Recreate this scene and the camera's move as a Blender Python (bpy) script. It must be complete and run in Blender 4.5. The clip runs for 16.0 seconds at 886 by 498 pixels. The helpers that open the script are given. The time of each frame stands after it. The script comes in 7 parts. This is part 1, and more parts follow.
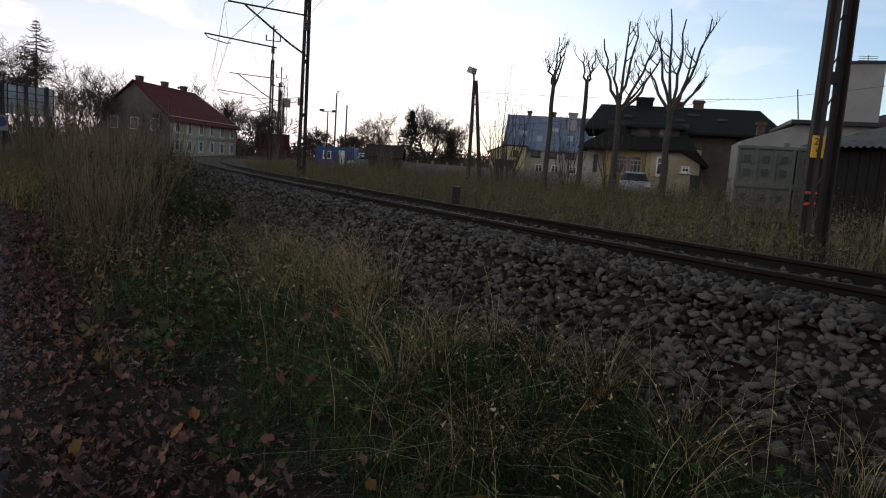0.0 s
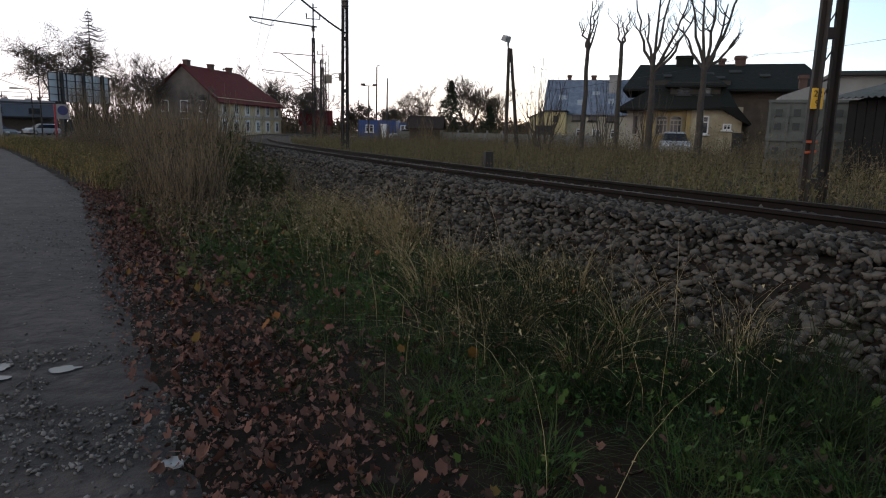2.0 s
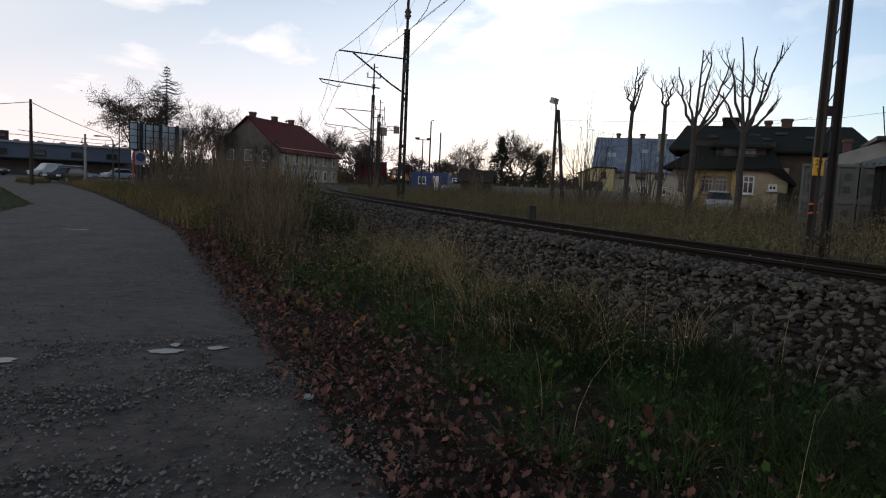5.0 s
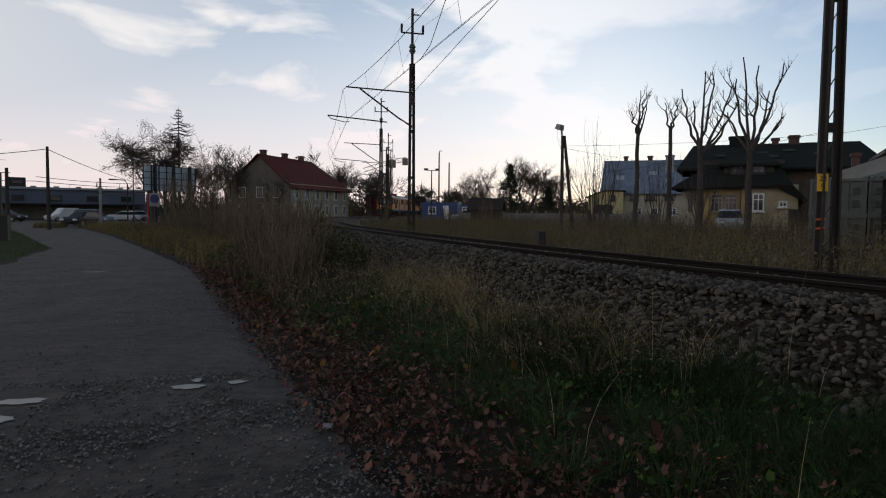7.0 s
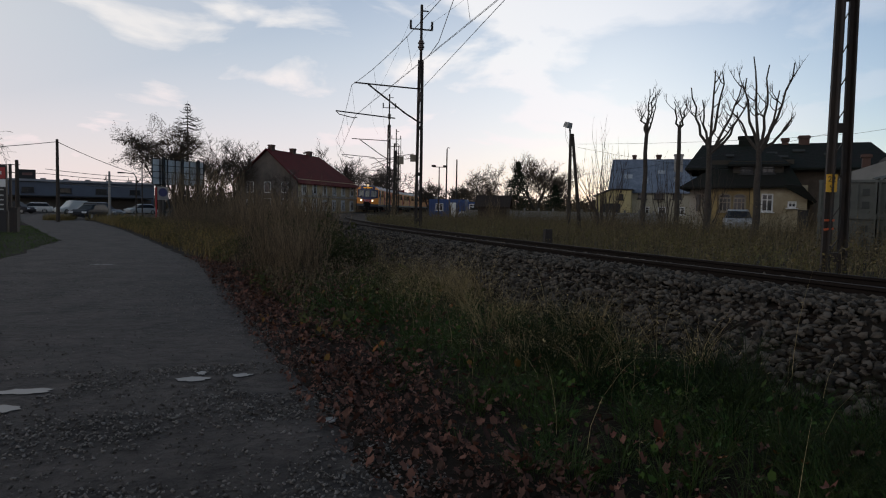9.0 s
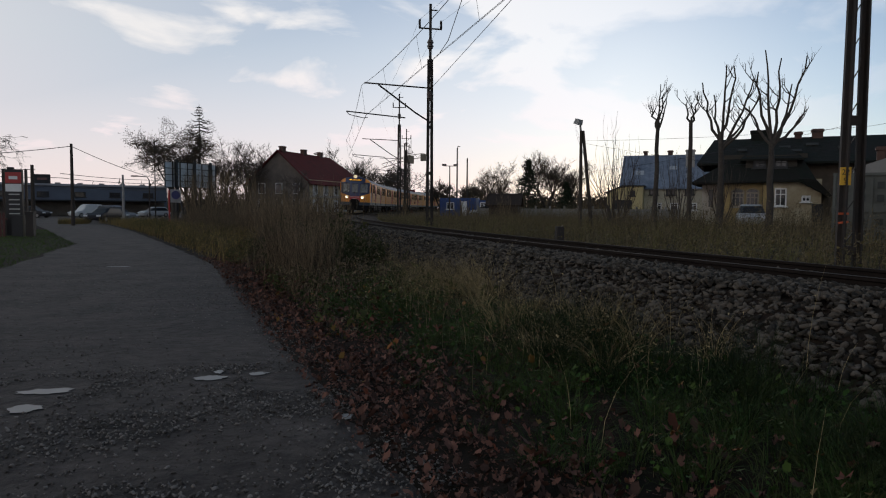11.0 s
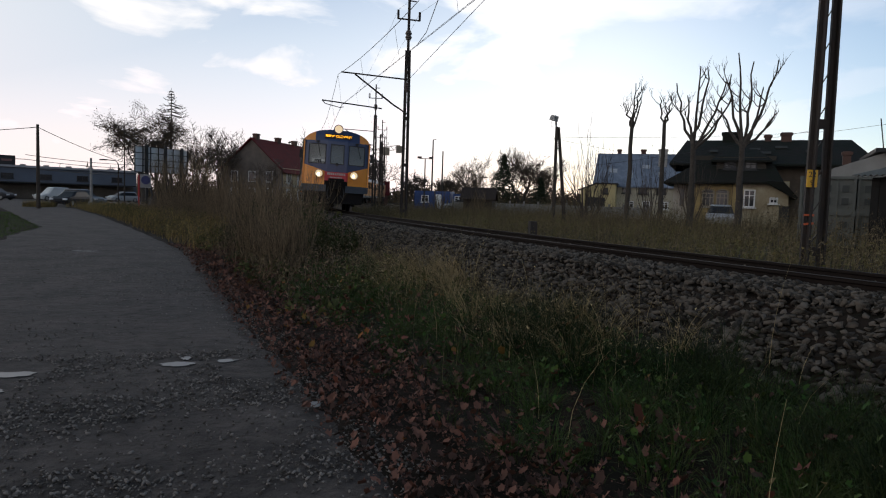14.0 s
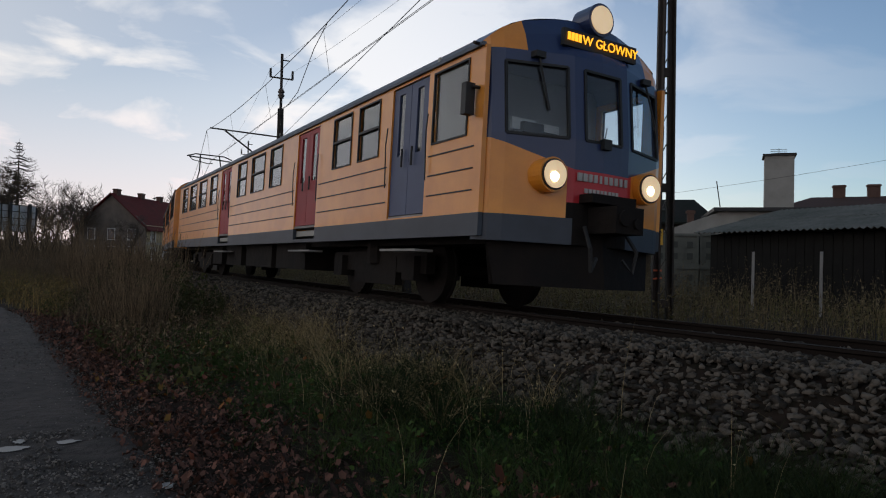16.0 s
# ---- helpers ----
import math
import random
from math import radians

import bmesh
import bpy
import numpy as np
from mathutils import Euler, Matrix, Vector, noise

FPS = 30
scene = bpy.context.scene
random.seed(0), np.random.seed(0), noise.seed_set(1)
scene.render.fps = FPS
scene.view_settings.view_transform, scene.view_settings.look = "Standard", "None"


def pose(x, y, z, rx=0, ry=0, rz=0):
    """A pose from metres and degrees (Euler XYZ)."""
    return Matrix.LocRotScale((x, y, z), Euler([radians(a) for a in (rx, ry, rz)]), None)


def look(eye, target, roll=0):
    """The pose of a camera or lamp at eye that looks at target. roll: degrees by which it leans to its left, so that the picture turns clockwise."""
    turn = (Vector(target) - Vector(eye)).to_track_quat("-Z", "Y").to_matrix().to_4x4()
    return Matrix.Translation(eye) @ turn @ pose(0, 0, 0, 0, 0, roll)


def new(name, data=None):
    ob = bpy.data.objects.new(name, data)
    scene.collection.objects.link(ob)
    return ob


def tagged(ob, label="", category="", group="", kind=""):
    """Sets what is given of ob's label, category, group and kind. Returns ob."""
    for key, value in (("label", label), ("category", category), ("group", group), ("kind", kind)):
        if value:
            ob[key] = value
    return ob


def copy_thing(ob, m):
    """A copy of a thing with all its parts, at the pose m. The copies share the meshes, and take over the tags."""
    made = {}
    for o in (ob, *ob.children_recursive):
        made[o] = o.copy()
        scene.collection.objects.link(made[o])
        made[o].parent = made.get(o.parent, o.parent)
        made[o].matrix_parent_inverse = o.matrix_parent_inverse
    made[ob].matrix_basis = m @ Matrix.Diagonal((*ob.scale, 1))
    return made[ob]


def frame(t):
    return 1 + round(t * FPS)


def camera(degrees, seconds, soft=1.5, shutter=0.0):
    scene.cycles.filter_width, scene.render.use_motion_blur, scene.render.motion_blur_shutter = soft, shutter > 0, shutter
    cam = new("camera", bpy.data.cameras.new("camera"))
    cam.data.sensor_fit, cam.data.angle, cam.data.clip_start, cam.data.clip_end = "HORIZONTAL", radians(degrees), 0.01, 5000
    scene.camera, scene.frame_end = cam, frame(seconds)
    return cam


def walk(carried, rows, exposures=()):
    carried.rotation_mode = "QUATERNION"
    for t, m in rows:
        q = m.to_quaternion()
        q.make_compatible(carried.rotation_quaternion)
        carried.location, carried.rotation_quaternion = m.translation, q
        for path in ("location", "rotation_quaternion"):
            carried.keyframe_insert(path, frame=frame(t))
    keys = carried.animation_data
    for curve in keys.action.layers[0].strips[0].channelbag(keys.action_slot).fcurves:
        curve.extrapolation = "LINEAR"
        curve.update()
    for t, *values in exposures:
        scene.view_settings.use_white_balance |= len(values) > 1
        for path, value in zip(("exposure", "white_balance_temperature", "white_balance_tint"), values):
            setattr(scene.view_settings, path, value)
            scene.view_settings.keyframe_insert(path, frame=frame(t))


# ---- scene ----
cam = camera(67.1, 16.0, soft=1.1)
PATH = [
    (0, (-0.237, -0.415, 1.567), (0.58, 1.393, 1.318), 3.9),
    (0.5, (-0.15, -0.637, 1.573), (0.435, 1.261, 1.343), 0.6),
    (1, (-0.321, -0.936, 1.58), (0.335, 0.936, 1.329), 0.4),
    (1.5, (-0.397, -1.254, 1.546), (0.05, 0.678, 1.281), -0.6),
    (2, (-0.485, -1.588, 1.525), (0.203, 0.259, 1.183), 1.4),
    (2.5, (-0.602, -1.936, 1.551), (0.03, -0.06, 1.268), -1.0),
    (3, (-0.68, -2.311, 1.562), (0.118, -0.497, 1.293), 0.1),
    (3.5, (-0.879, -2.624, 1.581), (-0.229, -0.745, 1.369), 2.1),
    (4, (-0.876, -2.922, 1.57), (-0.28, -1.027, 1.339), 1.1),
    (4.2, (-0.912, -2.993, 1.569), (-0.324, -1.095, 1.337), 2.0),
    (6.3, (-1.065, -3.409, 1.597), (-0.561, -1.478, 1.474), 1.6),
    (6.5, (-1.06, -3.408, 1.598), (-0.564, -1.474, 1.472), 0.6),
    (7, (-1.056, -3.404, 1.591), (-0.538, -1.475, 1.482), 0.5),
    (7.5, (-1.062, -3.429, 1.588), (-0.546, -1.498, 1.503), 0.8),
    (8, (-1.062, -3.417, 1.592), (-0.562, -1.483, 1.492), 0.3),
    (8.5, (-1.042, -3.413, 1.583), (-0.539, -1.481, 1.47), 1.0),
    (10.8, (-1.059, -3.427, 1.602), (-0.582, -1.489, 1.476), 0.8),
    (11, (-1.062, -3.449, 1.575), (-0.597, -1.508, 1.453), 0.4),
    (11.5, (-1.057, -3.446, 1.574), (-0.595, -1.506, 1.426), 0.4),
    (12, (-1.067, -3.454, 1.571), (-0.582, -1.52, 1.415), 0.1),
    (12.5, (-1.058, -3.475, 1.545), (-0.522, -1.556, 1.373), 1.4),
    (13, (-1.063, -3.459, 1.533), (-0.53, -1.542, 1.326), 1.5),
    (13.5, (-1.027, -3.397, 1.56), (-0.514, -1.472, 1.386), 1.8),
    (14, (-1.06, -3.452, 1.551), (-0.518, -1.532, 1.41), 1.9),
    (14.5, (-1.041, -3.435, 1.561), (-0.46, -1.525, 1.427), 1.7),
    (15, (-1.024, -3.464, 1.573), (-0.34, -1.587, 1.482), 2.5),
    (15.5, (-0.997, -3.507, 1.604), (-0.185, -1.679, 1.606), 1.8),
    (16, (-0.98, -3.514, 1.61), (-0.101, -1.718, 1.647), 1.3),
]
walk(cam, [(t, look(eye, target, roll)) for t, eye, target, roll in PATH],
     exposures=[(0, 0.25), (0.7, 0.34), (1.8, 0.32), (2.0, 0.62), (2.3, 1.4), (2.6, 1.4), (3.0, 0.9), (3.5, 0.55), (4.2, 0.35), (6.3, -0.08), (8.7, -0.2), (11.6, -0.12), (12.0, -0.05), (13.0, 0.3), (14.0, 0.15), (15.0, 0.0), (16, -0.15)])

# ---- world, sun ----
world = bpy.data.worlds.new("dusk_sky")
scene.world = world
world.use_nodes = True
wn, wl = world.node_tree.nodes, world.node_tree.links
wn.clear()
SUN_AZ, SUN_EL = 28.0, 13.0


def wnode(kind, **inputs):
    n = wn.new(kind)
    for k, v in inputs.items():
        n.inputs[k.replace("_", " ")].default_value = v
    return n


sky = wn.new("ShaderNodeTexSky")
sky.sky_type, sky.sun_disc = "NISHITA", False
sky.sun_elevation, sky.sun_rotation = radians(SUN_EL), radians(SUN_AZ)
sky.dust_density, sky.ozone_density, sky.air_density = 0.15, 3.0, 1.0
sky_bg = wnode("ShaderNodeBackground", Strength=0.10)
sky_tint = wn.new("ShaderNodeMix")
sky_tint.data_type, sky_tint.blend_type = "RGBA", "MULTIPLY"
sky_tint.inputs["Factor"].default_value, sky_tint.inputs["B"].default_value = 1.0, (1.0, 1.01, 1.02, 1)
wl.new(sky.outputs[0], sky_tint.inputs["A"])
wl.new(sky_tint.outputs["Result"], sky_bg.inputs[0])
geo = wn.new("ShaderNodeTexCoord")
split = wn.new("ShaderNodeSeparateXYZ")
wl.new(geo.outputs["Generated"], split.inputs[0])


def wmath(op, a, b=None, clamp=False):
    n = wn.new("ShaderNodeMath")
    n.operation, n.use_clamp = op, clamp
    for i, v in enumerate((a, b)):
        if v is None:
            continue
        if isinstance(v, (int, float)):
            n.inputs[i].default_value = v
        else:
            wl.new(v, n.inputs[i])
    return n.outputs[0]


lift = wmath("ADD", wmath("MAXIMUM", split.outputs[2], 0.0), 0.22)
flat_x = wmath("DIVIDE", split.outputs[0], lift)
flat_y = wmath("DIVIDE", split.outputs[1], lift)
plane = wn.new("ShaderNodeCombineXYZ")
wl.new(flat_x, plane.inputs[0]), wl.new(flat_y, plane.inputs[1])
cloud = wnode("ShaderNodeTexNoise", Scale=1.9, Detail=8.0, Roughness=0.52, Distortion=0.4)
wl.new(plane.outputs[0], cloud.inputs["Vector"])
ramp = wn.new("ShaderNodeValToRGB")
ramp.color_ramp.elements[0].position, ramp.color_ramp.elements[1].position = 0.45, 0.62
toward = wmath("ADD", wmath("ADD", wmath("MULTIPLY", split.outputs[0], math.sin(radians(30)) * 0.96), wmath("MULTIPLY", split.outputs[1], math.cos(radians(30)) * 0.96)), wmath("MULTIPLY", split.outputs[2], 0.28))
wl.new(wmath("ADD", cloud.outputs["Fac"], wmath("MULTIPLY", wmath("POWER", wmath("MAXIMUM", toward, 0.0), 12.0), 0.09)), ramp.inputs[0])
haze = wmath("POWER", wmath("SUBTRACT", 1.0, wmath("MULTIPLY", wmath("MAXIMUM", split.outputs[2], 0.0), 1.75), True), 1.7)
west = wmath("MULTIPLY", wmath("ADD", wmath("MULTIPLY", split.outputs[0], -0.75), 0.38), 1.0, True)
east = wmath("SUBTRACT", 1.24, wmath("MULTIPLY", wmath("MAXIMUM", split.outputs[0], 0.0), 1.3), True)
cover = wmath("MULTIPLY", wmath("MAXIMUM", wmath("MULTIPLY", ramp.outputs[0], 0.92), wmath("MAXIMUM", wmath("MULTIPLY", haze, 0.97), west), True), east, True)
tone = wn.new("ShaderNodeValToRGB")
while len(tone.color_ramp.elements) < 6:
    tone.color_ramp.elements.new(0.5)
for e, (pos, col) in zip(tone.color_ramp.elements, ((0.0, (1.05, 0.86, 0.85)), (0.10, (1.05, 0.92, 0.94)), (0.22, (1.03, 0.99, 0.97)), (0.42, (0.97, 0.97, 0.98)), (0.65, (0.38, 0.49, 0.59)), (1.0, (0.21, 0.30, 0.41)))):
    e.position, e.color = pos, (*col, 1)
wl.new(split.outputs[2], tone.inputs[0])
ahead = wmath("ADD", wmath("MULTIPLY", split.outputs[0], math.sin(radians(20.0))), wmath("MULTIPLY", split.outputs[1], math.cos(radians(20.0))))
dim = wmath("ADD", wmath("MULTIPLY", wmath("ADD", ahead, 0.35, True), 0.14), 0.88, True)
cloud_bg = wnode("ShaderNodeBackground", Strength=1.0)
wl.new(tone.outputs[0], cloud_bg.inputs[0])
glow = wmath("MULTIPLY", wmath("POWER", wmath("MAXIMUM", toward, 0.0), 14.0), 0.22)
wl.new(wmath("ADD", dim, glow), cloud_bg.inputs[1])
mixer = wn.new("ShaderNodeMixShader")
wl.new(cover, mixer.inputs[0]), wl.new(sky_bg.outputs[0], mixer.inputs[1]), wl.new(cloud_bg.outputs[0], mixer.inputs[2])
wout = wn.new("ShaderNodeOutputWorld")
wl.new(mixer.outputs[0], wout.inputs[0])

sun = new("sun", bpy.data.lights.new("sun", "SUN"))
sun.data.energy, sun.data.angle, sun.data.color = 0.3, radians(18), (1.0, 0.86, 0.72)
sun.matrix_world = look((0, 0, 0), (-math.sin(radians(SUN_AZ)), -math.cos(radians(SUN_AZ)), -math.tan(radians(SUN_EL))))

# ---- materials ----
MATS = {}


def mat(name, color, rough=0.8, metal=0.0, vary=0.25, size=0.3, bump=0.0, second=None, emit=0.0, coat=0.0, island=False, objrand=False, alpha=None):
    """A surface of one material: base colour with variation at two scales, optional second colour in blotches, relief and gloss."""
    if name in MATS:
        return MATS[name]
    m = bpy.data.materials.new(name)
    m.use_nodes = True
    nt = m.node_tree
    b = nt.nodes["Principled BSDF"]
    b.inputs["Roughness"].default_value, b.inputs["Metallic"].default_value = rough, metal
    if coat:
        b.inputs["Coat Weight"].default_value, b.inputs["Coat Roughness"].default_value = coat, 0.12
    if "roof" in name or "car_paint" in name or "underframe" in name or "tarred" in name or "asphalt" in name or "car_window" in name or "rail" in name:
        b.inputs["Specular IOR Level"].default_value = 0.15
    if island or objrand or "soil" in name:
        b.inputs["Specular IOR Level"].default_value = 0.12
    if emit:
        b.inputs["Emission Color"].default_value, b.inputs["Emission Strength"].default_value = (*color, 1), emit
    tc = nt.nodes.new("ShaderNodeTexCoord")

    def noise_tex(scale, detail):
        n = nt.nodes.new("ShaderNodeTexNoise")
        n.inputs["Scale"].default_value, n.inputs["Detail"].default_value, n.inputs["Roughness"].default_value = scale, detail, 0.62
        nt.links.new(tc.outputs["Object"], n.inputs["Vector"])
        return n.outputs["Fac"]

    fine, broad = noise_tex(1.0 / size, 6), noise_tex(0.18 / size, 3)
    mix = nt.nodes.new("ShaderNodeMix")
    mix.data_type = "RGBA"
    other = second or tuple(c * (1 - vary) for c in color)
    mix.inputs["A"].default_value, mix.inputs["B"].default_value = (*color, 1), (*other, 1)
    fac = nt.nodes.new("ShaderNodeMath")
    fac.operation = "ADD"
    nt.links.new(fine, fac.inputs[0]), nt.links.new(broad, fac.inputs[1])
    ran = nt.nodes.new("ShaderNodeMapRange")
    ran.inputs["From Min"].default_value, ran.inputs["From Max"].default_value = 0.75, 1.25
    src = fac.outputs[0]
    if island or objrand:
        info = nt.nodes.new("ShaderNodeNewGeometry" if island else "ShaderNodeObjectInfo")
        add = nt.nodes.new("ShaderNodeMath")
        add.operation = "MULTIPLY_ADD"
        add.inputs[1].default_value, add.inputs[2].default_value = 0.9, -0.45
        nt.links.new(info.outputs["Random Per Island" if island else "Random"], add.inputs[0])
        add2 = nt.nodes.new("ShaderNodeMath")
        nt.links.new(add.outputs[0], add2.inputs[0]), nt.links.new(src, add2.inputs[1])
        src = add2.outputs[0]
    nt.links.new(src, ran.inputs["Value"])
    nt.links.new(ran.outputs[0], mix.inputs["Factor"])
    nt.links.new(mix.outputs["Result"], b.inputs["Base Color"])
    if bump:
        bp = nt.nodes.new("ShaderNodeBump")
        bp.inputs["Strength"].default_value, bp.inputs["Distance"].default_value = min(bump, 1.0), size * 0.3
        nt.links.new(fine, bp.inputs["Height"])
        nt.links.new(bp.outputs[0], b.inputs["Normal"])
    MATS[name] = m
    return m


def glass_mat(name, tint=(0.75, 0.8, 0.82), rough=0.02):
    if name in MATS:
        return MATS[name]
    m = bpy.data.materials.new(name)
    m.use_nodes = True
    b = m.node_tree.nodes["Principled BSDF"]
    b.inputs["Base Color"].default_value, b.inputs["Roughness"].default_value = (*tint, 1), rough
    b.inputs["Transmission Weight"].default_value, b.inputs["IOR"].default_value = 1.0, 1.45
    MATS[name] = m
    return m


M_SOIL = mat("leafy_soil", (0.026, 0.0155, 0.011), 0.95, second=(0.009, 0.0085, 0.005), size=0.12, bump=0.6)
M_ROAD = mat("wet_gravel_asphalt", (0.072, 0.058, 0.051), 0.75, second=(0.023, 0.0185, 0.0165), size=0.16, bump=1.0)
M_PUDDLE = mat("puddle_water", (0.03, 0.03, 0.03), 0.34, vary=0.1, size=1.0)
M_STONE = mat("ballast_stone", (0.112, 0.094, 0.076), 0.9, second=(0.026, 0.022, 0.018), size=0.06, bump=0.4, island=True)
M_STONE1 = mat("ballast_stone_single", (0.112, 0.094, 0.076), 0.9, second=(0.026, 0.022, 0.018), size=0.06, bump=0.4, objrand=True)
M_RAIL = mat("rusty_rail", (0.016, 0.011, 0.009), 0.8, metal=0.0, size=0.1, bump=0.3)
M_RAILTOP = mat("worn_rail_head", (0.016, 0.015, 0.014), 0.9, metal=0.0, size=0.1)
M_SLEEPER = mat("old_timber_sleeper", (0.024, 0.018, 0.014), 0.9, size=0.15, bump=0.5)
M_GRASS = mat("green_grass_blades", (0.011, 0.027, 0.008), 0.75, second=(0.042, 0.046, 0.018), size=0.4, island=True)
# tuft grass with the shade by the near ballast put into its colour
M_SHADETUFT = mat("shaded_grass_blades", (0.009, 0.020, 0.006), 0.8, second=(0.022, 0.030, 0.010), size=0.4, island=True)
M_TUFT = mat("tuft_grass_blades", (0.026, 0.058, 0.012), 0.7, second=(0.060, 0.074, 0.024), size=0.4, island=True)
M_STRAW = mat("dry_straw_grass", (0.40, 0.31, 0.165), 0.8, second=(0.12, 0.092, 0.045), size=0.4, island=True)
M_WEED = mat("dead_brown_weeds", (0.190, 0.142, 0.088), 0.85, second=(0.052, 0.039, 0.026), size=0.5, island=True)
M_WEEDG = mat("olive_weeds", (0.085, 0.085, 0.030), 0.85, second=(0.040, 0.045, 0.017), size=0.5, island=True)
M_WEEDD = mat("dark_nettle_leaves", (0.030, 0.040, 0.014), 0.8, second=(0.055, 0.055, 0.022), size=0.4, island=True)
M_LEAF = mat("fallen_brown_leaves", (0.175, 0.082, 0.058), 0.8, second=(0.052, 0.029, 0.022), size=0.2, island=True)
M_LEAFR = mat("red_brown_leaves", (0.165, 0.062, 0.042), 0.75, second=(0.070, 0.032, 0.024), size=0.08, island=True)
M_LEAFO = mat("fallen_orange_leaves", (0.19, 0.070, 0.022), 0.75, second=(0.13, 0.075, 0.02), size=0.2, island=True)
M_HERB = mat("green_herb_leaves", (0.024, 0.058, 0.010), 0.65, second=(0.045, 0.070, 0.012), size=0.2, island=True)
M_BARK = mat("dark_bark", (0.070, 0.058, 0.048), 0.95, second=(0.035, 0.028, 0.022), size=0.08, bump=0.7)
M_TWIG = mat("bare_twigs", (0.060, 0.045, 0.035), 0.9, size=0.2)
M_AUTUMN = mat("sparse_brown_foliage", (0.110, 0.076, 0.046), 0.85, second=(0.050, 0.042, 0.028), size=0.3, island=True)
M_LIGHTLEAF = mat("pale_yellow_brown_foliage", (0.20, 0.145, 0.085), 0.85, second=(0.10, 0.075, 0.048), size=0.3, island=True)
M_CONIFER = mat("dark_conifer_needles", (0.022, 0.032, 0.018), 0.85, second=(0.035, 0.040, 0.024), size=0.3, island=True)
M_STEEL = mat("dark_painted_steel", (0.020, 0.019, 0.019), 0.7, metal=0.2, second=(0.040, 0.027, 0.020), size=0.15, bump=0.2)
M_PORCELAIN = mat("brown_insulator", (0.05, 0.025, 0.018), 0.3, size=0.1)
M_WIRE = mat("wire", (0.03, 0.03, 0.03), 0.6, metal=0.3, size=0.5)
M_WOODPOLE = mat("tarred_wood_pole", (0.075, 0.062, 0.052), 0.9, second=(0.04, 0.033, 0.028), size=0.12, bump=0.4)
M_CONCRETE = mat("weathered_concrete", (0.33, 0.31, 0.29), 0.9, second=(0.22, 0.21, 0.20), size=0.4, bump=0.3)
M_YELLOW = mat("yellow_sign_paint", (0.75, 0.42, 0.03), 0.6, vary=0.15, size=0.1)
M_BLACK = mat("black_paint", (0.015, 0.015, 0.016), 0.6, vary=0.3, size=0.2)
M_RED = mat("red_paint", (0.42, 0.035, 0.035), 0.5, vary=0.25, size=0.2)
M_WHITE = mat("white_paint", (0.72, 0.72, 0.70), 0.6, vary=0.15, size=0.3)
M_GLASSDK = mat("dark_window_glass", (0.03, 0.034, 0.04), 0.06, vary=0.3, size=2.0)
M_CURTAIN = mat("net_curtain", (0.45, 0.44, 0.42), 0.9, vary=0.2, size=0.3)

# ---- mesh helpers ----


class Acc:
    """Collects vertices and faces, each face with a material slot."""

    def __init__(self):
        self.v, self.f, self.m = [], [], []

    def add(self, verts, faces, slot=0):
        o = len(self.v)
        self.v += [tuple(p) for p in verts]
        self.f += [tuple(i + o for i in f) for f in faces]
        self.m += [slot] * len(faces)

    def box(self, c, s, slot=0, rot=None, taper=1.0):
        hx, hy, hz = s[0] / 2, s[1] / 2, s[2] / 2
        vs = [Vector((x * (taper if z > 0 else 1), y * (taper if z > 0 else 1), z)) for z in (-hz, hz) for x, y in ((-hx, -hy), (hx, -hy), (hx, hy), (-hx, hy))]
        if rot is not None:
            vs = [rot @ v for v in vs]
        self.add([v + Vector(c) for v in vs], [(3, 2, 1, 0), (4, 5, 6, 7), (0, 1, 5, 4), (1, 2, 6, 5), (2, 3, 7, 6), (3, 0, 4, 7)], slot)

    def bar(self, a, b, w, h=None, slot=0):
        """A square bar from a to b."""
        a, b = Vector(a), Vector(b)
        d = b - a
        rot = d.to_track_quat("Z", "Y").to_matrix()
        self.box((a + b) / 2, (w, h or w, d.length), slot, rot)

    def tube(self, pts, radii, n=6, slot=0, cap=True):
        pts = [Vector(p) for p in pts]
        if isinstance(radii, (int, float)):
            radii = [radii] * len(pts)
        vs, fs = [], []
        ref = Vector((0.31, 0.87, 0.38))
        for i, p in enumerate(pts):
            d = (pts[min(i + 1, len(pts) - 1)] - pts[max(i - 1, 0)]).normalized()
            s = d.cross(ref)
            s = s.normalized() if s.length > 1e-4 else Vector((1, 0, 0))
            q = d.cross(s)
            for k in range(n):
                a = 2 * math.pi * k / n
                vs.append(p + (s * math.cos(a) + q * math.sin(a)) * radii[i])
        for i in range(len(pts) - 1):
            for k in range(n):
                fs.append((i * n + k, i * n + (k + 1) % n, (i + 1) * n + (k + 1) % n, (i + 1) * n + k))
        if cap:
            fs += [tuple(range(n)), tuple((len(pts) - 1) * n + n - 1 - k for k in range(n))]
        self.add(vs, fs, slot)

    def disc(self, c, axis, r, depth, n=20, slot=0):
        a = Vector(axis).normalized() * depth / 2
        self.tube([Vector(c) - a, Vector(c) + a], r, n, slot)

    def mesh(self, name, mats, smooth=False):
        me = bpy.data.meshes.new(name)
        me.from_pydata(self.v, [], self.f)
        for m in mats:
            me.materials.append(m)
        if len(mats) > 1:
            me.polygons.foreach_set("material_index", self.m)
        if smooth:
            me.polygons.foreach_set("use_smooth", [True] * len(me.polygons))
        me.validate()
        me.update()
        return me


def part(name, acc, mats, parent, label="", smooth=False):
    ob = new(name, acc.mesh(name, mats if isinstance(mats, (list, tuple)) else [mats], smooth))
    ob.parent = parent
    return tagged(ob, label) if label else ob


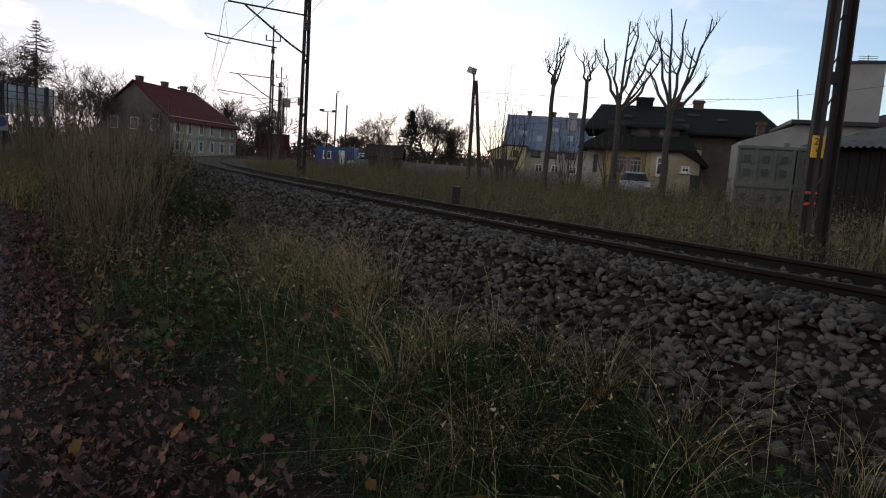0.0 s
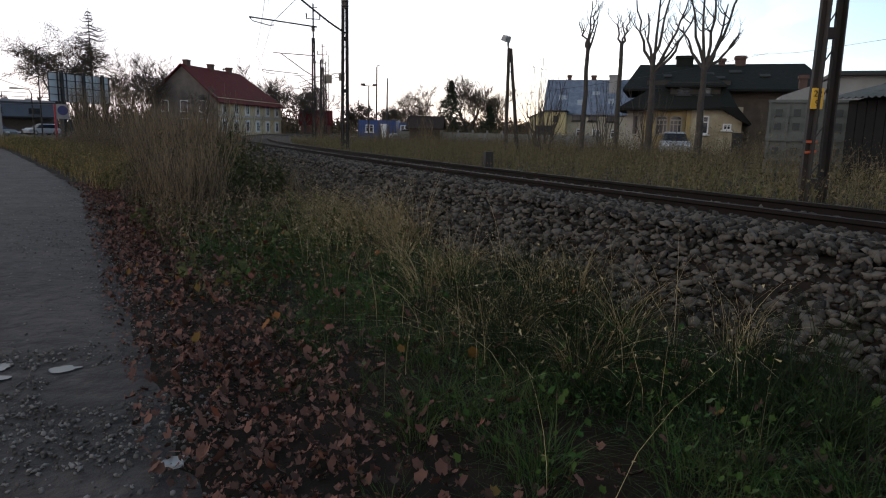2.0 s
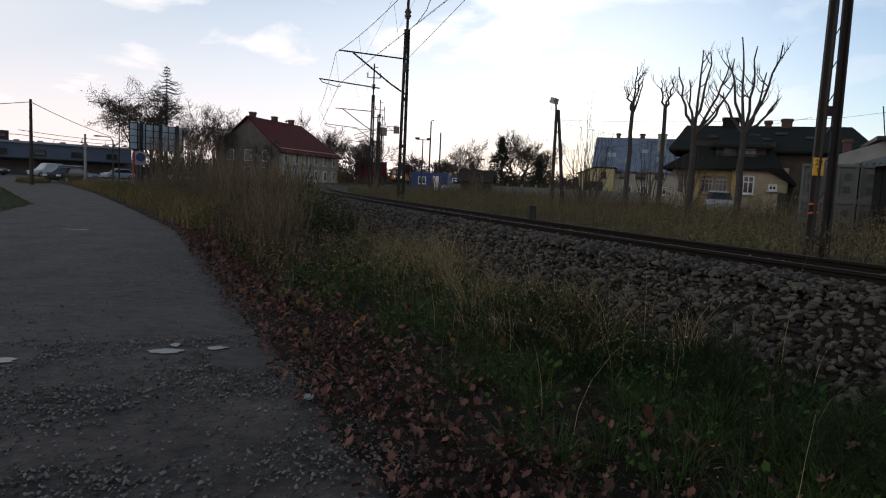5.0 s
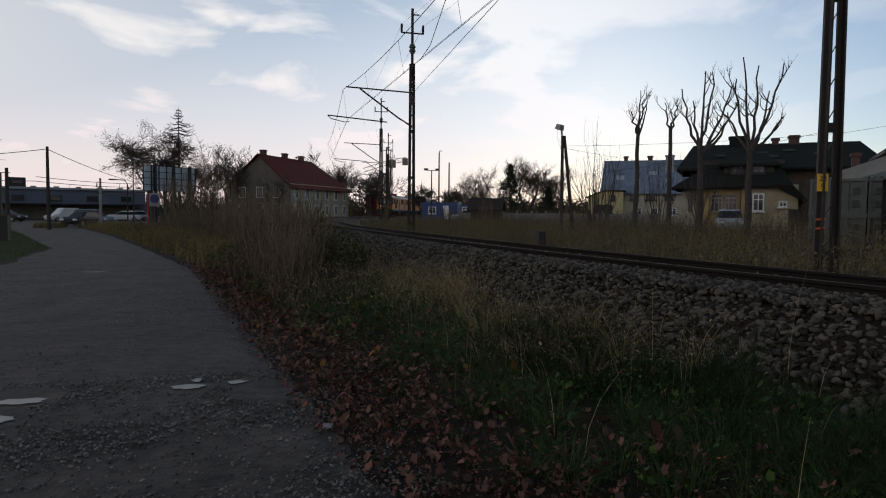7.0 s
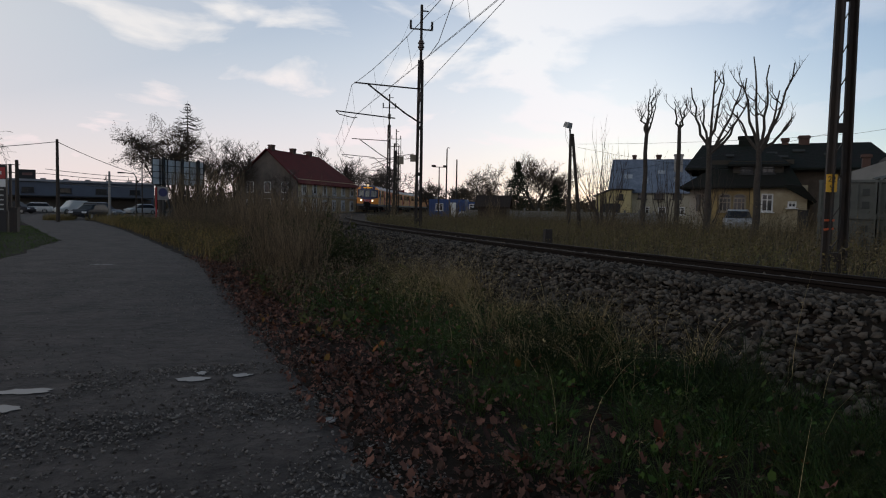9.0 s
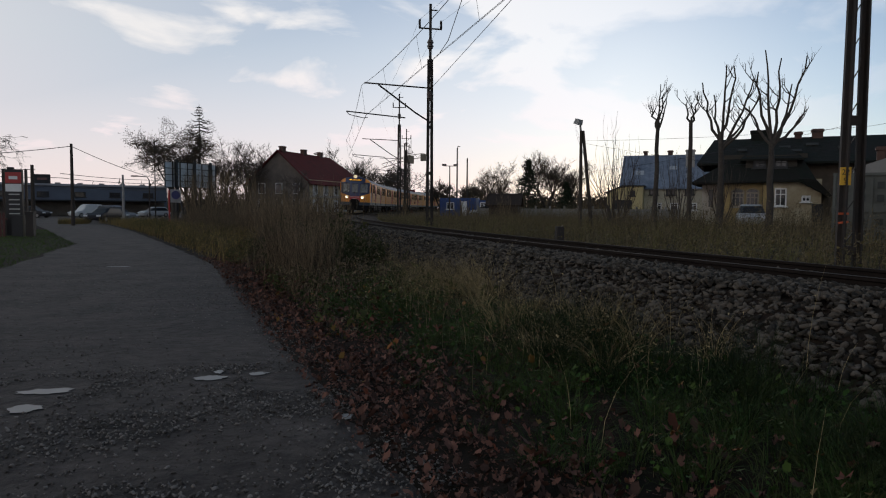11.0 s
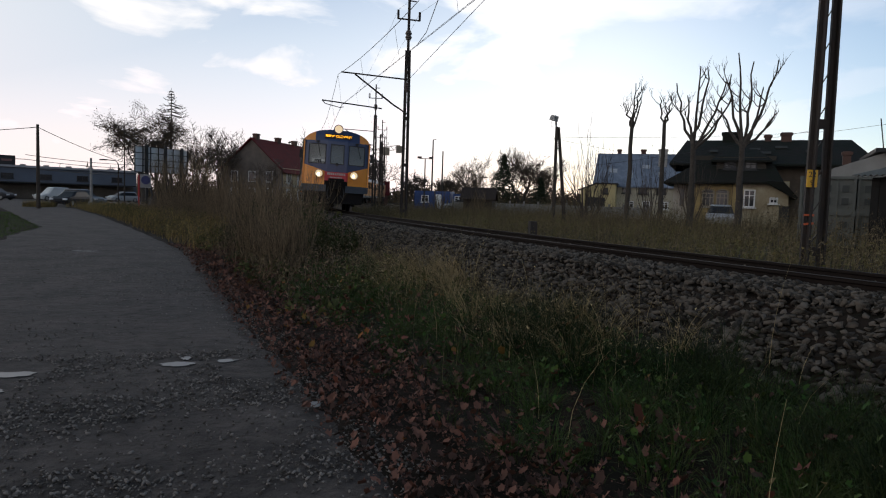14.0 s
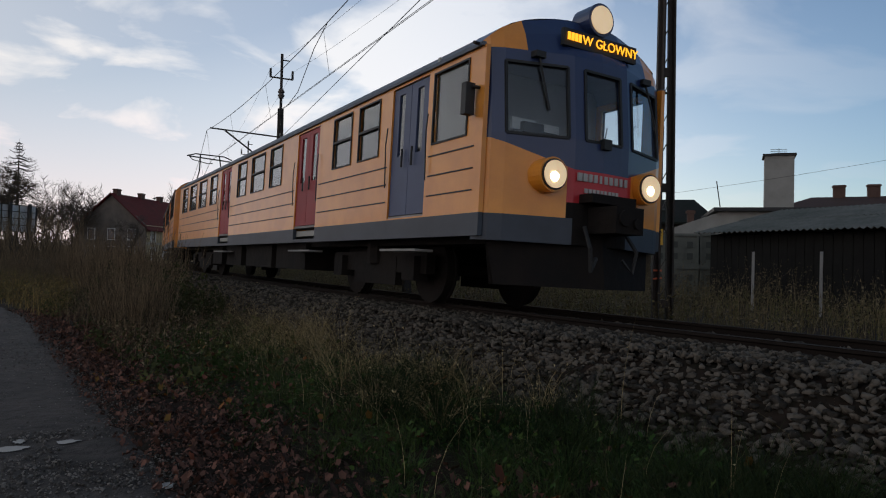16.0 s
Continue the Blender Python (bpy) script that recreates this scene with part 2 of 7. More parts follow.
def whole(name, acc, mats, label, category, kind="", group="", smooth=False):
    """A thing that is one mesh."""
    ob = new(name, acc.mesh(name, mats if isinstance(mats, (list, tuple)) else [mats], smooth))
    return tagged(ob, label, category, group, kind)


def thing(name, label, category, m=None, group="", kind=""):
    ob = new(name)
    ob.empty_display_size = 0.3
    if m is not None:
        ob.matrix_basis = m
    return tagged(ob, label, category, group, kind)


def fast_mesh(name, verts, faces, mats, slots=None):
    """A mesh from arrays of vertices (n, 3) and of triangles or quads (m, k)."""
    me = bpy.data.meshes.new(name)
    me.vertices.add(len(verts))
    me.vertices.foreach_set("co", np.ascontiguousarray(verts, dtype=np.float32).ravel())
    k = faces.shape[1]
    me.loops.add(faces.size)
    me.loops.foreach_set("vertex_index", np.ascontiguousarray(faces, dtype=np.int32).ravel())
    me.polygons.add(len(faces))
    me.polygons.foreach_set("loop_start", np.arange(0, faces.size, k, dtype=np.int32))
    for m in mats:
        me.materials.append(m)
    if slots is not None:
        me.polygons.foreach_set("material_index", np.ascontiguousarray(slots, dtype=np.int32))
    me.update(calc_edges=True)
    return me


rng = np.random.default_rng(7)

# ---- plan: track, road, ground heights ----
TRACK = (-6.4168e-06, 0.0034052, -0.177108, 5.04)
BEND = 0.2
RAIL_NEAR, RAIL_FAR = 0.985, 0.93
GAUGE = 1.5
CANT = math.degrees(math.atan2(RAIL_NEAR - RAIL_FAR, GAUGE))


def track_x(y):
    """The track's centre line: x at y."""
    y = np.asarray(y, dtype=float)
    c = np.clip(y, -4.0, 150.0)
    slope = 3 * TRACK[0] * c * c + 2 * TRACK[1] * c + TRACK[2]
    return np.polyval(TRACK, c) + slope * (y - c) + BEND * np.exp(-((y - 17.0) / 9.0) ** 2)


def track_slope(y):
    y = np.clip(np.asarray(y, dtype=float), -4.0, 150.0)
    return 3 * TRACK[0] * y * y + 2 * TRACK[1] * y + TRACK[2] - BEND * np.exp(-((y - 17.0) / 9.0) ** 2) * 2 * (y - 17.0) / 81.0


def track_u(x, y):
    """Distance from the centre line, positive on the houses' side."""
    s = track_slope(y)
    return (np.asarray(x, dtype=float) - track_x(y)) / np.sqrt(1 + s * s)


ROAD_Y = (-30.0, -12.0, -3.0, 0.2, 2.4, 7.1, 15.1, 26.5, 42.0, 58.0, 66.0)
ROAD_R = (4.5, 1.7, 0.25, -0.3, -0.65, -1.4, -2.65, -5.8, -10.2, -15.4, -19.5)
ROAD_L = (-5.0, -6.0, -6.6, -6.9, -7.1, -7.4, -7.8, -9.3, -15.0, -21.0, -26.0)


def road_right(y):
    return np.interp(y, ROAD_Y, ROAD_R)


def road_left(y):
    return np.interp(y, ROAD_Y, ROAD_L)


BANK_U = (-60.0, -9.0, -6.6, -5.6, -4.4, -3.2, -2.7, -1.75, -1.5, 1.5, 1.9, 2.9, 8.0, 40.0, 120.0)
BANK_Z = (0.0, 0.0, 0.02, 0.10, 0.20, 0.29, 0.36, 0.84, 0.87, 0.79, 0.74, 0.48, 0.50, 0.60, 0.6)


def ground_z(x, y):
    """Height of the bare ground without its fine roughness."""
    x, y = np.asarray(x, dtype=float), np.asarray(y, dtype=float)
    z = np.interp(track_u(x, y), BANK_U, BANK_Z)
    edge = np.clip((x - road_right(y)) / 1.6, 0.0, 1.0)
    z = np.where((y < 68) & (x < track_x(y) - 1.4), np.minimum(z, z * edge + 0.0), z)
    return np.where((x < road_right(y)) & (x > road_left(y)) & (y < 68) & (y > -30), -0.03, z)


def spread(lo, hi, fine_lo, fine_hi, step, grow=1.35):
    out = list(np.arange(fine_lo, fine_hi + step / 2, step))
    d = step
    while out[-1] < hi:
        d *= grow
        out.append(min(out[-1] + d, hi))
    d = step
    while out[0] > lo:
        d *= grow
        out.insert(0, max(out[0] - d, lo))
    return np.array(out)


def build_ground():
    xs, ys = spread(-1800, 1800, -9.0, 12.0, 0.16), spread(-600, 2200, -5.0, 34.0, 0.2)
    gx, gy = np.meshgrid(xs, ys)
    gz = ground_z(gx, gy)
    near = (np.abs(gx) < 30) & (gy < 60)
    rough = np.zeros_like(gz)
    for i, j in zip(*np.nonzero(near)):
        rough[i, j] = noise.noise(Vector((gx[i, j] * 1.7, gy[i, j] * 1.7, 0.3)))
    on_road = gz < -0.02
    gz = np.where(on_road, gz, gz + rough * 0.035)
    n, m = gx.shape
    verts = np.stack([gx, gy, gz], -1).reshape(-1, 3)
    idx = np.arange(n * m).reshape(n, m)
    faces = np.stack([idx[:-1, :-1], idx[:-1, 1:], idx[1:, 1:], idx[1:, :-1]], -1).reshape(-1, 4)
    ob = new("ground", fast_mesh("ground", verts, faces, [M_SOIL]))
    return tagged(ob, "dark autumn soil bank with grass and leaf litter", "ground", kind="structure")


def build_road():
    ys = np.concatenate([np.arange(-30, -5, 1.0), np.arange(-5, 30, 0.12), np.arange(30, 66.1, 1.0)])
    ts = np.linspace(0, 1, 70)
    v = []
    for y in ys:
        r = float(road_right(y)) + 0.14 * noise.noise(Vector((0, y * 1.9, 4))) + 0.12 * noise.noise(Vector((0, y * 0.6, 9)))
        lft = float(road_left(y)) + 0.3 * noise.noise(Vector((5, y * 0.5, 4)))
        for t in ts:
            x = lft + (r - lft) * t
            z = 0.007 * noise.noise(Vector((x * 1.1, y * 1.1, 2))) + 0.007 * noise.noise(Vector((x * 6, y * 6, 2))) + 0.012
            z -= 0.05 * max(0.0, (t - 0.96) / 0.04)
            v.append((x, y, z))
    n, m = len(ys), len(ts)
    idx = np.arange(n * m).reshape(n, m)
    faces = np.stack([idx[:-1, :-1], idx[:-1, 1:], idx[1:, 1:], idx[1:, :-1]], -1).reshape(-1, 4)
    ob = new("road", fast_mesh("road", np.array(v), faces, [M_ROAD]))
    tagged(ob, "potholed grey asphalt lane with loose wet gravel", "road", kind="structure")
    yard = Acc()
    yard.add([(-60, 60, 0.015), (-14, 60, 0.015), (-12, 107, 0.015), (-60, 97, 0.015), (-60, 60, -0.2), (-14, 60, -0.2), (-12, 107, -0.2), (-60, 97, -0.2)],
             [(0, 1, 2, 3), (4, 5, 1, 0), (5, 6, 2, 1), (6, 7, 3, 2), (7, 4, 0, 3)])
    whole("pavement", yard, M_ROAD, "grey asphalt parking yard at the lane's end", "parking yard", kind="structure")


def puddle(x, y, rx, ry, seed):
    a = Acc()
    r = random.Random(seed)
    n = 22
    ring = []
    for k in range(n):
        t = 2 * math.pi * k / n
        q = 0.75 + 0.45 * r.random()
        ring.append((x + rx * q * math.cos(t), y + ry * q * math.sin(t), 0.0195))
    low = [(p[0], p[1], 0.0) for p in ring]
    a.add(ring + low, [tuple(range(n))] + [(k, k + n, (k + 1) % n + n, (k + 1) % n) for k in range(n)])
    whole("puddle", a, M_PUDDLE, "shallow rain puddle on the lane mirroring the sky", "puddle", group="puddles on the lane")


build_ground()
build_road()
for i, (px, py, prx, pry) in enumerate([(-1.72, 2.88, 0.14, 0.08), (-1.66, 3.1, 0.05, 0.07), (-1.30, 2.95, 0.09, 0.06), (-3.0, 2.70, 0.22, 0.09), (-3.0, 2.2, 0.14, 0.10), (-5.2, 15.1, 0.30, 0.07)]):
    puddle(px, py, prx, pry, i)


# ---- track ----
def track_frames(y0, y1, step):
    """Points along the centre line at even steps, with the direction along it."""
    out, y = [], y0
    while y < y1:
        s = float(track_slope(y))
        out.append((float(track_x(y)), y, Vector((s, 1, 0)).normalized()))
        y += step / math.sqrt(1 + s * s)
    return out


def build_track():
    top = thing("railway_track", "single rusty railway track on a stone ballast bed", "railway track", kind="structure")
    prof = [(-0.062, 0), (0.062, 0), (0.062, 0.012), (0.012, 0.03), (0.010, 0.105), (0.034, 0.118), (0.034, 0.149), (-0.034, 0.149), (-0.034, 0.118), (-0.010, 0.105), (-0.012, 0.03), (-0.062, 0.012)]
    for side, ztop in ((-1, RAIL_NEAR), (1, RAIL_FAR)):
        a = Acc()
        fr = track_frames(-40, 300, 1.0)
        vs, fs, n = [], [], len(prof)
        for x, y, d in fr:
            nrm = Vector((d.y, -d.x, 0))
            for pu, pz in prof:
                vs.append(Vector((x, y, ztop - 0.149 + pz)) + nrm * (side * GAUGE / 2 + pu))
        sl = []
        for i in range(len(fr) - 1):
            for k in range(n):
                fs.append((i * n + k, i * n + (k + 1) % n, (i + 1) * n + (k + 1) % n, (i + 1) * n + k))
                sl.append(1 if k == 6 else 0)
        a.add(vs, fs)
        a.m = sl
        part("rail", a, [M_RAIL, M_RAILTOP], top, "rust-brown steel rail with a worn head")
    sl = Acc()
    sl.box((0, 0, 0), (2.5, 0.24, 0.15))
    me = sl.mesh("sleeper", [M_SLEEPER])
    for x, y, d in track_frames(-12, 110, 0.62):
        ob = new("sleeper", me)
        ob.parent = top
        ob.matrix_basis = Matrix.Translation((x, y, (RAIL_NEAR + RAIL_FAR) / 2 - 0.149 - 0.075)) @ Matrix.Rotation(math.atan2(d.y, d.x) - math.pi / 2, 4, "Z") @ Matrix.Rotation(radians(CANT), 4, "Y")


build_track()


# ---- overhead line poles and wires ----
def line_pole(loc, yaw, height=10.4, base=0.24, arms=True, sign=False, leg=0.075):
    """A lattice pole of two steel channels; local -x points to the track."""
    top = thing("overhead_line_pole", "dark steel lattice pole beside the railway track", "line pole", pose(*loc, 0, 0, yaw), group="overhead line poles")
    lean = 0.28 * base
    for s in (-1, 1):
        a = Acc()
        pts = [(s * base / 2, 0, 0), (s * (base / 2 - lean * 0.75), 0, height * 0.78)]
        a.bar(pts[0], pts[1], leg * 0.45, 0.14)
        for side in (-1, 1):
            a.bar((pts[0][0], side * 0.075, 0), (pts[1][0], side * 0.075, pts[1][2]), leg, 0.018)
        part("leg", a, M_STEEL, top)
    z, k = 0.5, 0
    while z < height * 0.76:
        a = Acc()
        w = base / 2 - lean * z / height
        a.bar((-w, 0.03, z), (w, 0.03, z + 0.42), 0.035, 0.012)
        if k % 4 == 0:
            a.box((0, 0, z), (2 * w + 0.05, 0.10, 0.16))
        part("lattice_bar", a, M_STEEL, top)
        z += 0.55
        k += 1
    a = Acc()
    a.bar((0, 0, height * 0.75), (0, 0, height + 0.3), 0.11, 0.11)
    part("mast_top", a, M_STEEL, top)
    a = Acc()
    a.box((0, 0, -0.12), (base + 0.3, 0.5, 0.4))
    part("footing", a, M_CONCRETE, top)
    a = Acc()
    a.bar((-0.55, 0, height - 0.85), (0.55, 0, height - 0.85), 0.06)
    part("crossbar", a, M_STEEL, top)
    for s in (-1, 1):
        a = Acc()
        a.bar((s * 0.52, 0, height - 0.85), (s * 0.52, 0, height - 0.45), 0.09)
        part("insulator_pin", a, M_STEEL, top)
    a = Acc()
    a.bar((0.02, 0, height + 0.02), (0.34, 0, height + 0.02), 0.05)
    part("horn", a, M_STEEL, top)
    for z in (height * 0.83, height * 0.595):
        a = Acc()
        for i in range(5):
            a.disc((0, 0, z + i * 0.09), (0, 0, 1), 0.16 if i % 2 else 0.12, 0.06, 10)
        part("insulator", a, M_PORCELAIN, top)
    if arms:
        a = Acc()
        a.tube([(0, 0, 6.75), (-3.15, 0, 6.85)], 0.035)
        part("upper_arm", a, M_STEEL, top)
        a = Acc()
        a.tube([(-2.5, 0, 6.8), (-0.7, 0, 5.55), (0, 0, 5.15)], 0.04)
        part("brace", a, M_STEEL, top)
        a = Acc()
        a.tube([(-1.2, 0, 5.3), (-4.0, 0, 5.5)], 0.03)
        a.tube([(-4.0, 0, 5.5), (-3.85, 0, 5.35), (-3.2, 0, 5.22), (-3.0, 0, 5.25)], 0.02)
        part("steady_arm", a, M_STEEL, top)
    if sign:
        px = -base * 0.5
        a = Acc()
        a.box((px, -0.105, 1.76), (0.17, 0.02, 0.30))
        plate = part("number_plate", a, M_YELLOW, top, "small yellow distance plate with black numerals")
        for body, dz in (("22", 0.065), ("9", -0.075)):
            curve = bpy.data.curves.new("numeral", "FONT")
            curve.body, curve.size, curve.align_x, curve.align_y, curve.extrude = body, 0.13, "CENTER", "CENTER", 0.002
            source = bpy.data.objects.new("numeral_source", curve)
            me = bpy.data.meshes.new_from_object(source)
            me.materials.clear()
            me.materials.append(M_BLACK)
            bpy.data.objects.remove(source)
            num = new("numeral", me)
            num.parent = plate
            num.matrix_basis = pose(px, -0.119, 1.76 + dz, 90, 0, 0)
        for cz, tilt in ((1.13, 0.0), (0.98, 0.14)):
            b = Acc()
            b.box((px, -0.092, cz), (0.16, 0.012, 0.035), 0, Matrix.Rotation(-tilt, 3, "Y"))
            part("paint_band", b, mat("orange_band", (0.55, 0.10, 0.03), 0.6, size=0.1), top)
    return top


def yaw_at(y):
    return -math.degrees(math.atan(float(track_slope(y))))


line_pole((5.83, 28.2, 0.55), yaw_at(28.2))
line_pole((8.33, 6.02, 0.40), -24, height=11.4, base=0.27, arms=False, sign=True, leg=0.19)
line_pole((8.7, 53.7, 0.6), yaw_at(54))
line_pole((13.2, 75.0, 0.6), yaw_at(75), height=10.0)
line_pole((17.4, 96.0, 0.6), yaw_at(96), height=10.0)

SPANS = (6.0, 28.2, 53.7, 75.0, 96.0, 120.0)


def wire(name, pts, r, label, group="wires"):
    a = Acc()
    a.tube(pts, r, 5)
    return whole(name, a, M_WIRE, label, "wire", group=group)


def catenary():
    """Contact pair, carrier and feeders, straight in plan from pole to pole."""
    offset = {6.0: -0.58, 28.2: 0.08}
    knots = [(-24.0, float(track_x(-24.0)))] + [(y, float(track_x(y)) + offset.get(y, 0.0)) for y in SPANS]
    contact, carrier, top_left, top_right = [], [], [], []
    for (ya, xa), (yb, xb) in zip(knots[:-1], knots[1:]):
        for k in range(12):
            t = k / 12
            y, x = ya + (yb - ya) * t, xa + (xb - xa) * t
            sag = 4 * t * (1 - t)
            contact.append((x, y, 5.87))
            carrier.append((x - 0.18, y, 7.28 - 0.42 * sag))
            top_left.append((float(track_x(ya)) * (1 - t) + float(track_x(yb)) * t + 2.65, y, 10.5 - 0.35 * sag))
            top_right.append((top_left[-1][0] + 1.05, y, 10.45 - 0.3 * sag))
    wire("contact_wire", contact, 0.006, "black contact wire above the railway track")
    wire("contact_wire", [(x + 0.05, y, z + 0.07) for x, y, z in contact], 0.006, "black contact wire above the railway track")
    wire("carrier_wire", carrier, 0.011, "black sagging carrier wire above the track")
    wire("feeder_wire", top_left, 0.005, "thin feeder wire between the pole tops")
    wire("feeder_wire", top_right, 0.005, "thin feeder wire between the pole tops")
    wire("anchor_wire", [(5.75, 28.2, 7.15), (4.7, 12.3, 7.0), (4.2, 5.0, 6.9)], 0.010, "slanting anchor wire from the lattice pole")
    wire("jumper_wire", [(3.22, 15.2, 5.87), (3.22, 14.0, 6.0), (3.20, 12.4, 6.7), (3.19, 11.2, 6.98)], 0.010, "bent jumper wire joining carrier and contact wire")
    for i in range(0, len(contact), 3):
        wire("dropper", [contact[i], carrier[i]], 0.005, "thin dropper wire carrying the contact wire", "droppers")


catenary()


# ---- other poles and lamps ----
def lamp_frame_pole():
    top = thing("street_lamp", "twin-legged wooden pole with a floodlight on top", "street lamp", pose(13.4, 27.4, 0.5))
    for x0, x1 in ((-0.05, -0.08), (0.62, 0.02)):
        a = Acc()
        a.tube([(x0, 0, -0.2), (x1, 0, 4.95)], [0.10, 0.07], 10)
        part("wooden_leg", a, M_WOODPOLE, top)
    a = Acc()
    a.box((-0.28, -0.1, 5.36), (0.34, 0.30, 0.26), 0, Euler((0.35, 0, 0.4)).to_matrix(), 0.85)
    a.tube([(-0.1, 0, 4.9), (-0.14, 0, 5.25)], 0.05)
    part("lamp_head", a, mat("grey_lamp_housing", (0.35, 0.35, 0.34), 0.5, size=0.2), top, "grey floodlight housing")
    a = Acc()
    a.bar((-0.12, 0, 3.9), (0.16, 0, 3.9), 0.06)
    part("crosspiece", a, M_STEEL, top)


def simple_pole(name, label, loc, height, r, material=None, head=None):
    top = thing(name, label, "pole", pose(*loc))
    a = Acc()
    a.tube([(0, 0, -0.2), (0, 0, height)], [r, r * 0.65], 8)
    part("shaft", a, material or M_WOODPOLE, top)
    if head == "street":
        a = Acc()
        a.tube([(0, 0, height), (0.25, 0, height + 0.35), (1.4, 0, height + 0.45)], 0.05)
        a.box((1.6, 0, height + 0.43), (0.7, 0.22, 0.14))
        part("lamp_arm", a, M_STEEL, top)
    elif head == "twin":
        a = Acc()
        a.bar((-0.8, 0, height), (0.8, 0, height), 0.08)
        for s in (-1, 1):
            a.box((s * 0.75, -0.1, height + 0.12), (0.5, 0.3, 0.24))
        part("lamp_head", a, M_STEEL, top)
    elif head == "cross":
        a = Acc()
        a.bar((-0.7, 0, height - 0.4), (0.7, 0, height - 0.4), 0.08)
        for s in (-0.6, 0, 0.6):
            a.disc((s, 0, height - 0.28), (0, 0, 1), 0.05, 0.16, 8)
        part("crossarm", a, M_STEEL, top)
    elif head == "hook":
        a = Acc()
        a.tube([(0, 0, height), (0.1, 0, height + 0.25), (0.45, 0, height + 0.2)], 0.06)
        part("lamp_arm", a, M_STEEL, top)
    return top


lamp_frame_pole()
simple_pole("telegraph_pole", "leaning dark wooden telegraph pole by the lane", (-17.1, 54.4, 0), 6.4, 0.15)
simple_pole("telegraph_pole", "dark wooden telegraph pole by the grass verge", (-18.1, 48.9, 0), 4.4, 0.16)
simple_pole("street_lamp", "grey concrete street lamp at the parking yard", (-15.7, 65.0, 0), 4.5, 0.14, M_CONCRETE)
simple_pole("street_lamp", "slim steel street lamp with a curved arm", (-15.2, 75.0, 0), 4.4, 0.08, M_STEEL, "street").matrix_basis = pose(-15.2, 75, 0, 0, 0, 165)
simple_pole("flood_mast", "slim floodlight mast among the bare birches", (-16.5, 86.0, 0), 9.6, 0.09, M_STEEL)
simple_pole("yard_mast", "tall slim yard mast beside blue cabins", (24.2, 93.3, 0.6), 9.9, 0.14, M_STEEL, "hook")
simple_pole("yard_mast", "slim yard mast beside blue cabins", (27.0, 97.8, 0.6), 8.8, 0.15, M_STEEL)
simple_pole("yard_lamp", "yard lamp with double head near the track", (19.5, 79.0, 0.6), 6.3, 0.10, M_STEEL, "twin")
simple_pole("signal_mast", "slim signal mast with crossarm near the station", (14.6, 84.0, 0.6), 9.5, 0.14, M_STEEL, "cross")
simple_pole("yard_lamp", "small yard lamp far along the track", (30.5, 92.0, 0.6), 4.4, 0.09, M_STEEL, "street")


def hanging(a, b, sag, r=0.012, label="black overhead cable between poles"):
    a, b = Vector(a), Vector(b)
    wire("cable", [a.lerp(b, k / 14) - Vector((0, 0, 4 * sag * k / 14 * (1 - k / 14))) for k in range(15)], r, label, "cables")


hanging((-17.1, 54.4, 6.2), (-13.0, 80.0, 4.3), 0.4, 0.026)
hanging((-17.1, 54.4, 6.2), (-34.0, 50.0, 4.6), 0.4, 0.026)
for zz in (4.1, 3.75, 3.1):
    hanging((-60, 62, zz + 1.0), (-18.1, 49.5 if zz > 4 else 55, zz), 0.15, 0.024)
    hanging((-18.1, 55, zz), (-13.0, 72.0, zz + 0.2), 0.15, 0.024)
hanging((13.4, 27.4, 4.95), (24.0, 21.0, 5.3), 0.12, 0.007)
hanging((24.0, 21.0, 5.3), (30.0, 10.0, 6.9), 0.1, 0.007)
hanging((13.4, 27.4, 4.85), (31.0, 33.5, 4.4), 0.25, 0.007)
hanging((28.8, 27.4, 6.2), (20.0, 40.0, 4.2), 0.2, 0.009)


# ---- buildings ----
def windowed(parent, x, z, w, h, y, frame_m, arch=False, bars=2, name="window"):
    """A window on the wall plane y (facing -y): frame, glass, mullions, sill."""
    a = Acc()
    t = 0.09
    for s in (-1, 1):
        a.box((x + s * (w / 2 - t / 2), y - 0.03, z + h / 2), (t, 0.09, h))
    a.box((x, y - 0.03, z + h - t / 2), (w - 2 * t, 0.09, t))
    a.box((x, y - 0.03, z + t / 2), (w - 2 * t, 0.09, t))
    if arch:
        n = 7
        pts = [(x + math.cos(math.pi * k / n) * w / 2, y - 0.03, z + h + math.sin(math.pi * k / n) * w * 0.28) for k in range(n + 1)]
        a.tube(pts, 0.05, 4)
    win = part(name, a, frame_m, parent)
    for k in range(1, bars):
        b = Acc()
        b.box((x - w / 2 + w * k / bars, y - 0.025, z + h / 2), (0.06, 0.07, h - 2 * t))
        part("mullion", b, frame_m, win)
    b = Acc()
    b.box((x, y - 0.028, z + h * 0.66), (w - 2 * t, 0.07, 0.05))
    part("transom", b, frame_m, win)
    g = Acc()
    g.box((x, y - 0.004, z + h / 2), (w - t, 0.03, h - t))
    if arch:
        g.box((x, y - 0.004, z + h + w * 0.1), (w * 0.75, 0.03, w * 0.2))
    part("pane", g, M_GLASSDK, win)
    s = Acc()
    s.box((x, y - 0.09, z - 0.04), (w + 0.2, 0.2, 0.07))
    part("sill", s, frame_m, win)


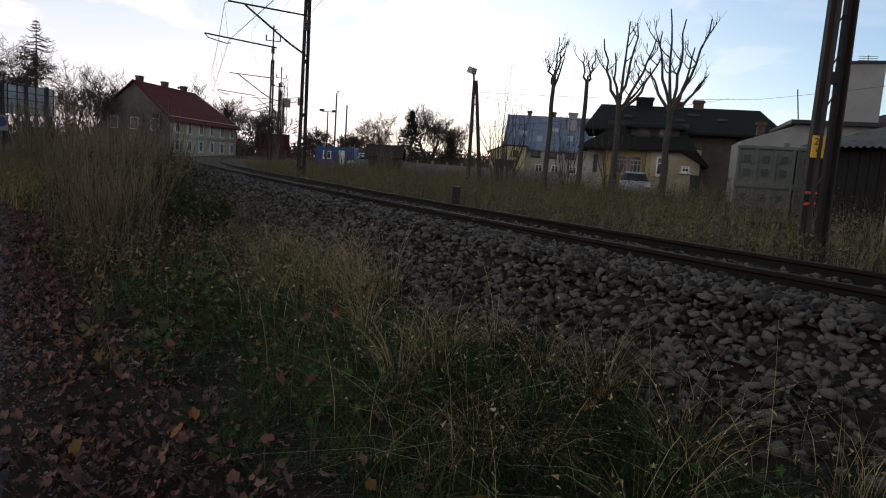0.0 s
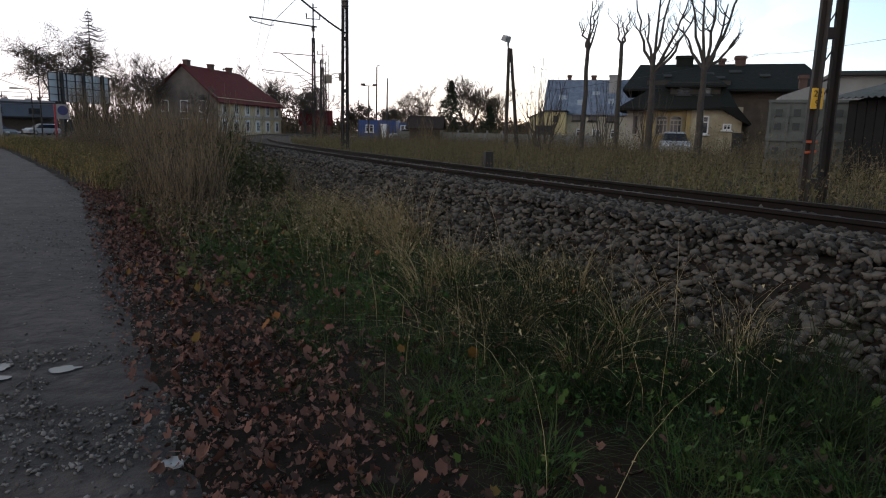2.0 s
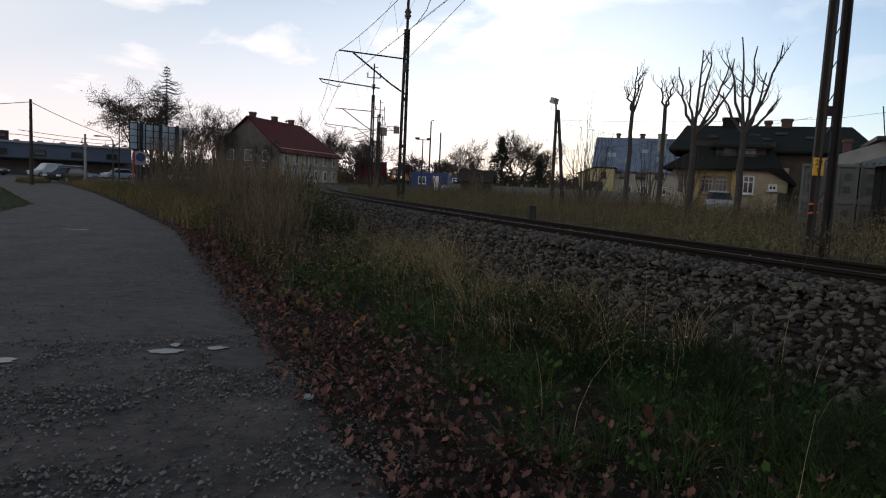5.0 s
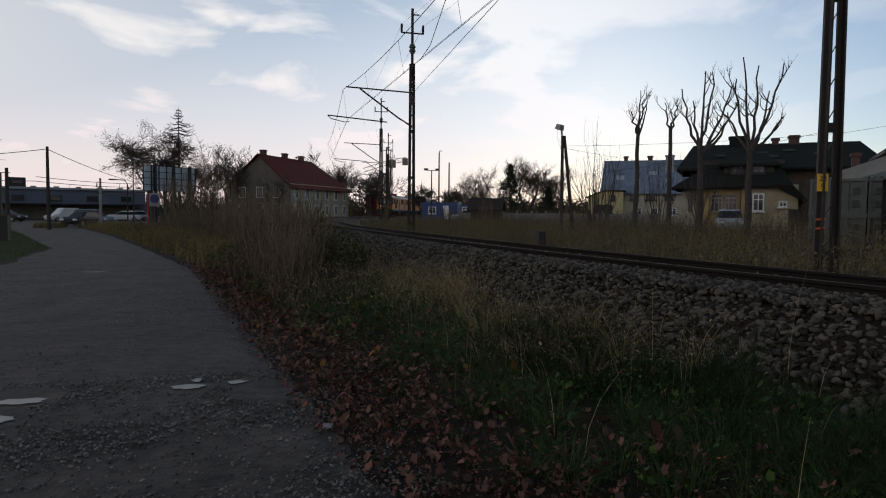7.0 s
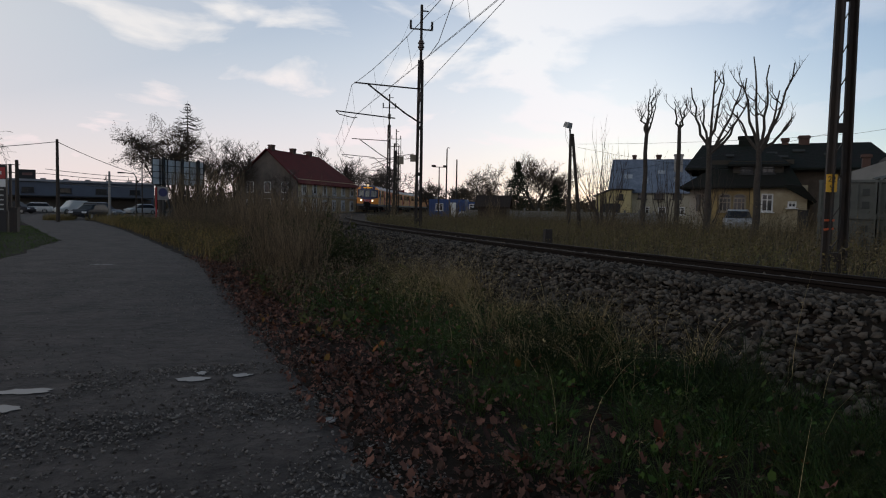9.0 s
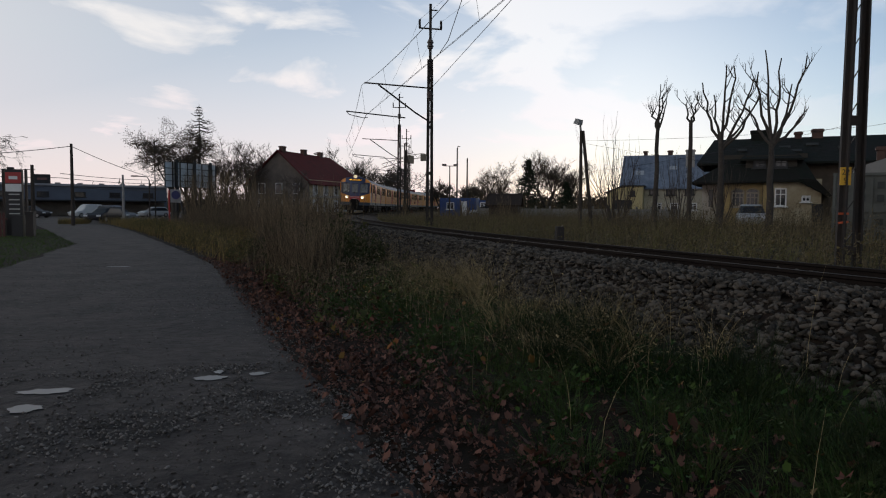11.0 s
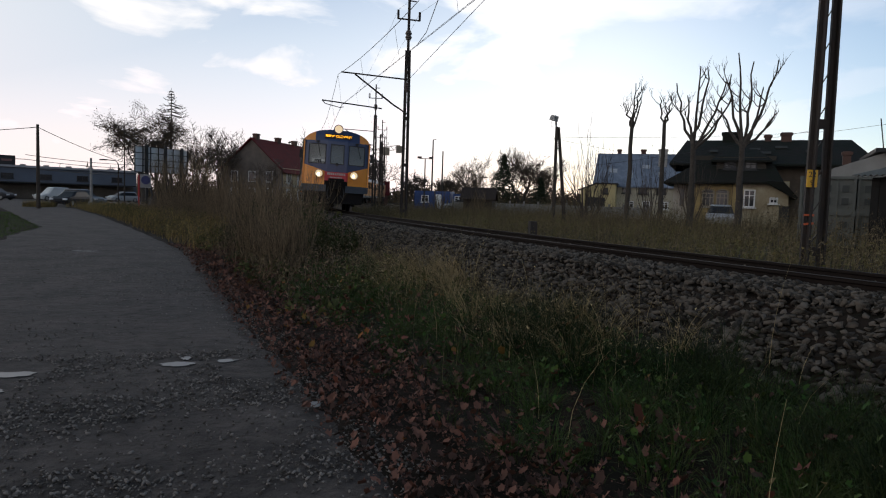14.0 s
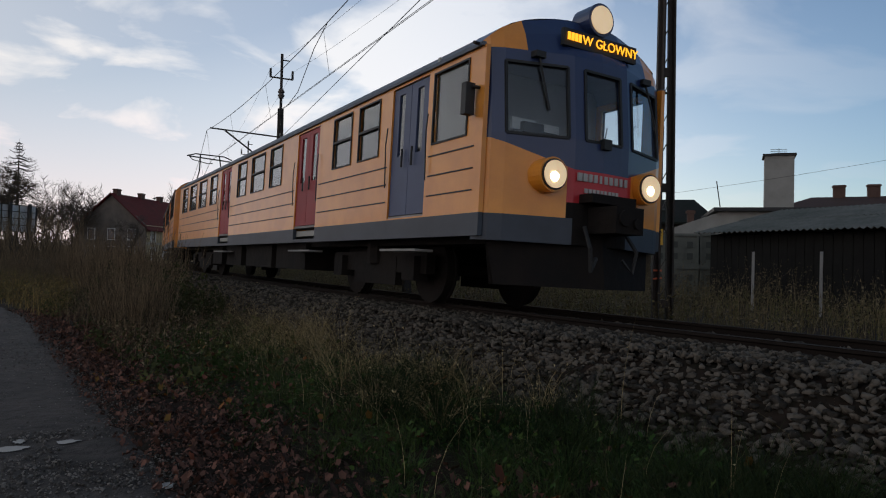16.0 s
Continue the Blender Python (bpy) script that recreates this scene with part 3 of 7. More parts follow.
def gable_roof(acc, x0, x1, y0, y1, ze, zr, over=0.4, hip0=0.0, hip1=0.0, thick=0.14, slot=0):
    """A pitched roof with its ridge along x; hips are given as lengths along the ridge."""
    ym = (y0 + y1) / 2
    drop = (zr - ze) / ((y1 - y0) / 2) * over
    a0, a1, b0, b1, e = x0 - over, x1 + over, y0 - over, y1 + over, ze - drop
    r0, r1 = x0 - over + hip0, x1 + over - hip1
    up = [(a0, b0, e), (a1, b0, e), (a1, b1, e), (a0, b1, e), (r0, ym, zr), (r1, ym, zr)]
    lo = [(p[0], p[1], p[2] - thick) for p in up]
    ends = ([(1, 2, 5)] if hip1 else []) + ([(3, 0, 4)] if hip0 else [])
    rims = ([(1, 7, 8, 2)] if hip1 else [(1, 7, 11, 5), (2, 8, 11, 5)]) + ([(3, 9, 6, 0)] if hip0 else [(0, 6, 10, 4), (3, 9, 10, 4)])
    acc.add(up + lo, ends + rims + [(0, 1, 5, 4), (2, 3, 4, 5), (7, 6, 10, 11), (9, 8, 11, 10), (0, 6, 7, 1), (2, 8, 9, 3)], slot)


def walls_box(acc, x0, x1, y0, y1, z0, ze, zr=None, slot=0):
    """Outer walls, with gables at both ends where a ridge height is given."""
    ym = (y0 + y1) / 2
    acc.box(((x0 + x1) / 2, ym, (z0 + ze) / 2), (x1 - x0, y1 - y0, ze - z0), slot)
    if zr:
        for x in (x0, x1):
            d = 0.15 if x == x0 else -0.15
            acc.add([(x, y0, ze), (x, y1, ze), (x, ym, zr), (x + d, y0, ze), (x + d, y1, ze), (x + d, ym, zr)], [(0, 2, 1), (3, 4, 5), (0, 3, 5, 2), (1, 2, 5, 4)], slot)


def chimney(parent, x, y, z0, z1, w=0.6, d=0.5, m=None):
    a = Acc()
    a.box((x, y, (z0 + z1) / 2), (w, d, z1 - z0))
    a.box((x, y, z1 - 0.12), (w + 0.14, d + 0.14, 0.16))
    part("chimney", a, m or mat("sooty_brick", (0.10, 0.055, 0.042), 0.9, size=0.2, bump=0.4), parent)


def red_roof_house():
    m_wall = mat("cream_plaster", (0.60, 0.46, 0.27), 0.9, second=(0.50, 0.41, 0.27), size=0.8)
    m_grey = mat("grey_gable_plaster", (0.17, 0.14, 0.12), 0.9, second=(0.09, 0.078, 0.068), size=1.2)
    m_roof = mat("dark_red_roof", (0.120, 0.014, 0.015), 0.9, second=(0.075, 0.012, 0.013), size=0.5, bump=0.3)
    top = thing("station_house", "two-storey cream house with a dark red hipped roof", "house", pose(2.9, 102.5, 0.3, 0, 0, 58))
    a = Acc()
    walls_box(a, 0, 21.0, 0, 10.6, 0, 5.6)
    part("wall", a, [m_wall], top)
    a = Acc()
    a.box((-0.02, 5.3, 2.8), (0.12, 10.65, 5.6))
    a.add([(-0.08, 0, 5.6), (-0.08, 10.6, 5.6), (-0.08, 5.3, 10.0), (0.05, 0, 5.6), (0.05, 10.6, 5.6), (0.05, 5.3, 10.0)], [(0, 2, 1), (3, 4, 5), (0, 3, 5, 2), (1, 2, 5, 4)])
    part("gable_wall", a, [m_grey], top, "grey weathered gable wall")
    a = Acc()
    gable_roof(a, 0, 21.0, 0, 10.6, 5.5, 10.2, 0.7, 0.0, 5.0)
    roof = part("roof", a, m_roof, top)
    for x in (1.0, 7.5, 13.0):
        chimney(top, x, 5.3, 9.2, 10.9, 0.9, 0.7)
    a = Acc()
    a.box((10.5, -0.08, 2.95), (21, 0.16, 0.3))
    a.box((10.5, -0.06, 5.2), (21, 0.14, 0.25))
    part("cornice", a, mat("pale_cornice", (0.55, 0.50, 0.42), 0.8, size=0.4), top)
    for k in range(6):
        x = 1.9 + k * 3.45
        for zz, hh in ((3.15, 2.05), (0.55, 1.95)):
            b = Acc()
            b.box((x, -0.015, zz + hh / 2), (1.55, 0.05, hh))
            part("window_surround", b, M_WHITE, top)
        windowed(top, x, 3.35, 1.0, 1.6, -0.045, M_WHITE)
        windowed(top, x, 0.75, 1.0, 1.5, -0.045, M_WHITE)
    for x in (9.5, 16.0):
        a = Acc()
        a.box((x, 3.0, 7.95), (0.8, 1.0, 0.12), 0, Euler((0.68, 0, 0)).to_matrix())
        part("roof_window", a, M_CURTAIN, roof)
    # windows on the gable wall
    for y in (2.2, 5.3, 8.4):
        for z in (0.8, 3.4):
            b = Acc()
            b.box((-0.11, y, z + 0.8), (0.08, 1.2, 1.7), 0)
            w = part("window", b, M_WHITE, top)
            b = Acc()
            b.box((-0.15, y, z + 0.8), (0.06, 1.0, 1.5), 0)
            part("pane", b, M_GLASSDK, w)


def villa():
    m_wall = mat("stained_yellow_plaster", (0.42, 0.30, 0.12), 0.9, second=(0.20, 0.15, 0.085), size=0.7)
    m_pale = mat("pale_plaster", (0.50, 0.44, 0.31), 0.9, second=(0.30, 0.24, 0.15), size=0.6)
    m_roof = mat("mossy_dark_roof", (0.018, 0.016, 0.014), 0.9, second=(0.012, 0.016, 0.012), size=0.35, bump=0.6)
    m_frame = mat("worn_window_frame", (0.30, 0.26, 0.20), 0.8, size=0.3)
    m_timber = mat("dark_timber_wall", (0.045, 0.038, 0.028), 0.9, size=0.4)
    top = thing("villa", "old yellow villa with a dark mossy broken roof", "house", pose(27.3, 37.3, 0.9, 0, 0, -38))
    a = Acc()
    walls_box(a, 0.87, 7.0, 0, 7.0, -0.8, 2.75)
    part("wall", a, m_wall, top)
    a = Acc()
    a.box((5.42, -0.05, 0.97), (3.1, 0.12, 3.5))
    part("plaster_wall", a, m_pale, top, "pale patched plaster wall")
    a = Acc()
    a.box((3.72, -0.13, 0.97), (0.3, 0.1, 3.5))
    part("corner_pilaster", a, m_wall, top)
    a = Acc()
    a.box((0.28, 3.5, 0.97), (1.14, 5.0, 3.5))
    part("side_wall", a, mat("white_plaster", (0.46, 0.42, 0.36), 0.9, size=0.5), top)
    a = Acc()
    a.box((0.3, 0.985, 1.5), (0.28, 0.05, 1.2))
    part("narrow_window", a, M_GLASSDK, top)
    # flared lower roof with its drooping corner, timber storey, dormer and long main roof
    a = Acc()
    low = [(-0.9, -0.7, 2.55), (6.6, -0.7, 2.68), (6.9, 7.4, 2.7), (-0.9, 7.4, 2.6), (1.5, 1.0, 4.15), (5.9, 1.0, 4.15), (5.9, 6.0, 4.15), (1.5, 6.0, 4.15)]
    a.add(low + [(p[0], p[1], p[2] - 0.12) for p in low[:4]], [(0, 1, 5, 4), (1, 2, 6, 5), (2, 3, 7, 6), (3, 0, 4, 7), (4, 5, 6, 7), (0, 8, 9, 1), (1, 9, 10, 2), (2, 10, 11, 3), (3, 11, 8, 0), (11, 10, 9, 8)])
    a.add([(5.6, -0.72, 2.75), (6.62, -0.72, 2.66), (7.5, -0.6, 1.66), (7.5, 5, 1.66), (5.6, 5, 4.1), (5.6, -0.72, 2.6), (6.6, -0.72, 2.5), (7.4, -0.6, 1.54), (7.4, 5, 1.54)], [(0, 1, 4), (1, 2, 3, 4), (5, 8, 7, 6), (0, 5, 6, 1), (1, 6, 7, 2), (2, 7, 8, 3)])
    part("lower_roof", a, m_roof, top)
    a = Acc()
    walls_box(a, 0.9, 6.2, 1.3, 6.0, 2.6, 4.5)
    part("upper_wall", a, m_timber, top, "dark timber upper wall")
    a = Acc()
    a.box((4.0, 1.2, 3.75), (3.1, 1.7, 1.2))
    part("dormer_wall", a, m_timber, top)
    a = Acc()
    gable_roof(a, 2.45, 5.55, 0.35, 3.2, 4.3, 5.0, 0.35, 0.9, 0.9)
    part("dormer_roof", a, m_roof, top)
    a = Acc()
    gable_roof(a, 0.04, 11.6, 1.4, 8.4, 4.25, 5.92, 0.7, 0.9, 1.2)
    roof = part("roof", a, m_roof, top)
    for k, (rx, ry, rz) in enumerate(((2.2, 2.6, 4.95), (4.9, 3.0, 5.12), (5.5, 2.4, 4.82), (8.4, 2.7, 4.98), (6.6, 3.4, 5.3))):
        b = Acc()
        b.box((rx, ry, rz - 0.02), (0.55 + 0.13 * k % 0.3, 0.42, 0.05), 0, Matrix.Rotation(0.44, 3, "X"))
        part("roof_patch", b, mat("worn_roof_patch", (0.055, 0.055, 0.05), 0.9, size=0.2, bump=0.4), roof)
    a = Acc()
    walls_box(a, 5.9, 11.3, 1.8, 8.0, -0.8, 4.1)
    part("rear_wing", a, mat("brown_plaster", (0.15, 0.115, 0.085), 0.9, second=(0.085, 0.066, 0.05), size=0.6), top, "brown plaster rear wing")
    chimney(top, 3.3, 4.9, 5.2, 6.5, 1.15, 0.8, m_roof)
    chimney(top, 5.8, 4.9, 5.2, 6.3, 0.42, 0.5)
    chimney(top, 7.0, 4.9, 5.2, 6.45, 0.66, 0.6)
    for x in (2.04, 2.94):
        windowed(top, x, 0.9, 0.80, 0.98, -0.02, m_frame, arch=True, bars=3)
    windowed(top, 4.62, 0.95, 0.72, 1.2, -0.12, M_WHITE)
    windowed(top, 6.1, 1.24, 0.52, 0.42, -0.12, M_WHITE)
    windowed(top, 3.3, 3.5, 0.8, 0.55, 0.34, M_BLACK)
    windowed(top, 4.6, 3.5, 0.8, 0.55, 0.34, M_BLACK)
    a = Acc()
    a.tube([(3.58, -0.12, -0.6), (3.58, -0.12, 2.6)], 0.05, 6)
    part("downpipe", a, M_STEEL, top)
    a = Acc()
    a.box((6.75, -0.3, 0.3), (0.6, 0.35, 1.6))
    part("door", a, M_BLACK, top)


def blue_house():
    m_wall = mat("cream_grey_plaster", (0.46, 0.42, 0.31), 0.9, second=(0.34, 0.31, 0.24), size=0.8)
    m_yel = mat("pale_yellow_plaster", (0.55, 0.45, 0.21), 0.9, second=(0.42, 0.35, 0.19), size=0.6)
    m_roof = mat("blue_grey_sheet_roof", (0.20, 0.23, 0.28), 0.6, metal=0.1, second=(0.10, 0.12, 0.16), size=0.5)
    top = thing("blue_roofed_house", "pale house with a weathered blue-grey sheet roof", "house", pose(34.4, 62.0, 1.0, 0, 0, -34))
    a = Acc()
    walls_box(a, 0, 8.6, 0, 8.0, -0.8, 3.1, 6.5)
    part("wall", a, m_wall, top)
    a = Acc()
    gable_roof(a, 0, 8.6, 0, 8.0, 3.15, 6.6, 0.35)
    roof = part("roof", a, m_roof, top)
    for k in range(17):
        b = Acc()
        x = -0.2 + k * 0.56
        b.bar((x, -0.3, 2.90), (x, 3.95, 6.58), 0.03, 0.05)
        part("roof_seam", b, m_roof, roof)
    for x, y, w, h in ((1.6, 1.6, 0.9, 0.7), (3.4, 1.0, 0.6, 0.9), (5.0, 2.2, 0.8, 0.6), (6.6, 1.2, 0.6, 0.8)):
        b = Acc()
        b.box((x, y, 3.15 + y * 0.8625 + 0.03), (w, h, 0.02), 0, Matrix.Rotation(0.71, 3, "X"))
        part("roof_patch", b, mat("pale_sheet_patch", (0.34, 0.36, 0.38), 0.6, size=0.3), roof)
    chimney(top, 2.0, 4.2, 6.1, 7.1, 0.4, 0.4)
    chimney(top, 4.6, 4.2, 6.1, 7.1, 0.5, 0.5)
    chimney(top, 6.7, 2.6, 5.0, 7.0, 0.9, 0.7, M_CONCRETE)
    a = Acc()
    a.add([(-1.4, -2.1, -0.8), (2.2, -2.1, -0.8), (2.2, -2.1, 2.95), (0.2, -2.1, 2.95), (-1.4, -2.1, 2.3), (-1.4, 1.2, -0.8), (2.2, 1.2, -0.8), (2.2, 1.2, 2.95), (0.2, 1.2, 2.95), (-1.4, 1.2, 2.3)],
          [(0, 1, 2, 3, 4), (9, 8, 7, 6, 5), (0, 4, 9, 5), (1, 6, 7, 2), (3, 8, 9, 4), (2, 7, 8, 3)])
    part("extension", a, m_yel, top, "pale yellow lean-to extension")
    a = Acc()
    edge = [(-1.65, 2.24), (0.2, 3.0), (2.4, 3.0), (2.4, 3.08), (0.18, 3.08), (-1.68, 2.32)]
    a.add([(x, -2.35, z) for x, z in edge] + [(x, 1.2, z) for x, z in edge], [(0, 1, 2, 3, 4, 5), (11, 10, 9, 8, 7, 6)] + [(k, (k + 1) % 6, (k + 1) % 6 + 6, k + 6) for k in range(6)])
    part("extension_roof", a, M_BLACK, top)
    a = Acc()
    a.box((0.2, -2.12, 0.7), (1.9, 0.08, 1.7))
    part("garage_door", a, M_BLACK, top, "dark garage opening")
    windowed(top, 1.2, 1.95, 0.5, 0.6, -2.12, M_BLACK)
    for x in (3.2, 4.85, 6.7):
        windowed(top, x, 2.1, 0.9, 0.75, -0.02, M_BLACK)
        windowed(top, x + 0.4, 0.5, 0.8, 0.8, -0.02, M_WHITE)


def grey_building():
    m_wall = mat("grey_render_wall", (0.29, 0.28, 0.26), 0.9, second=(0.21, 0.205, 0.19), size=0.9, bump=0.2)
    top = thing("grey_workshop", "long flat-roofed grey rendered workshop", "building", pose(30.6, 24.4, 0.4, 0, 0, -42))
    a = Acc()
    walls_box(a, 0, 16.0, 0, 7.0, 0, 4.5)
    part("wall", a, m_wall, top)
    a = Acc()
    a.box((8.0, 3.4, 4.6), (16.7, 7.6, 0.2))
    part("roof", a, M_BLACK, top)
    a = Acc()
    a.add([(-2.6, -0.02, 0), (0, -0.02, 0), (0, -0.02, 4.45), (-2.6, -0.02, 3.5), (-2.6, 5.0, 0), (0, 5, 0), (0, 5, 4.45), (-2.6, 5, 3.5)], [(0, 1, 2, 3), (5, 4, 7, 6), (4, 0, 3, 7), (3, 2, 6, 7)])
    part("gable_wall", a, m_wall, top)
    for z in (3.3, 2.0):
        b = Acc()
        b.box((-0.35, -0.04, z), (0.22, 0.06, 0.4))
        part("vent_window", b, M_GLASSDK, top)
    a = Acc()
    a.tube([(0.1, 0.4, 4.6), (-0.15, 0.3, 6.3)], 0.03)
    part("aerial_pole", a, M_STEEL, top)
    chimney(top, -1.4, 2.5, 4.0, 4.75, 0.4, 0.4)
    big = thing("chimney_tower", "square grey rendered chimney tower behind the workshop", "chimney", pose(38.8, 26.8, 0.4, 0, 0, -50))
    a = Acc()
    a.box((0, 0, 4.35), (1.75, 1.75, 8.7))
    part("shaft", a, m_wall, big)
    a = Acc()
    a.box((0, 0, 8.75), (2.0, 2.0, 0.14))
    part("cap", a, M_BLACK, big)
    a = Acc()
    a.tube([(0, 0, 8.8), (0, 0, 9.3)], 0.02)
    for k in range(3):
        a.bar((-0.5, 0, 9.0 + 0.12 * k), (0.5, 0.1, 9.0 + 0.12 * k), 0.025)
    part("aerial", a, M_STEEL, big)
    far = thing("far_house", "distant dark-roofed house with a row of chimneys", "house", pose(54.5, 38.5, 0.4, 0, 0, -52))
    a = Acc()
    walls_box(a, 0, 16, 0, 8, 0, 7.0)
    part("wall", a, m_wall, far)
    a = Acc()
    gable_roof(a, 0, 16, 0, 8, 7.0, 8.2, 0.3, 3.0, 3.0)
    part("roof", a, mat("brown_roof", (0.07, 0.042, 0.035), 0.8, size=0.5), far)
    for x in (5.0, 7.8, 9.6, 11.6):
        chimney(far, x, 4.0, 7.5, 9.3 if x != 9.6 else 8.9, 1.0, 0.8)


def shed():
    m_dark = mat("tarred_board_wall", (0.018, 0.017, 0.016), 0.85, size=0.3, bump=0.4)
    m_sheet = mat("corrugated_asbestos", (0.14, 0.135, 0.12), 0.85, second=(0.07, 0.075, 0.06), size=0.35, bump=0.3)
    top = thing("shed", "long tarred wooden shed with corrugated roof sheets", "shed", pose(16.1, 11.9, 0.4, 0, 0, -88))
    a = Acc()
    walls_box(a, 0, 16.0, 0, 7.0, 0, 2.25)
    part("wall", a, m_dark, top)
    for k in range(60):
        b = Acc()
        b.box((0.14 + k * 0.265, -0.02, 1.12), (0.245, 0.03, 2.2))
        part("board", b, m_dark, top)
    # corrugated sheets, row by row
    for row in range(2):
        for k in range(15):
            b = Acc()
            vs, fs = [], []
            n = 24
            y0, y1 = -0.45 + row * 2.1, -0.45 + (row + 1) * 2.1 + 0.15
            for j, y in enumerate((y0, y1)):
                for i in range(n + 1):
                    x = -0.3 + k * 1.1 + i / n * 1.14
                    z = 2.30 + (y + 0.45) * 0.22 + 0.028 * math.sin(i / n * 2 * math.pi * 6) + (0.02 if row else 0)
                    vs.append((x, y, z))
            o = n + 1
            fs = [(i, i + 1, o + i + 1, o + i) for i in range(n)]
            lowv = [(v[0], v[1], v[2] - 0.012) for v in vs]
            b.add(vs + lowv, fs + [tuple(q + 2 * o for q in reversed(f)) for f in fs] + [(i + 2 * o, i + 1 + 2 * o, i + 1, i) for i in range(n)])
            part("roof_sheet", b, m_sheet, top)
    a = Acc()
    a.add([(-0.2, 3.6, 3.22), (16.2, 3.6, 3.22), (16.2, 7.3, 2.4), (-0.2, 7.3, 2.4), (-0.2, 3.6, 3.1), (16.2, 3.6, 3.1), (16.2, 7.3, 2.28), (-0.2, 7.3, 2.28)], [(0, 1, 2, 3), (7, 6, 5, 4), (0, 4, 5, 1), (2, 6, 7, 3), (0, 3, 7, 4), (1, 5, 6, 2)])
    a.add([(0, 0, 2.2), (0, 7, 2.2), (0, 3.6, 3.1)], [(0, 1, 2)])
    part("rear_roof", a, m_sheet, top)
    for px, py in ((13.84, 8.5), (13.89, 6.67), (13.9, 4.7), (13.9, 2.6)):
        b = Acc()
        b.tube([(px, py, 0.3), (px + 0.02, py, 2.04)], 0.035, 8)
        whole("fence_post", b, M_CONCRETE, "thin grey concrete fence post in tall grass", "fence post", group="fence posts by the shed")


def crate_stack():
    m = mat("grey_green_steel_box", (0.13, 0.135, 0.12), 0.7, second=(0.085, 0.09, 0.08), size=0.3)
    for level in range(2):
        for k in range(2):
            z0 = 0.42 + level * 1.20
            top = thing("steel_crate", "grey ribbed steel crate in a stack", "crate", pose(18.2 + k * 1.2, 15.5 - k * 1.18, z0, 0, 0, 134), group="stacked steel crates")
            a = Acc()
            a.box((0, 0, 0.6), (1.65, 2.2, 1.18))
            part("body", a, m, top)
            for s in (-0.78, -0.26, 0.26, 0.78):
                b = Acc()
                b.box((s, 1.13, 0.6), (0.08, 0.07, 1.2))
                part("rib", b, m, top)
            for zz in (0.05, 1.16):
                b = Acc()
                b.box((0, 1.13, zz), (1.68, 0.09, 0.09))
                part("rail", b, m, top)
            for s in (-0.52, 0.0, 0.52):
                for zz in (0.38, 0.8):
                    b = Acc()
                    b.box((s, 1.11, zz), (0.2, 0.05, 0.22))
                    part("recess", b, mat("recess_shade_steel", (0.06, 0.065, 0.06), 0.8, size=0.2), top)


def warehouse():
    m = mat("blue_grey_cladding", (0.095, 0.12, 0.16), 0.6, second=(0.08, 0.095, 0.13), size=1.5)
    top = thing("warehouse", "long low blue-grey clad warehouse", "warehouse", pose(-62.0, 98.0, 0, 0, 0, 24))
    a = Acc()
    walls_box(a, 0, 46, 0, 18, 0, 4.6)
    part("wall", a, m, top)
    a = Acc()
    a.box((23, 9, 4.75), (46.8, 18.8, 0.32))
    part("roof", a, mat("pale_roof_edge", (0.34, 0.34, 0.36), 0.6, size=1.0), top)
    a = Acc()
    a.box((23, -1.6, 2.35), (44, 3.2, 0.18))
    part("canopy", a, M_BLACK, top)
    a = Acc()
    a.box((23, -0.06, 1.1), (45, 0.1, 2.2))
    part("plinth", a, mat("grey_brown_brick", (0.13, 0.115, 0.10), 0.9, size=0.4), top)
    for k in range(9):
        windowed(top, 3 + k * 5, 2.9, 1.6, 0.8, -0.02, M_BLACK)
    for k in range(14):
        b = Acc()
        b.box((2 + k * 3.2, 6, 5.05), (0.7, 0.7, 0.45))
        part("roof_vent", b, M_CONCRETE, top)
    for x, zz, w, h, mm in ((24.0, 5.0, 0.9, 2.2, M_BLACK), (28.0, 4.9, 2.2, 1.4, M_BLACK)):
        sg = thing("roof_sign", "dark advertising sign standing on the warehouse roof", "sign", top.matrix_basis @ pose(x, 0.4, zz), group="roof signs")
        b = Acc()
        b.box((0, 0, h / 2), (w, 0.25, h))
        part("panel", b, mm, sg)
        b = Acc()
        b.box((0, -0.14, h * 0.55), (w * 0.6, 0.02, h * 0.3))
        part("emblem", b, mat("faded_sign_print", (0.20, 0.10, 0.09), 0.7, size=0.4), sg)


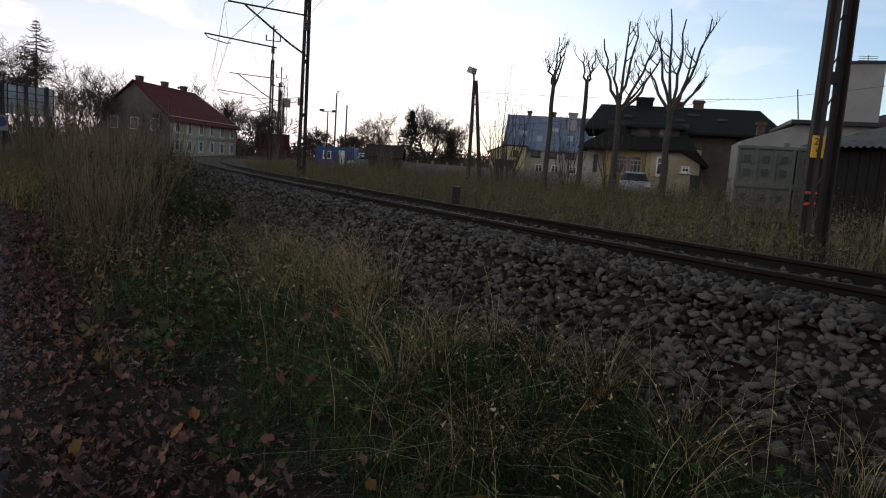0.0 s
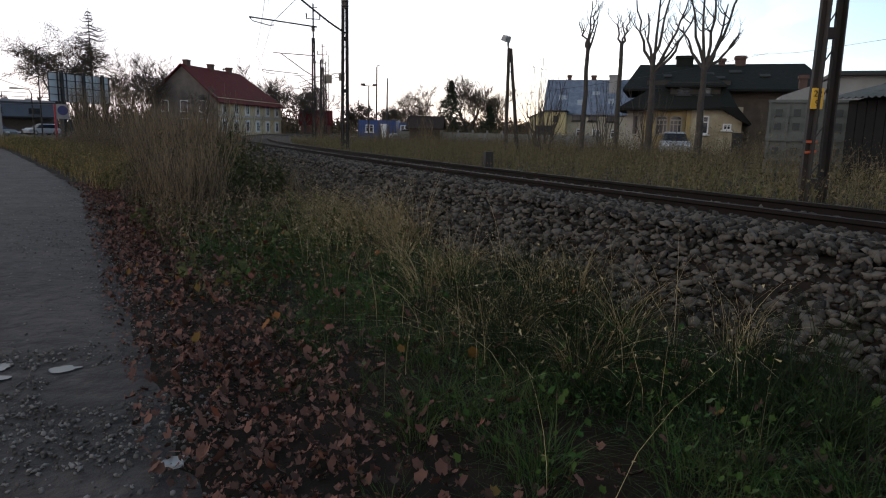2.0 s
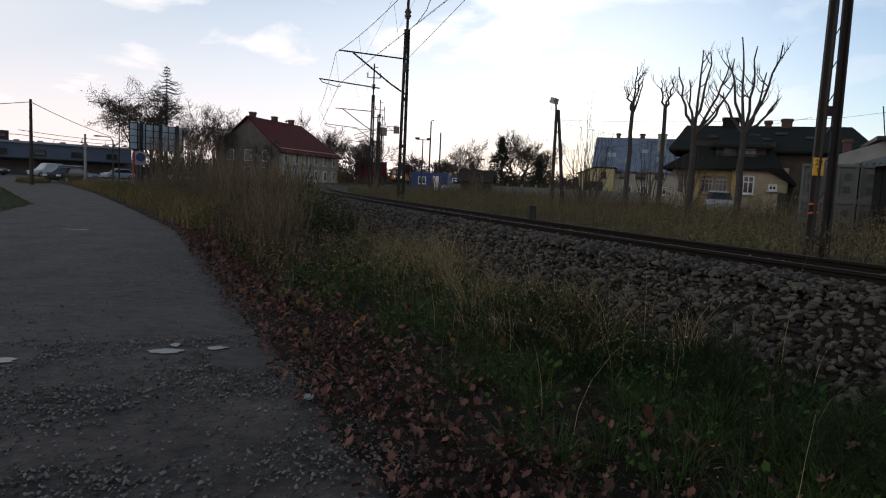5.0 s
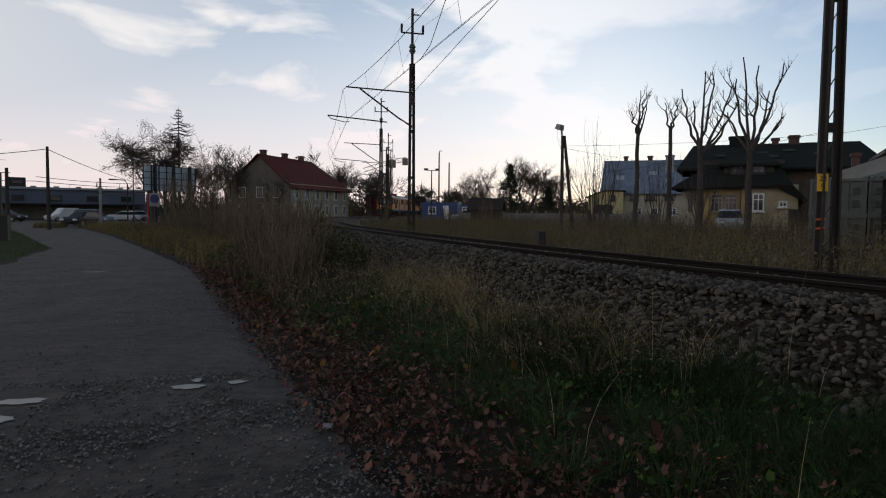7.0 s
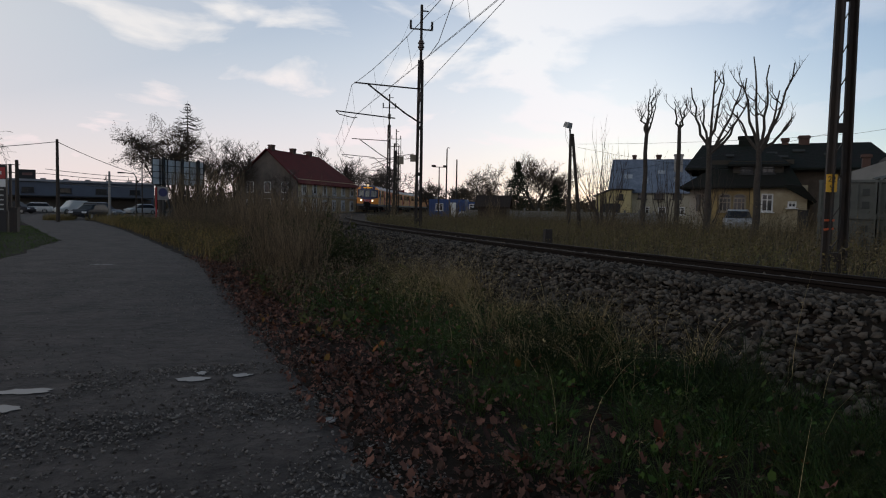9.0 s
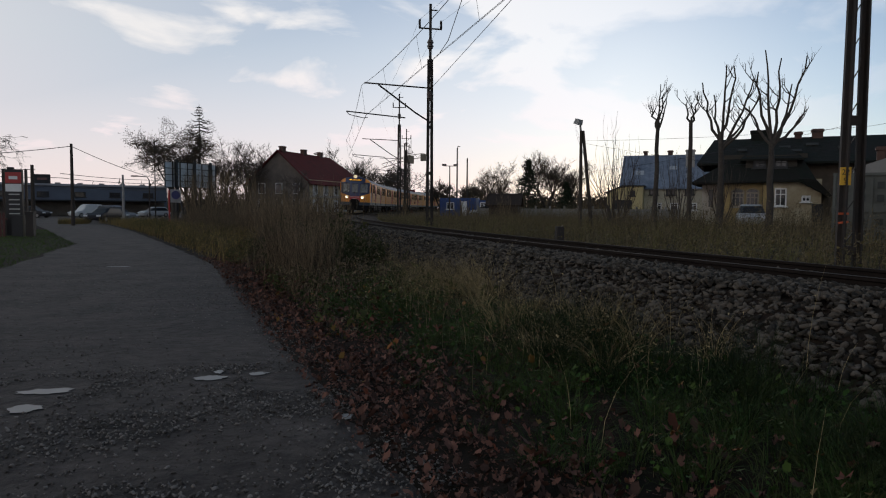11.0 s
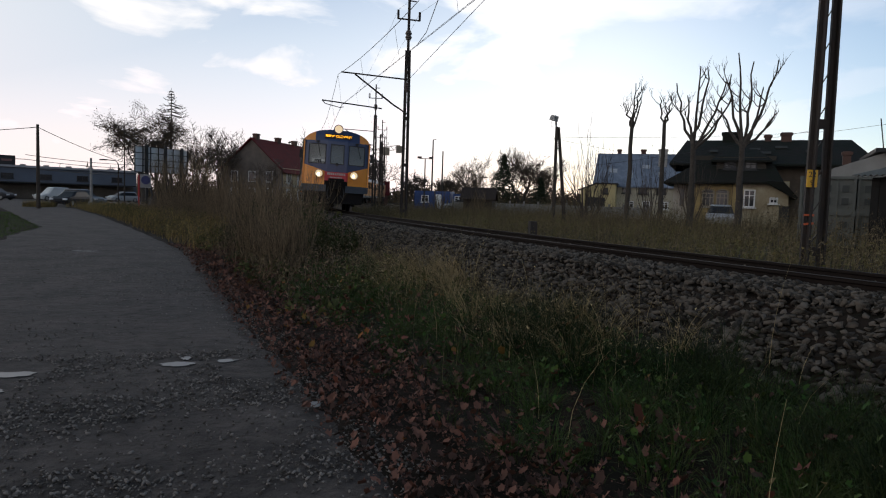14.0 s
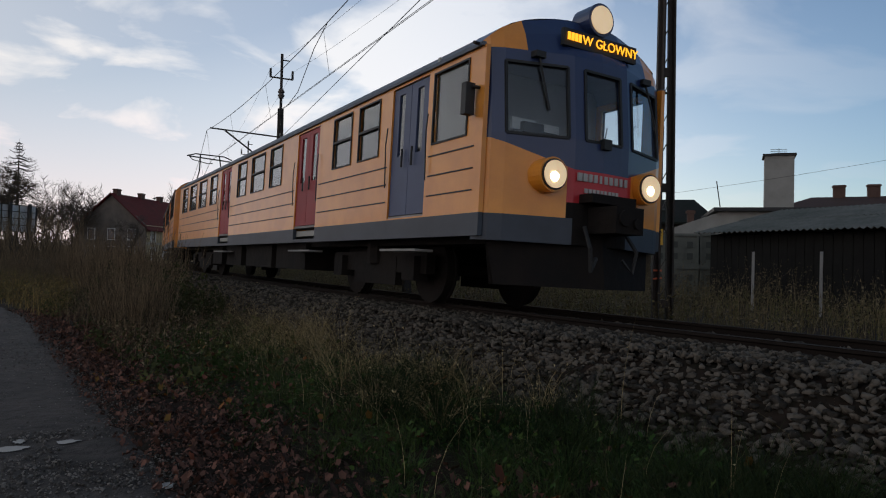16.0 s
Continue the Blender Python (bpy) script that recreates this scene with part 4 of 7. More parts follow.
def billboard():
    top = thing("billboard", "large billboard seen from its grey ribbed back", "billboard", pose(-12.4, 67.7, 0, 0, 0, 45))
    W = 6.2
    a = Acc()
    a.box((W / 2, 0.1, 4.75), (W, 0.05, 2.5))
    part("panel", a, mat("grey_steel_sheet", (0.55, 0.57, 0.60), 0.45, metal=0.4, size=0.7), top)
    for k in range(8):
        b = Acc()
        b.box((k * W / 7, 0.03, 4.75), (0.07, 0.10, 2.5))
        part("rib", b, M_BLACK, top)
    for z in (3.5, 4.12, 4.75, 5.38, 6.0):
        b = Acc()
        b.box((W / 2, 0.02, z), (W, 0.08, 0.06))
        part("rail", b, M_BLACK, top)
    for x in (1.2, 3.4, 5.4):
        b = Acc()
        b.box((x, -0.12, 3.1), (0.24, 0.22, 6.2))
        b.bar((x, -1.3, 0), (x, -0.1, 4.3), 0.12)
        part("post", b, M_BLACK, top)
    s = thing("round_sign", "small white board with a dark round emblem under the billboard", "sign", pose(-11.9, 67.4, 0, 0, 0, 20))
    b = Acc()
    b.box((0.5, 0, 2.6), (1.0, 0.08, 1.3))
    part("board", b, M_CONCRETE, s)
    b = Acc()
    b.disc((0.5, -0.05, 2.7), (0, 1, 0), 0.42, 0.03, 18)
    part("emblem", b, mat("dark_blue_print", (0.05, 0.05, 0.14), 0.6, size=0.3), s)
    b = Acc()
    b.box((-0.12, 0, 1.6), (0.14, 0.1, 3.2))
    part("post", b, M_RED, s)
    b = Acc()
    b.box((5.9, 0.3, 4.6), (0.8, 0.25, 2.6))
    whole("banner_post", b, M_BLACK, "dark narrow banner board beside the billboard", "sign").matrix_basis = pose(-12.4, 67.7, 0, 0, 0, 45)


def totem():
    top = thing("totem_sign", "red and black advertising totem beside the lane", "sign", pose(-14.2, 34.4, 0, 0, 0, -5))
    a = Acc()
    a.box((0, 0, 1.7), (0.78, 0.18, 3.3))
    part("panel", a, M_BLACK, top)
    for z, h, mm in ((2.95, 0.55, M_RED), (2.45, 0.38, M_WHITE)):
        b = Acc()
        b.box((0, -0.1, z), (0.74, 0.03, h))
        part("board", b, mm, top)
    for z in (2.12, 1.85, 1.62, 1.38, 1.15):
        b = Acc()
        b.box((0.02, -0.1, z), (0.5, 0.02, 0.06))
        part("text_bar", b, M_CURTAIN, top)
    b = Acc()
    b.box((0, -0.12, 2.95), (0.4, 0.02, 0.16))
    part("emblem", b, M_WHITE, top)
    for s in (-0.5, 0.55):
        b = Acc()
        b.box((s, 0, 1.65), (0.10, 0.12, 3.5))
        part("post", b, M_STEEL, top)
    for x, w, h, mm, nm in ((0.2, 0.5, 1.0, M_BLACK, "dark waste bin by the totem"), (0.75, 0.35, 1.2, M_STEEL, "dark notice board by the totem")):
        b = Acc()
        b.box((-14.1 + x, 33.9, h / 2), (w, 0.35, h))
        b.box((-14.1 + x, 33.9, h + 0.03), (w + 0.06, 0.4, 0.07))
        whole("waste_bin" if w > 0.4 else "notice_board", b, mm, nm, "bin" if w > 0.4 else "board")
    b = Acc()
    for k in range(12):
        b.box((-16.2 + k * 0.16, 33.6, 0.6), (0.11, 0.04, 1.2))
    b.box((-15.3, 33.64, 0.9), (2.0, 0.04, 0.08))
    whole("fence", b, mat("red_brown_fence", (0.10, 0.035, 0.03), 0.8, size=0.2), "low red-brown slatted fence by the verge", "fence")


def cabin(loc, yaw, w, d, h, m, label):
    top = thing("site_cabin", label, "cabin", pose(*loc, 0, 0, yaw), group="blue site cabins")
    a = Acc()
    a.box((w / 2, d / 2, h / 2), (w, d, h))
    part("body", a, m, top)
    for k in range(int(w / 0.3)):
        b = Acc()
        b.box((0.15 + k * 0.3, -0.02, h / 2), (0.12, 0.05, h - 0.3))
        part("rib", b, m, top)
    windowed(top, w * 0.3, 0.9, 1.1, 1.0, -0.06, M_WHITE)
    b = Acc()
    b.box((w * 0.68, -0.07, 1.05), (0.9, 0.06, 2.0))
    part("door", b, M_WHITE, top)


def hut():
    top = thing("hut", "small dark wooden hut with a pitched roof", "hut", pose(16.9, 54.0, 0.5, 0, 0, -25))
    a = Acc()
    walls_box(a, 0, 2.6, 0, 2.6, 0, 1.6, 2.4)
    part("wall", a, mat("brown_boards", (0.06, 0.042, 0.032), 0.9, size=0.2), top)
    a = Acc()
    gable_roof(a, 0, 2.6, 0, 2.6, 1.6, 2.45, 0.3)
    part("roof", a, mat("brown_felt_roof", (0.04, 0.030, 0.025), 0.95, size=0.2), top)


def crane():
    m = mat("crane_steel", (0.20, 0.17, 0.13), 0.7, size=1.0)
    top = thing("tower_crane", "distant lattice tower crane behind the station", "crane", pose(53.5, 291.0, 0, 0, 0, -12))
    def lattice(a, p, q, w, n):
        p, q = Vector(p), Vector(q)
        side = Vector((0, 0, w)) if abs((q - p).normalized().z) < 0.5 else Vector((w, 0, 0))
        a.bar(p - side / 2, q - side / 2, 0.25), a.bar(p + side / 2, q + side / 2, 0.25)
        for k in range(n):
            s = -1 if k % 2 else 1
            a.bar(p.lerp(q, k / n) + side / 2 * s, p.lerp(q, (k + 1) / n) - side / 2 * s, 0.14)
    a = Acc()
    lattice(a, (0, 0, 0), (0, 0, 33), 2.0, 16)
    part("mast", a, m, top)
    a = Acc()
    lattice(a, (0, 0, 24), (-12, 0, 20), 1.8, 8)
    part("jib", a, m, top)
    a = Acc()
    lattice(a, (0, 0, 24), (7, 0, 25), 1.8, 5)
    a.box((6.5, 0, 24), (2.5, 2, 3.0))
    part("counter_jib", a, m, top)
    a = Acc()
    a.box((0.6, 0, 23), (3.5, 2.4, 3.4))
    part("cab", a, m, top)


red_roof_house()
villa()
blue_house()
grey_building()
shed()
crate_stack()
warehouse()
billboard()
totem()
M_CABIN = mat("bright_blue_sheet", (0.018, 0.060, 0.20), 0.5, second=(0.014, 0.045, 0.15), size=0.6)
cabin((20.6, 89.0, 0.5), -30, 5.2, 2.5, 2.5, M_CABIN, "bright blue metal site cabin beside the track")
cabin((25.3, 85.6, 0.5), -30, 2.6, 2.5, 2.2, M_CABIN, "smaller bright blue metal site cabin")
hut()
crane()
far = thing("far_red_house", "distant house with a dark red roof behind the track", "house", pose(17.2, 118.0, 0.4, 0, 0, -10))
a = Acc()
walls_box(a, 0, 5.0, 0, 6, 0, 2.4, 4.6)
part("wall", a, mat("dull_brick", (0.12, 0.06, 0.05), 0.9, size=0.4), far)
a = Acc()
gable_roof(a, 0, 5.0, 0, 6, 2.4, 4.6, 0.4)
part("roof", a, mat("dark_red_roof", (0.13, 0.022, 0.02), 0.7), far)
for i in range(2):
    chimney(far, 1.5 + 2.0 * i, 3.0, 4.0, 5.1, 0.7, 0.6)

# concrete fence panels along the far yard
M_PANEL = mat("grey_concrete_panel", (0.26, 0.25, 0.24), 0.9, second=(0.17, 0.16, 0.15), size=0.4)
fence = thing("panel_fence", "low grey concrete panel fence before the houses", "fence")
for k in range(14):
    b = Acc()
    fx, fy = 17.5 + k * 1.30, 57.0 - k * 0.35
    b.box((fx, fy, 1.0), (1.28, 0.08, 1.2), 0, Matrix.Rotation(-0.26, 3, "Z"))
    b.box((fx - 0.64, fy + 0.17, 1.1), (0.14, 0.14, 1.5))
    part("panel", b, M_PANEL, fence)


# ---- cars ----
def car(loc, yaw, color, name, label, L=4.2, W=1.72, H=1.46, van=False, lights=True):
    """A parked car; local +x is its front."""
    top = thing("parked_car", label, "car", pose(*loc, 0, 0, yaw), group="parked cars")
    m = mat(name, color, 0.5, vary=0.1, size=0.8)
    def loft(rings):
        """Closed body from rings of (z, x rear, x front, half width)."""
        acc = Acc()
        vs = []
        for z, x0, x1, hw in rings:
            c = 0.18
            vs += [(x0 + c, -hw, z), (x1 - c, -hw, z), (x1, -hw + c, z), (x1, hw - c, z), (x1 - c, hw, z), (x0 + c, hw, z), (x0, hw - c, z), (x0, -hw + c, z)]
        fs = [(7, 6, 5, 4, 3, 2, 1, 0), tuple(range(8 * (len(rings) - 1), 8 * len(rings)))]
        for r in range(len(rings) - 1):
            fs += [(8 * r + q, 8 * r + (q + 1) % 8, 8 * r + 8 + (q + 1) % 8, 8 * r + 8 + q) for q in range(8)]
        acc.add(vs, fs)
        return acc

    belt, back = 0.90, -L / 2 + (0.10 if van else 0.25)
    part("body", loft([(0.24, -L / 2 + 0.08, L / 2 - 0.08, W / 2 - 0.06), (0.45, -L / 2, L / 2, W / 2), (0.68, -L / 2 + 0.02, L / 2 - 0.03, W / 2), (belt, -L / 2 + 0.10, L / 2 - 0.45, W / 2 - 0.05)]), m, top)
    part("glasshouse", loft([(belt - 0.01, back, L * 0.27, W / 2 - 0.08), (H - 0.10, back + (0.08 if van else 0.38), L * 0.10, W / 2 - 0.22)]), mat("car_window_glass", (0.010, 0.012, 0.015), 0.35, size=1.0) if not van else m, top)
    part("roof", loft([(H - 0.11, back + (0.06 if van else 0.36), L * 0.115, W / 2 - 0.20), (H, back + (0.12 if van else 0.5), L * 0.04, W / 2 - 0.28)]), m, top)
    for s in (-1, 1):
        for x in (-L * 0.30, L * 0.31):
            w = Acc()
            w.disc((x, s * (W / 2 - 0.1), 0.31), (0, 1, 0), 0.31, 0.2, 16)
            wh = part("wheel", w, M_BLACK, top)
            w = Acc()
            w.disc((x, s * (W / 2 + 0.005), 0.31), (0, 1, 0), 0.19, 0.02, 12)
            part("rim", w, M_CONCRETE, wh)
        h = Acc()
        h.box((L / 2 - 0.04, s * W * 0.36, 0.66), (0.14, 0.36, 0.15))
        part("headlight", h, mat("car_headlight_glass", (0.7, 0.72, 0.75), 0.1, size=1.0), top)
    return top


car((-26.2, 93.0, 0.015), 228, (0.60, 0.60, 0.58), "white_car_paint", "white delivery van parked in the yard", 4.1, 1.75, 1.75, True)
car((-17.3, 65.0, 0.015), 252, (0.012, 0.014, 0.020), "black_car_paint", "black hatchback parked at the lane's edge", 4.2, 1.72, 1.42)
car((-17.5, 69.7, 0.015), 330, (0.16, 0.17, 0.18), "silver_car_paint", "silver grey estate car parked in the yard", 4.4, 1.78, 1.60)
car((-18.9, 99.0, 0.015), 220, (0.40, 0.41, 0.42), "grey_car_paint", "light grey car parked by the billboard", 4.2, 1.72, 1.46)
passing_car = car((-10.4, 99.6, 0.015), 192, (0.62, 0.62, 0.60), "white_car_paint", "white saloon driving past the warehouse", 4.4, 1.74, 1.42)
car((-31.6, 90.0, 0.015), 340, (0.03, 0.03, 0.035), "charcoal_car_paint", "charcoal grey car in the yard", 4.2, 1.72, 1.46)
car((27.6, 33.0, 0.5), 235, (0.34, 0.34, 0.34), "pale_car_paint", "white hatchback parked before the villa", 3.9, 1.66, 1.45)
car((24.6, 80.0, 0.5), 160, (0.45, 0.46, 0.48), "grey_car_paint", "light grey car beside the blue cabins", 4.3, 1.72, 1.46)


# ---- train ----
T_ORANGE = mat("train_orange_paint", (0.80, 0.30, 0.028), 0.42, second=(0.62, 0.21, 0.022), size=0.5, coat=0.5)
T_NAVY = mat("train_navy_paint", (0.014, 0.030, 0.10), 0.35, second=(0.012, 0.024, 0.08), size=0.7, coat=0.25)
T_GREY = mat("train_grey_stripe", (0.040, 0.050, 0.070), 0.5, second=(0.026, 0.033, 0.046), size=0.4)
T_ROOF = mat("train_roof_grey", (0.15, 0.17, 0.20), 0.6, second=(0.10, 0.115, 0.14), size=0.5)
T_BLUE = mat("train_blue_door", (0.050, 0.072, 0.15), 0.5, second=(0.04, 0.056, 0.12), size=0.4)
T_RED = mat("train_red_door", (0.34, 0.012, 0.020), 0.55, second=(0.26, 0.010, 0.016), size=0.4)
T_PANELRED = mat("train_red_panel", (0.55, 0.030, 0.040), 0.4, size=0.4)
T_BLACK = mat("grimy_underframe", (0.010, 0.009, 0.009), 0.85, second=(0.018, 0.014, 0.012), size=0.2, bump=0.3)
T_RUBBER = mat("window_rubber", (0.014, 0.014, 0.015), 0.6, size=0.2)
T_GLASS = glass_mat("train_window_glass", (0.80, 0.84, 0.86))
T_INSIDE = mat("train_interior", (0.38, 0.37, 0.34), 0.8, size=0.5)
T_LENS = mat("lit_headlight_lens", (1.0, 0.74, 0.45), 0.2, vary=0.35, size=0.12, emit=0.5)
T_BULB = mat("headlight_bulb", (1.0, 0.86, 0.62), 0.3, vary=0.05, size=0.3, emit=9.0)
T_LED = mat("orange_led_text", (1.0, 0.42, 0.02), 0.4, vary=0.1, size=0.3, emit=1.6)
HALF, SKIRT, STRIPE, GUTTER, ROOF_TOP = 1.44, 0.78, 1.04, 2.93, 3.43


def roof_arc(x):
    return GUTTER + (ROOF_TOP - GUTTER) * max(0.0, 1 - min(1.0, abs(x) / HALF) ** 3.0) ** 0.75


def shell(acc, cells, place, slot_of, thick):
    """One connected shell from grid cells (i, j): place(i, j) gives the outer point of a grid corner, thick moves it inwards."""
    ids = {}

    def vert(i, j, k):
        if (i, j, k) not in ids:
            p = Vector(place(i, j))
            ids[i, j, k] = len(acc.v)
            acc.v.append(tuple(p + Vector(thick(p)) if k else p))
        return ids[i, j, k]

    for (i, j) in sorted(cells):
        c = [(i, j), (i + 1, j), (i + 1, j + 1), (i, j + 1)]
        sl = slot_of(i, j)
        acc.f.append(tuple(vert(*p, 0) for p in c))
        acc.f.append(tuple(vert(*p, 1) for p in reversed(c)))
        acc.m += [sl, sl]
        for (a, b, n) in ((c[0], c[1], (i, j - 1)), (c[1], c[2], (i + 1, j)), (c[2], c[3], (i, j + 1)), (c[3], c[0], (i - 1, j))):
            if n not in cells:
                acc.f.append((vert(*b, 0), vert(*a, 0), vert(*a, 1), vert(*b, 1)))
                acc.m.append(sl)


def side_wall(acc, side, y0, y1, openings):
    """One side of a car between y0 and y1 (y1 in front), with its openings cut through."""
    ys = sorted({y0, y1, *[v for o in openings for v in o[:2]]})
    zs = sorted({SKIRT, STRIPE, GUTTER, *[v for o in openings for v in o[2:]]})
    cells = {(i, j) for i in range(len(ys) - 1) for j in range(len(zs) - 1)
             if not any(o[0] < (ys[i] + ys[i + 1]) / 2 < o[1] and o[2] < (zs[j] + zs[j + 1]) / 2 < o[3] for o in openings)}
    shell(acc, cells, lambda i, j: (side * HALF, ys[i], zs[j]), lambda i, j: 1 if zs[j] < STRIPE - 0.001 else 0, lambda p: (-side * 0.06, 0, 0))


def train_window(top, side, y0, y1, z0, z1, split=True):
    x = side * HALF
    ym, zm = (y0 + y1) / 2, (z0 + z1) / 2
    a = Acc()
    for y in (y0, y1):
        a.box((x, y, zm), (0.03, 0.022, z1 - z0 + 0.022))
    for z in (z0, z1):
        a.box((x, ym, z), (0.028, y1 - y0 - 0.022, 0.022))
    if split:
        a.box((x, ym, z0 + (z1 - z0) * 0.52), (0.03, y1 - y0 - 0.022, 0.035))
    win = part("window", a, T_RUBBER, top)
    g = Acc()
    g.box((x - side * 0.03, ym, zm), (0.012, y1 - y0, z1 - z0))
    ob = part("pane", g, T_GLASS, win)
    ob.visible_shadow = False
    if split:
        # added dark sheet stands in for the dim view through the lower half
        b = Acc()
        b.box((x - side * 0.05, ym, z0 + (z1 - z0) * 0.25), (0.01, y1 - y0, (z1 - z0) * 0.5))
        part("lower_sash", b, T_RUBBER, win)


def train_door(top, side, y0, y1, m, step=True):
    x, zb, zt = side * (HALF - 0.05), 1.1, 2.87
    w = (y1 - y0) / 2
    for k in range(2):
        ya, yb = y0 + k * w, y0 + (k + 1) * w
        ym = (ya + yb) / 2
        a = Acc()
        for y in (ya + 0.09, yb - 0.09):
            a.box((x, y, (zb + zt) / 2), (0.05, 0.17, zt - zb))
        a.box((x, ym, (zb + 1.92) / 2), (0.05, w - 0.34, 1.92 - zb))
        a.box((x, ym, (2.78 + zt) / 2), (0.05, w - 0.34, zt - 2.78))
        leaf = part("door_leaf", a, m, top)
        g = Acc()
        g.box((x, ym, 2.35), (0.014, w - 0.34, 0.88))
        ob = part("pane", g, T_GLASS, leaf)
        ob.visible_shadow = False
        h = Acc()
        h.tube([(x + side * 0.06, ym + (0.12 if k == 0 else -0.12), 1.75), (x + side * 0.06, ym + (0.12 if k == 0 else -0.12), 2.0)], 0.015, 6)
        part("handle", h, M_BLACK, leaf)
    for y in (y0 - 0.06, y1 + 0.06):
        r = Acc()
        r.tube([(side * (HALF + 0.03), y, 1.5), (side * (HALF + 0.05), y, 2.1), (side * (HALF + 0.03), y, 2.35)], 0.009, 6)
        part("grab_rail", r, M_BLACK, top)
    if step:
        s = Acc()
        s.box((side * (HALF - 0.14), (y0 + y1) / 2, 1.07), (0.24, y1 - y0, 0.04))
        s.box((side * (HALF - 0.05), (y0 + y1) / 2, 0.62), (0.26, y1 - y0, 0.03))
        part("step", s, M_CONCRETE, top)


LIFT = 0.08
GROWN = 1.06


def bogie(top, y, motor):
    b = Acc()
    for s in (-1, 1):
        b.box((s * 1.02, y, 0.55 - LIFT), (0.14, 3.3, 0.30))
        b.box((s * 1.04, y, 0.42 - LIFT), (0.12, 1.5, 0.42))
        for k in (-1, 1):
            b.box((s * 1.08, y + k * 1.3, 0.47 - LIFT), (0.22, 0.36, 0.34))
        b.disc((s * 1.02, y, 0.7 - LIFT), (0, 0, 1), 0.2, 0.35, 10)
    b.box((0, y, 0.62 - LIFT), (2.0, 0.5, 0.3))
    part("bogie_frame", b, T_BLACK, top)
    for k in (-1, 1):
        w = Acc()
        w.disc((0, 0, 0), (1, 0, 0), 0.08, 2.0, 10)
        for s in (-1, 1):
            w.disc((s * 0.76, 0, 0), (1, 0, 0), 0.47, 0.13, 24)
            w.disc((s * 0.69, 0, 0), (1, 0, 0), 0.50, 0.03, 24)
        ob = part("wheelset", w, T_BLACK, top)
        ob.location = (0, y + k * 1.3, 0.47 - LIFT)
        WHEELS.append(ob)


WHEELS = []


def train_car(front, length, flip=1):
    top = thing("train_car", "orange and navy electric train car with red doors" if not front else "leading orange and navy train car with lit headlights", "train", group="cars of the electric train")
    for side in (1, -1):
        wins, doors = [], []
        if front:
            wins += [(-1.15, -0.35, 1.95, 2.84, False)]
            doors += [(-2.35, -1.3, T_BLUE)]
            wins += [(-y - w, -y, 2.0, 2.84, True) for y, w in ((2.75, 0.75), (3.8, 0.78), (7.5, 0.85), (8.8, 1.1), (10.4, 0.85), (13.7, 0.9), (15.2, 1.1), (16.8, 1.1), (18.4, 0.9))]
            doors += [(-6.5, -5.3, T_RED), (-13.2, -12.0, T_RED)]
        else:
            wins += [(-y - w, -y, 2.0, 2.84, True) for y, w in ((0.8, 1.0), (2.2, 1.1), (3.7, 1.0), (7.3, 1.1), (8.8, 1.1), (10.3, 1.1), (11.8, 1.1), (15.6, 1.0), (17.0, 1.1), (18.6, 1.0))]
            doors += [(-6.5, -5.3, T_RED), (-14.6, -13.4, T_RED)]
        a = Acc()
        side_wall(a, side, -length, -0.02, [w[:4] for w in wins] + [(d[0], d[1], 0.84 if d[2] is T_RED else 1.06, 2.88) for d in doors])
        part("side_wall", a, [T_ORANGE, T_GREY], top)
        for w in wins:
            train_window(top, side, *w)
        for d in doors:
            train_door(top, side, *d)
        stops = sorted([0.1 if front else 0.1] + [-d[0] for d in doors] + [-d[1] for d in doors] + [length - 0.1])
        for s0, s1 in zip(stops[::2], stops[1::2]):
            for z in (1.30, 1.55, 1.80):
                r = Acc()
                r.box((side * (HALF + 0.004), -(s0 + s1) / 2, z), (0.012, s1 - s0 - 0.16, 0.016))
                part("rib", r, M_BLACK, top)
        r = Acc()
        r.box((side * (HALF + 0.01), -length / 2, GUTTER + 0.01), (0.05, length - 0.1, 0.045))
        part("gutter", r, T_ROOF, top)
    n = 16
    xs = [-HALF + 2 * HALF * k / n for k in range(n + 1)]
    a = Acc()
    ring = [(x, roof_arc(x)) for x in xs]
    vs = [(x, y, z) for y in (-length, -0.15 if front else -0.05) for x, z in ring] + [(x, y, z - 0.05) for y in (-length, -0.15 if front else -0.05) for x, z in ring]
    m1 = n + 1
    fs = [(k, k + 1, m1 + k + 1, m1 + k) for k in range(n)] + [(2 * m1 + k + 1, 2 * m1 + k, 3 * m1 + k, 3 * m1 + k + 1) for k in range(n)]
    a.add(vs, fs)
    part("roof", a, T_ROOF, top)
    for k in range(5):
        b = Acc()
        b.box((0, -2.5 - k * 3.6, ROOF_TOP + 0.05), (0.7, 1.0, 0.16))
        part("roof_vent", b, T_ROOF, top)
    # end walls, floor and underframe
    b = Acc()
    for y in ((-length + 0.04,) if front else (-length + 0.04, -0.06)):
        b.box((0, y, (SKIRT + GUTTER) / 2), (2 * HALF - 0.13, 0.06, GUTTER - SKIRT))
        b.add([(x, y, GUTTER - 0.05) for x in xs] + [(x, y, z - 0.02) for x, z in ring], [(k, k + 1, m1 + k + 1, m1 + k) for k in range(n)])
    part("end_wall", b, T_ORANGE, top)
    b = Acc()
    b.box((0, -length / 2, 0.95), (2 * HALF - 0.14, length - 0.2, 0.10))
    part("floor", b, T_INSIDE, top)
    b = Acc()
    b.box((0, -length / 2, 0.80), (2.3, length - 0.5, 0.18))
    part("underframe", b, T_BLACK, top)
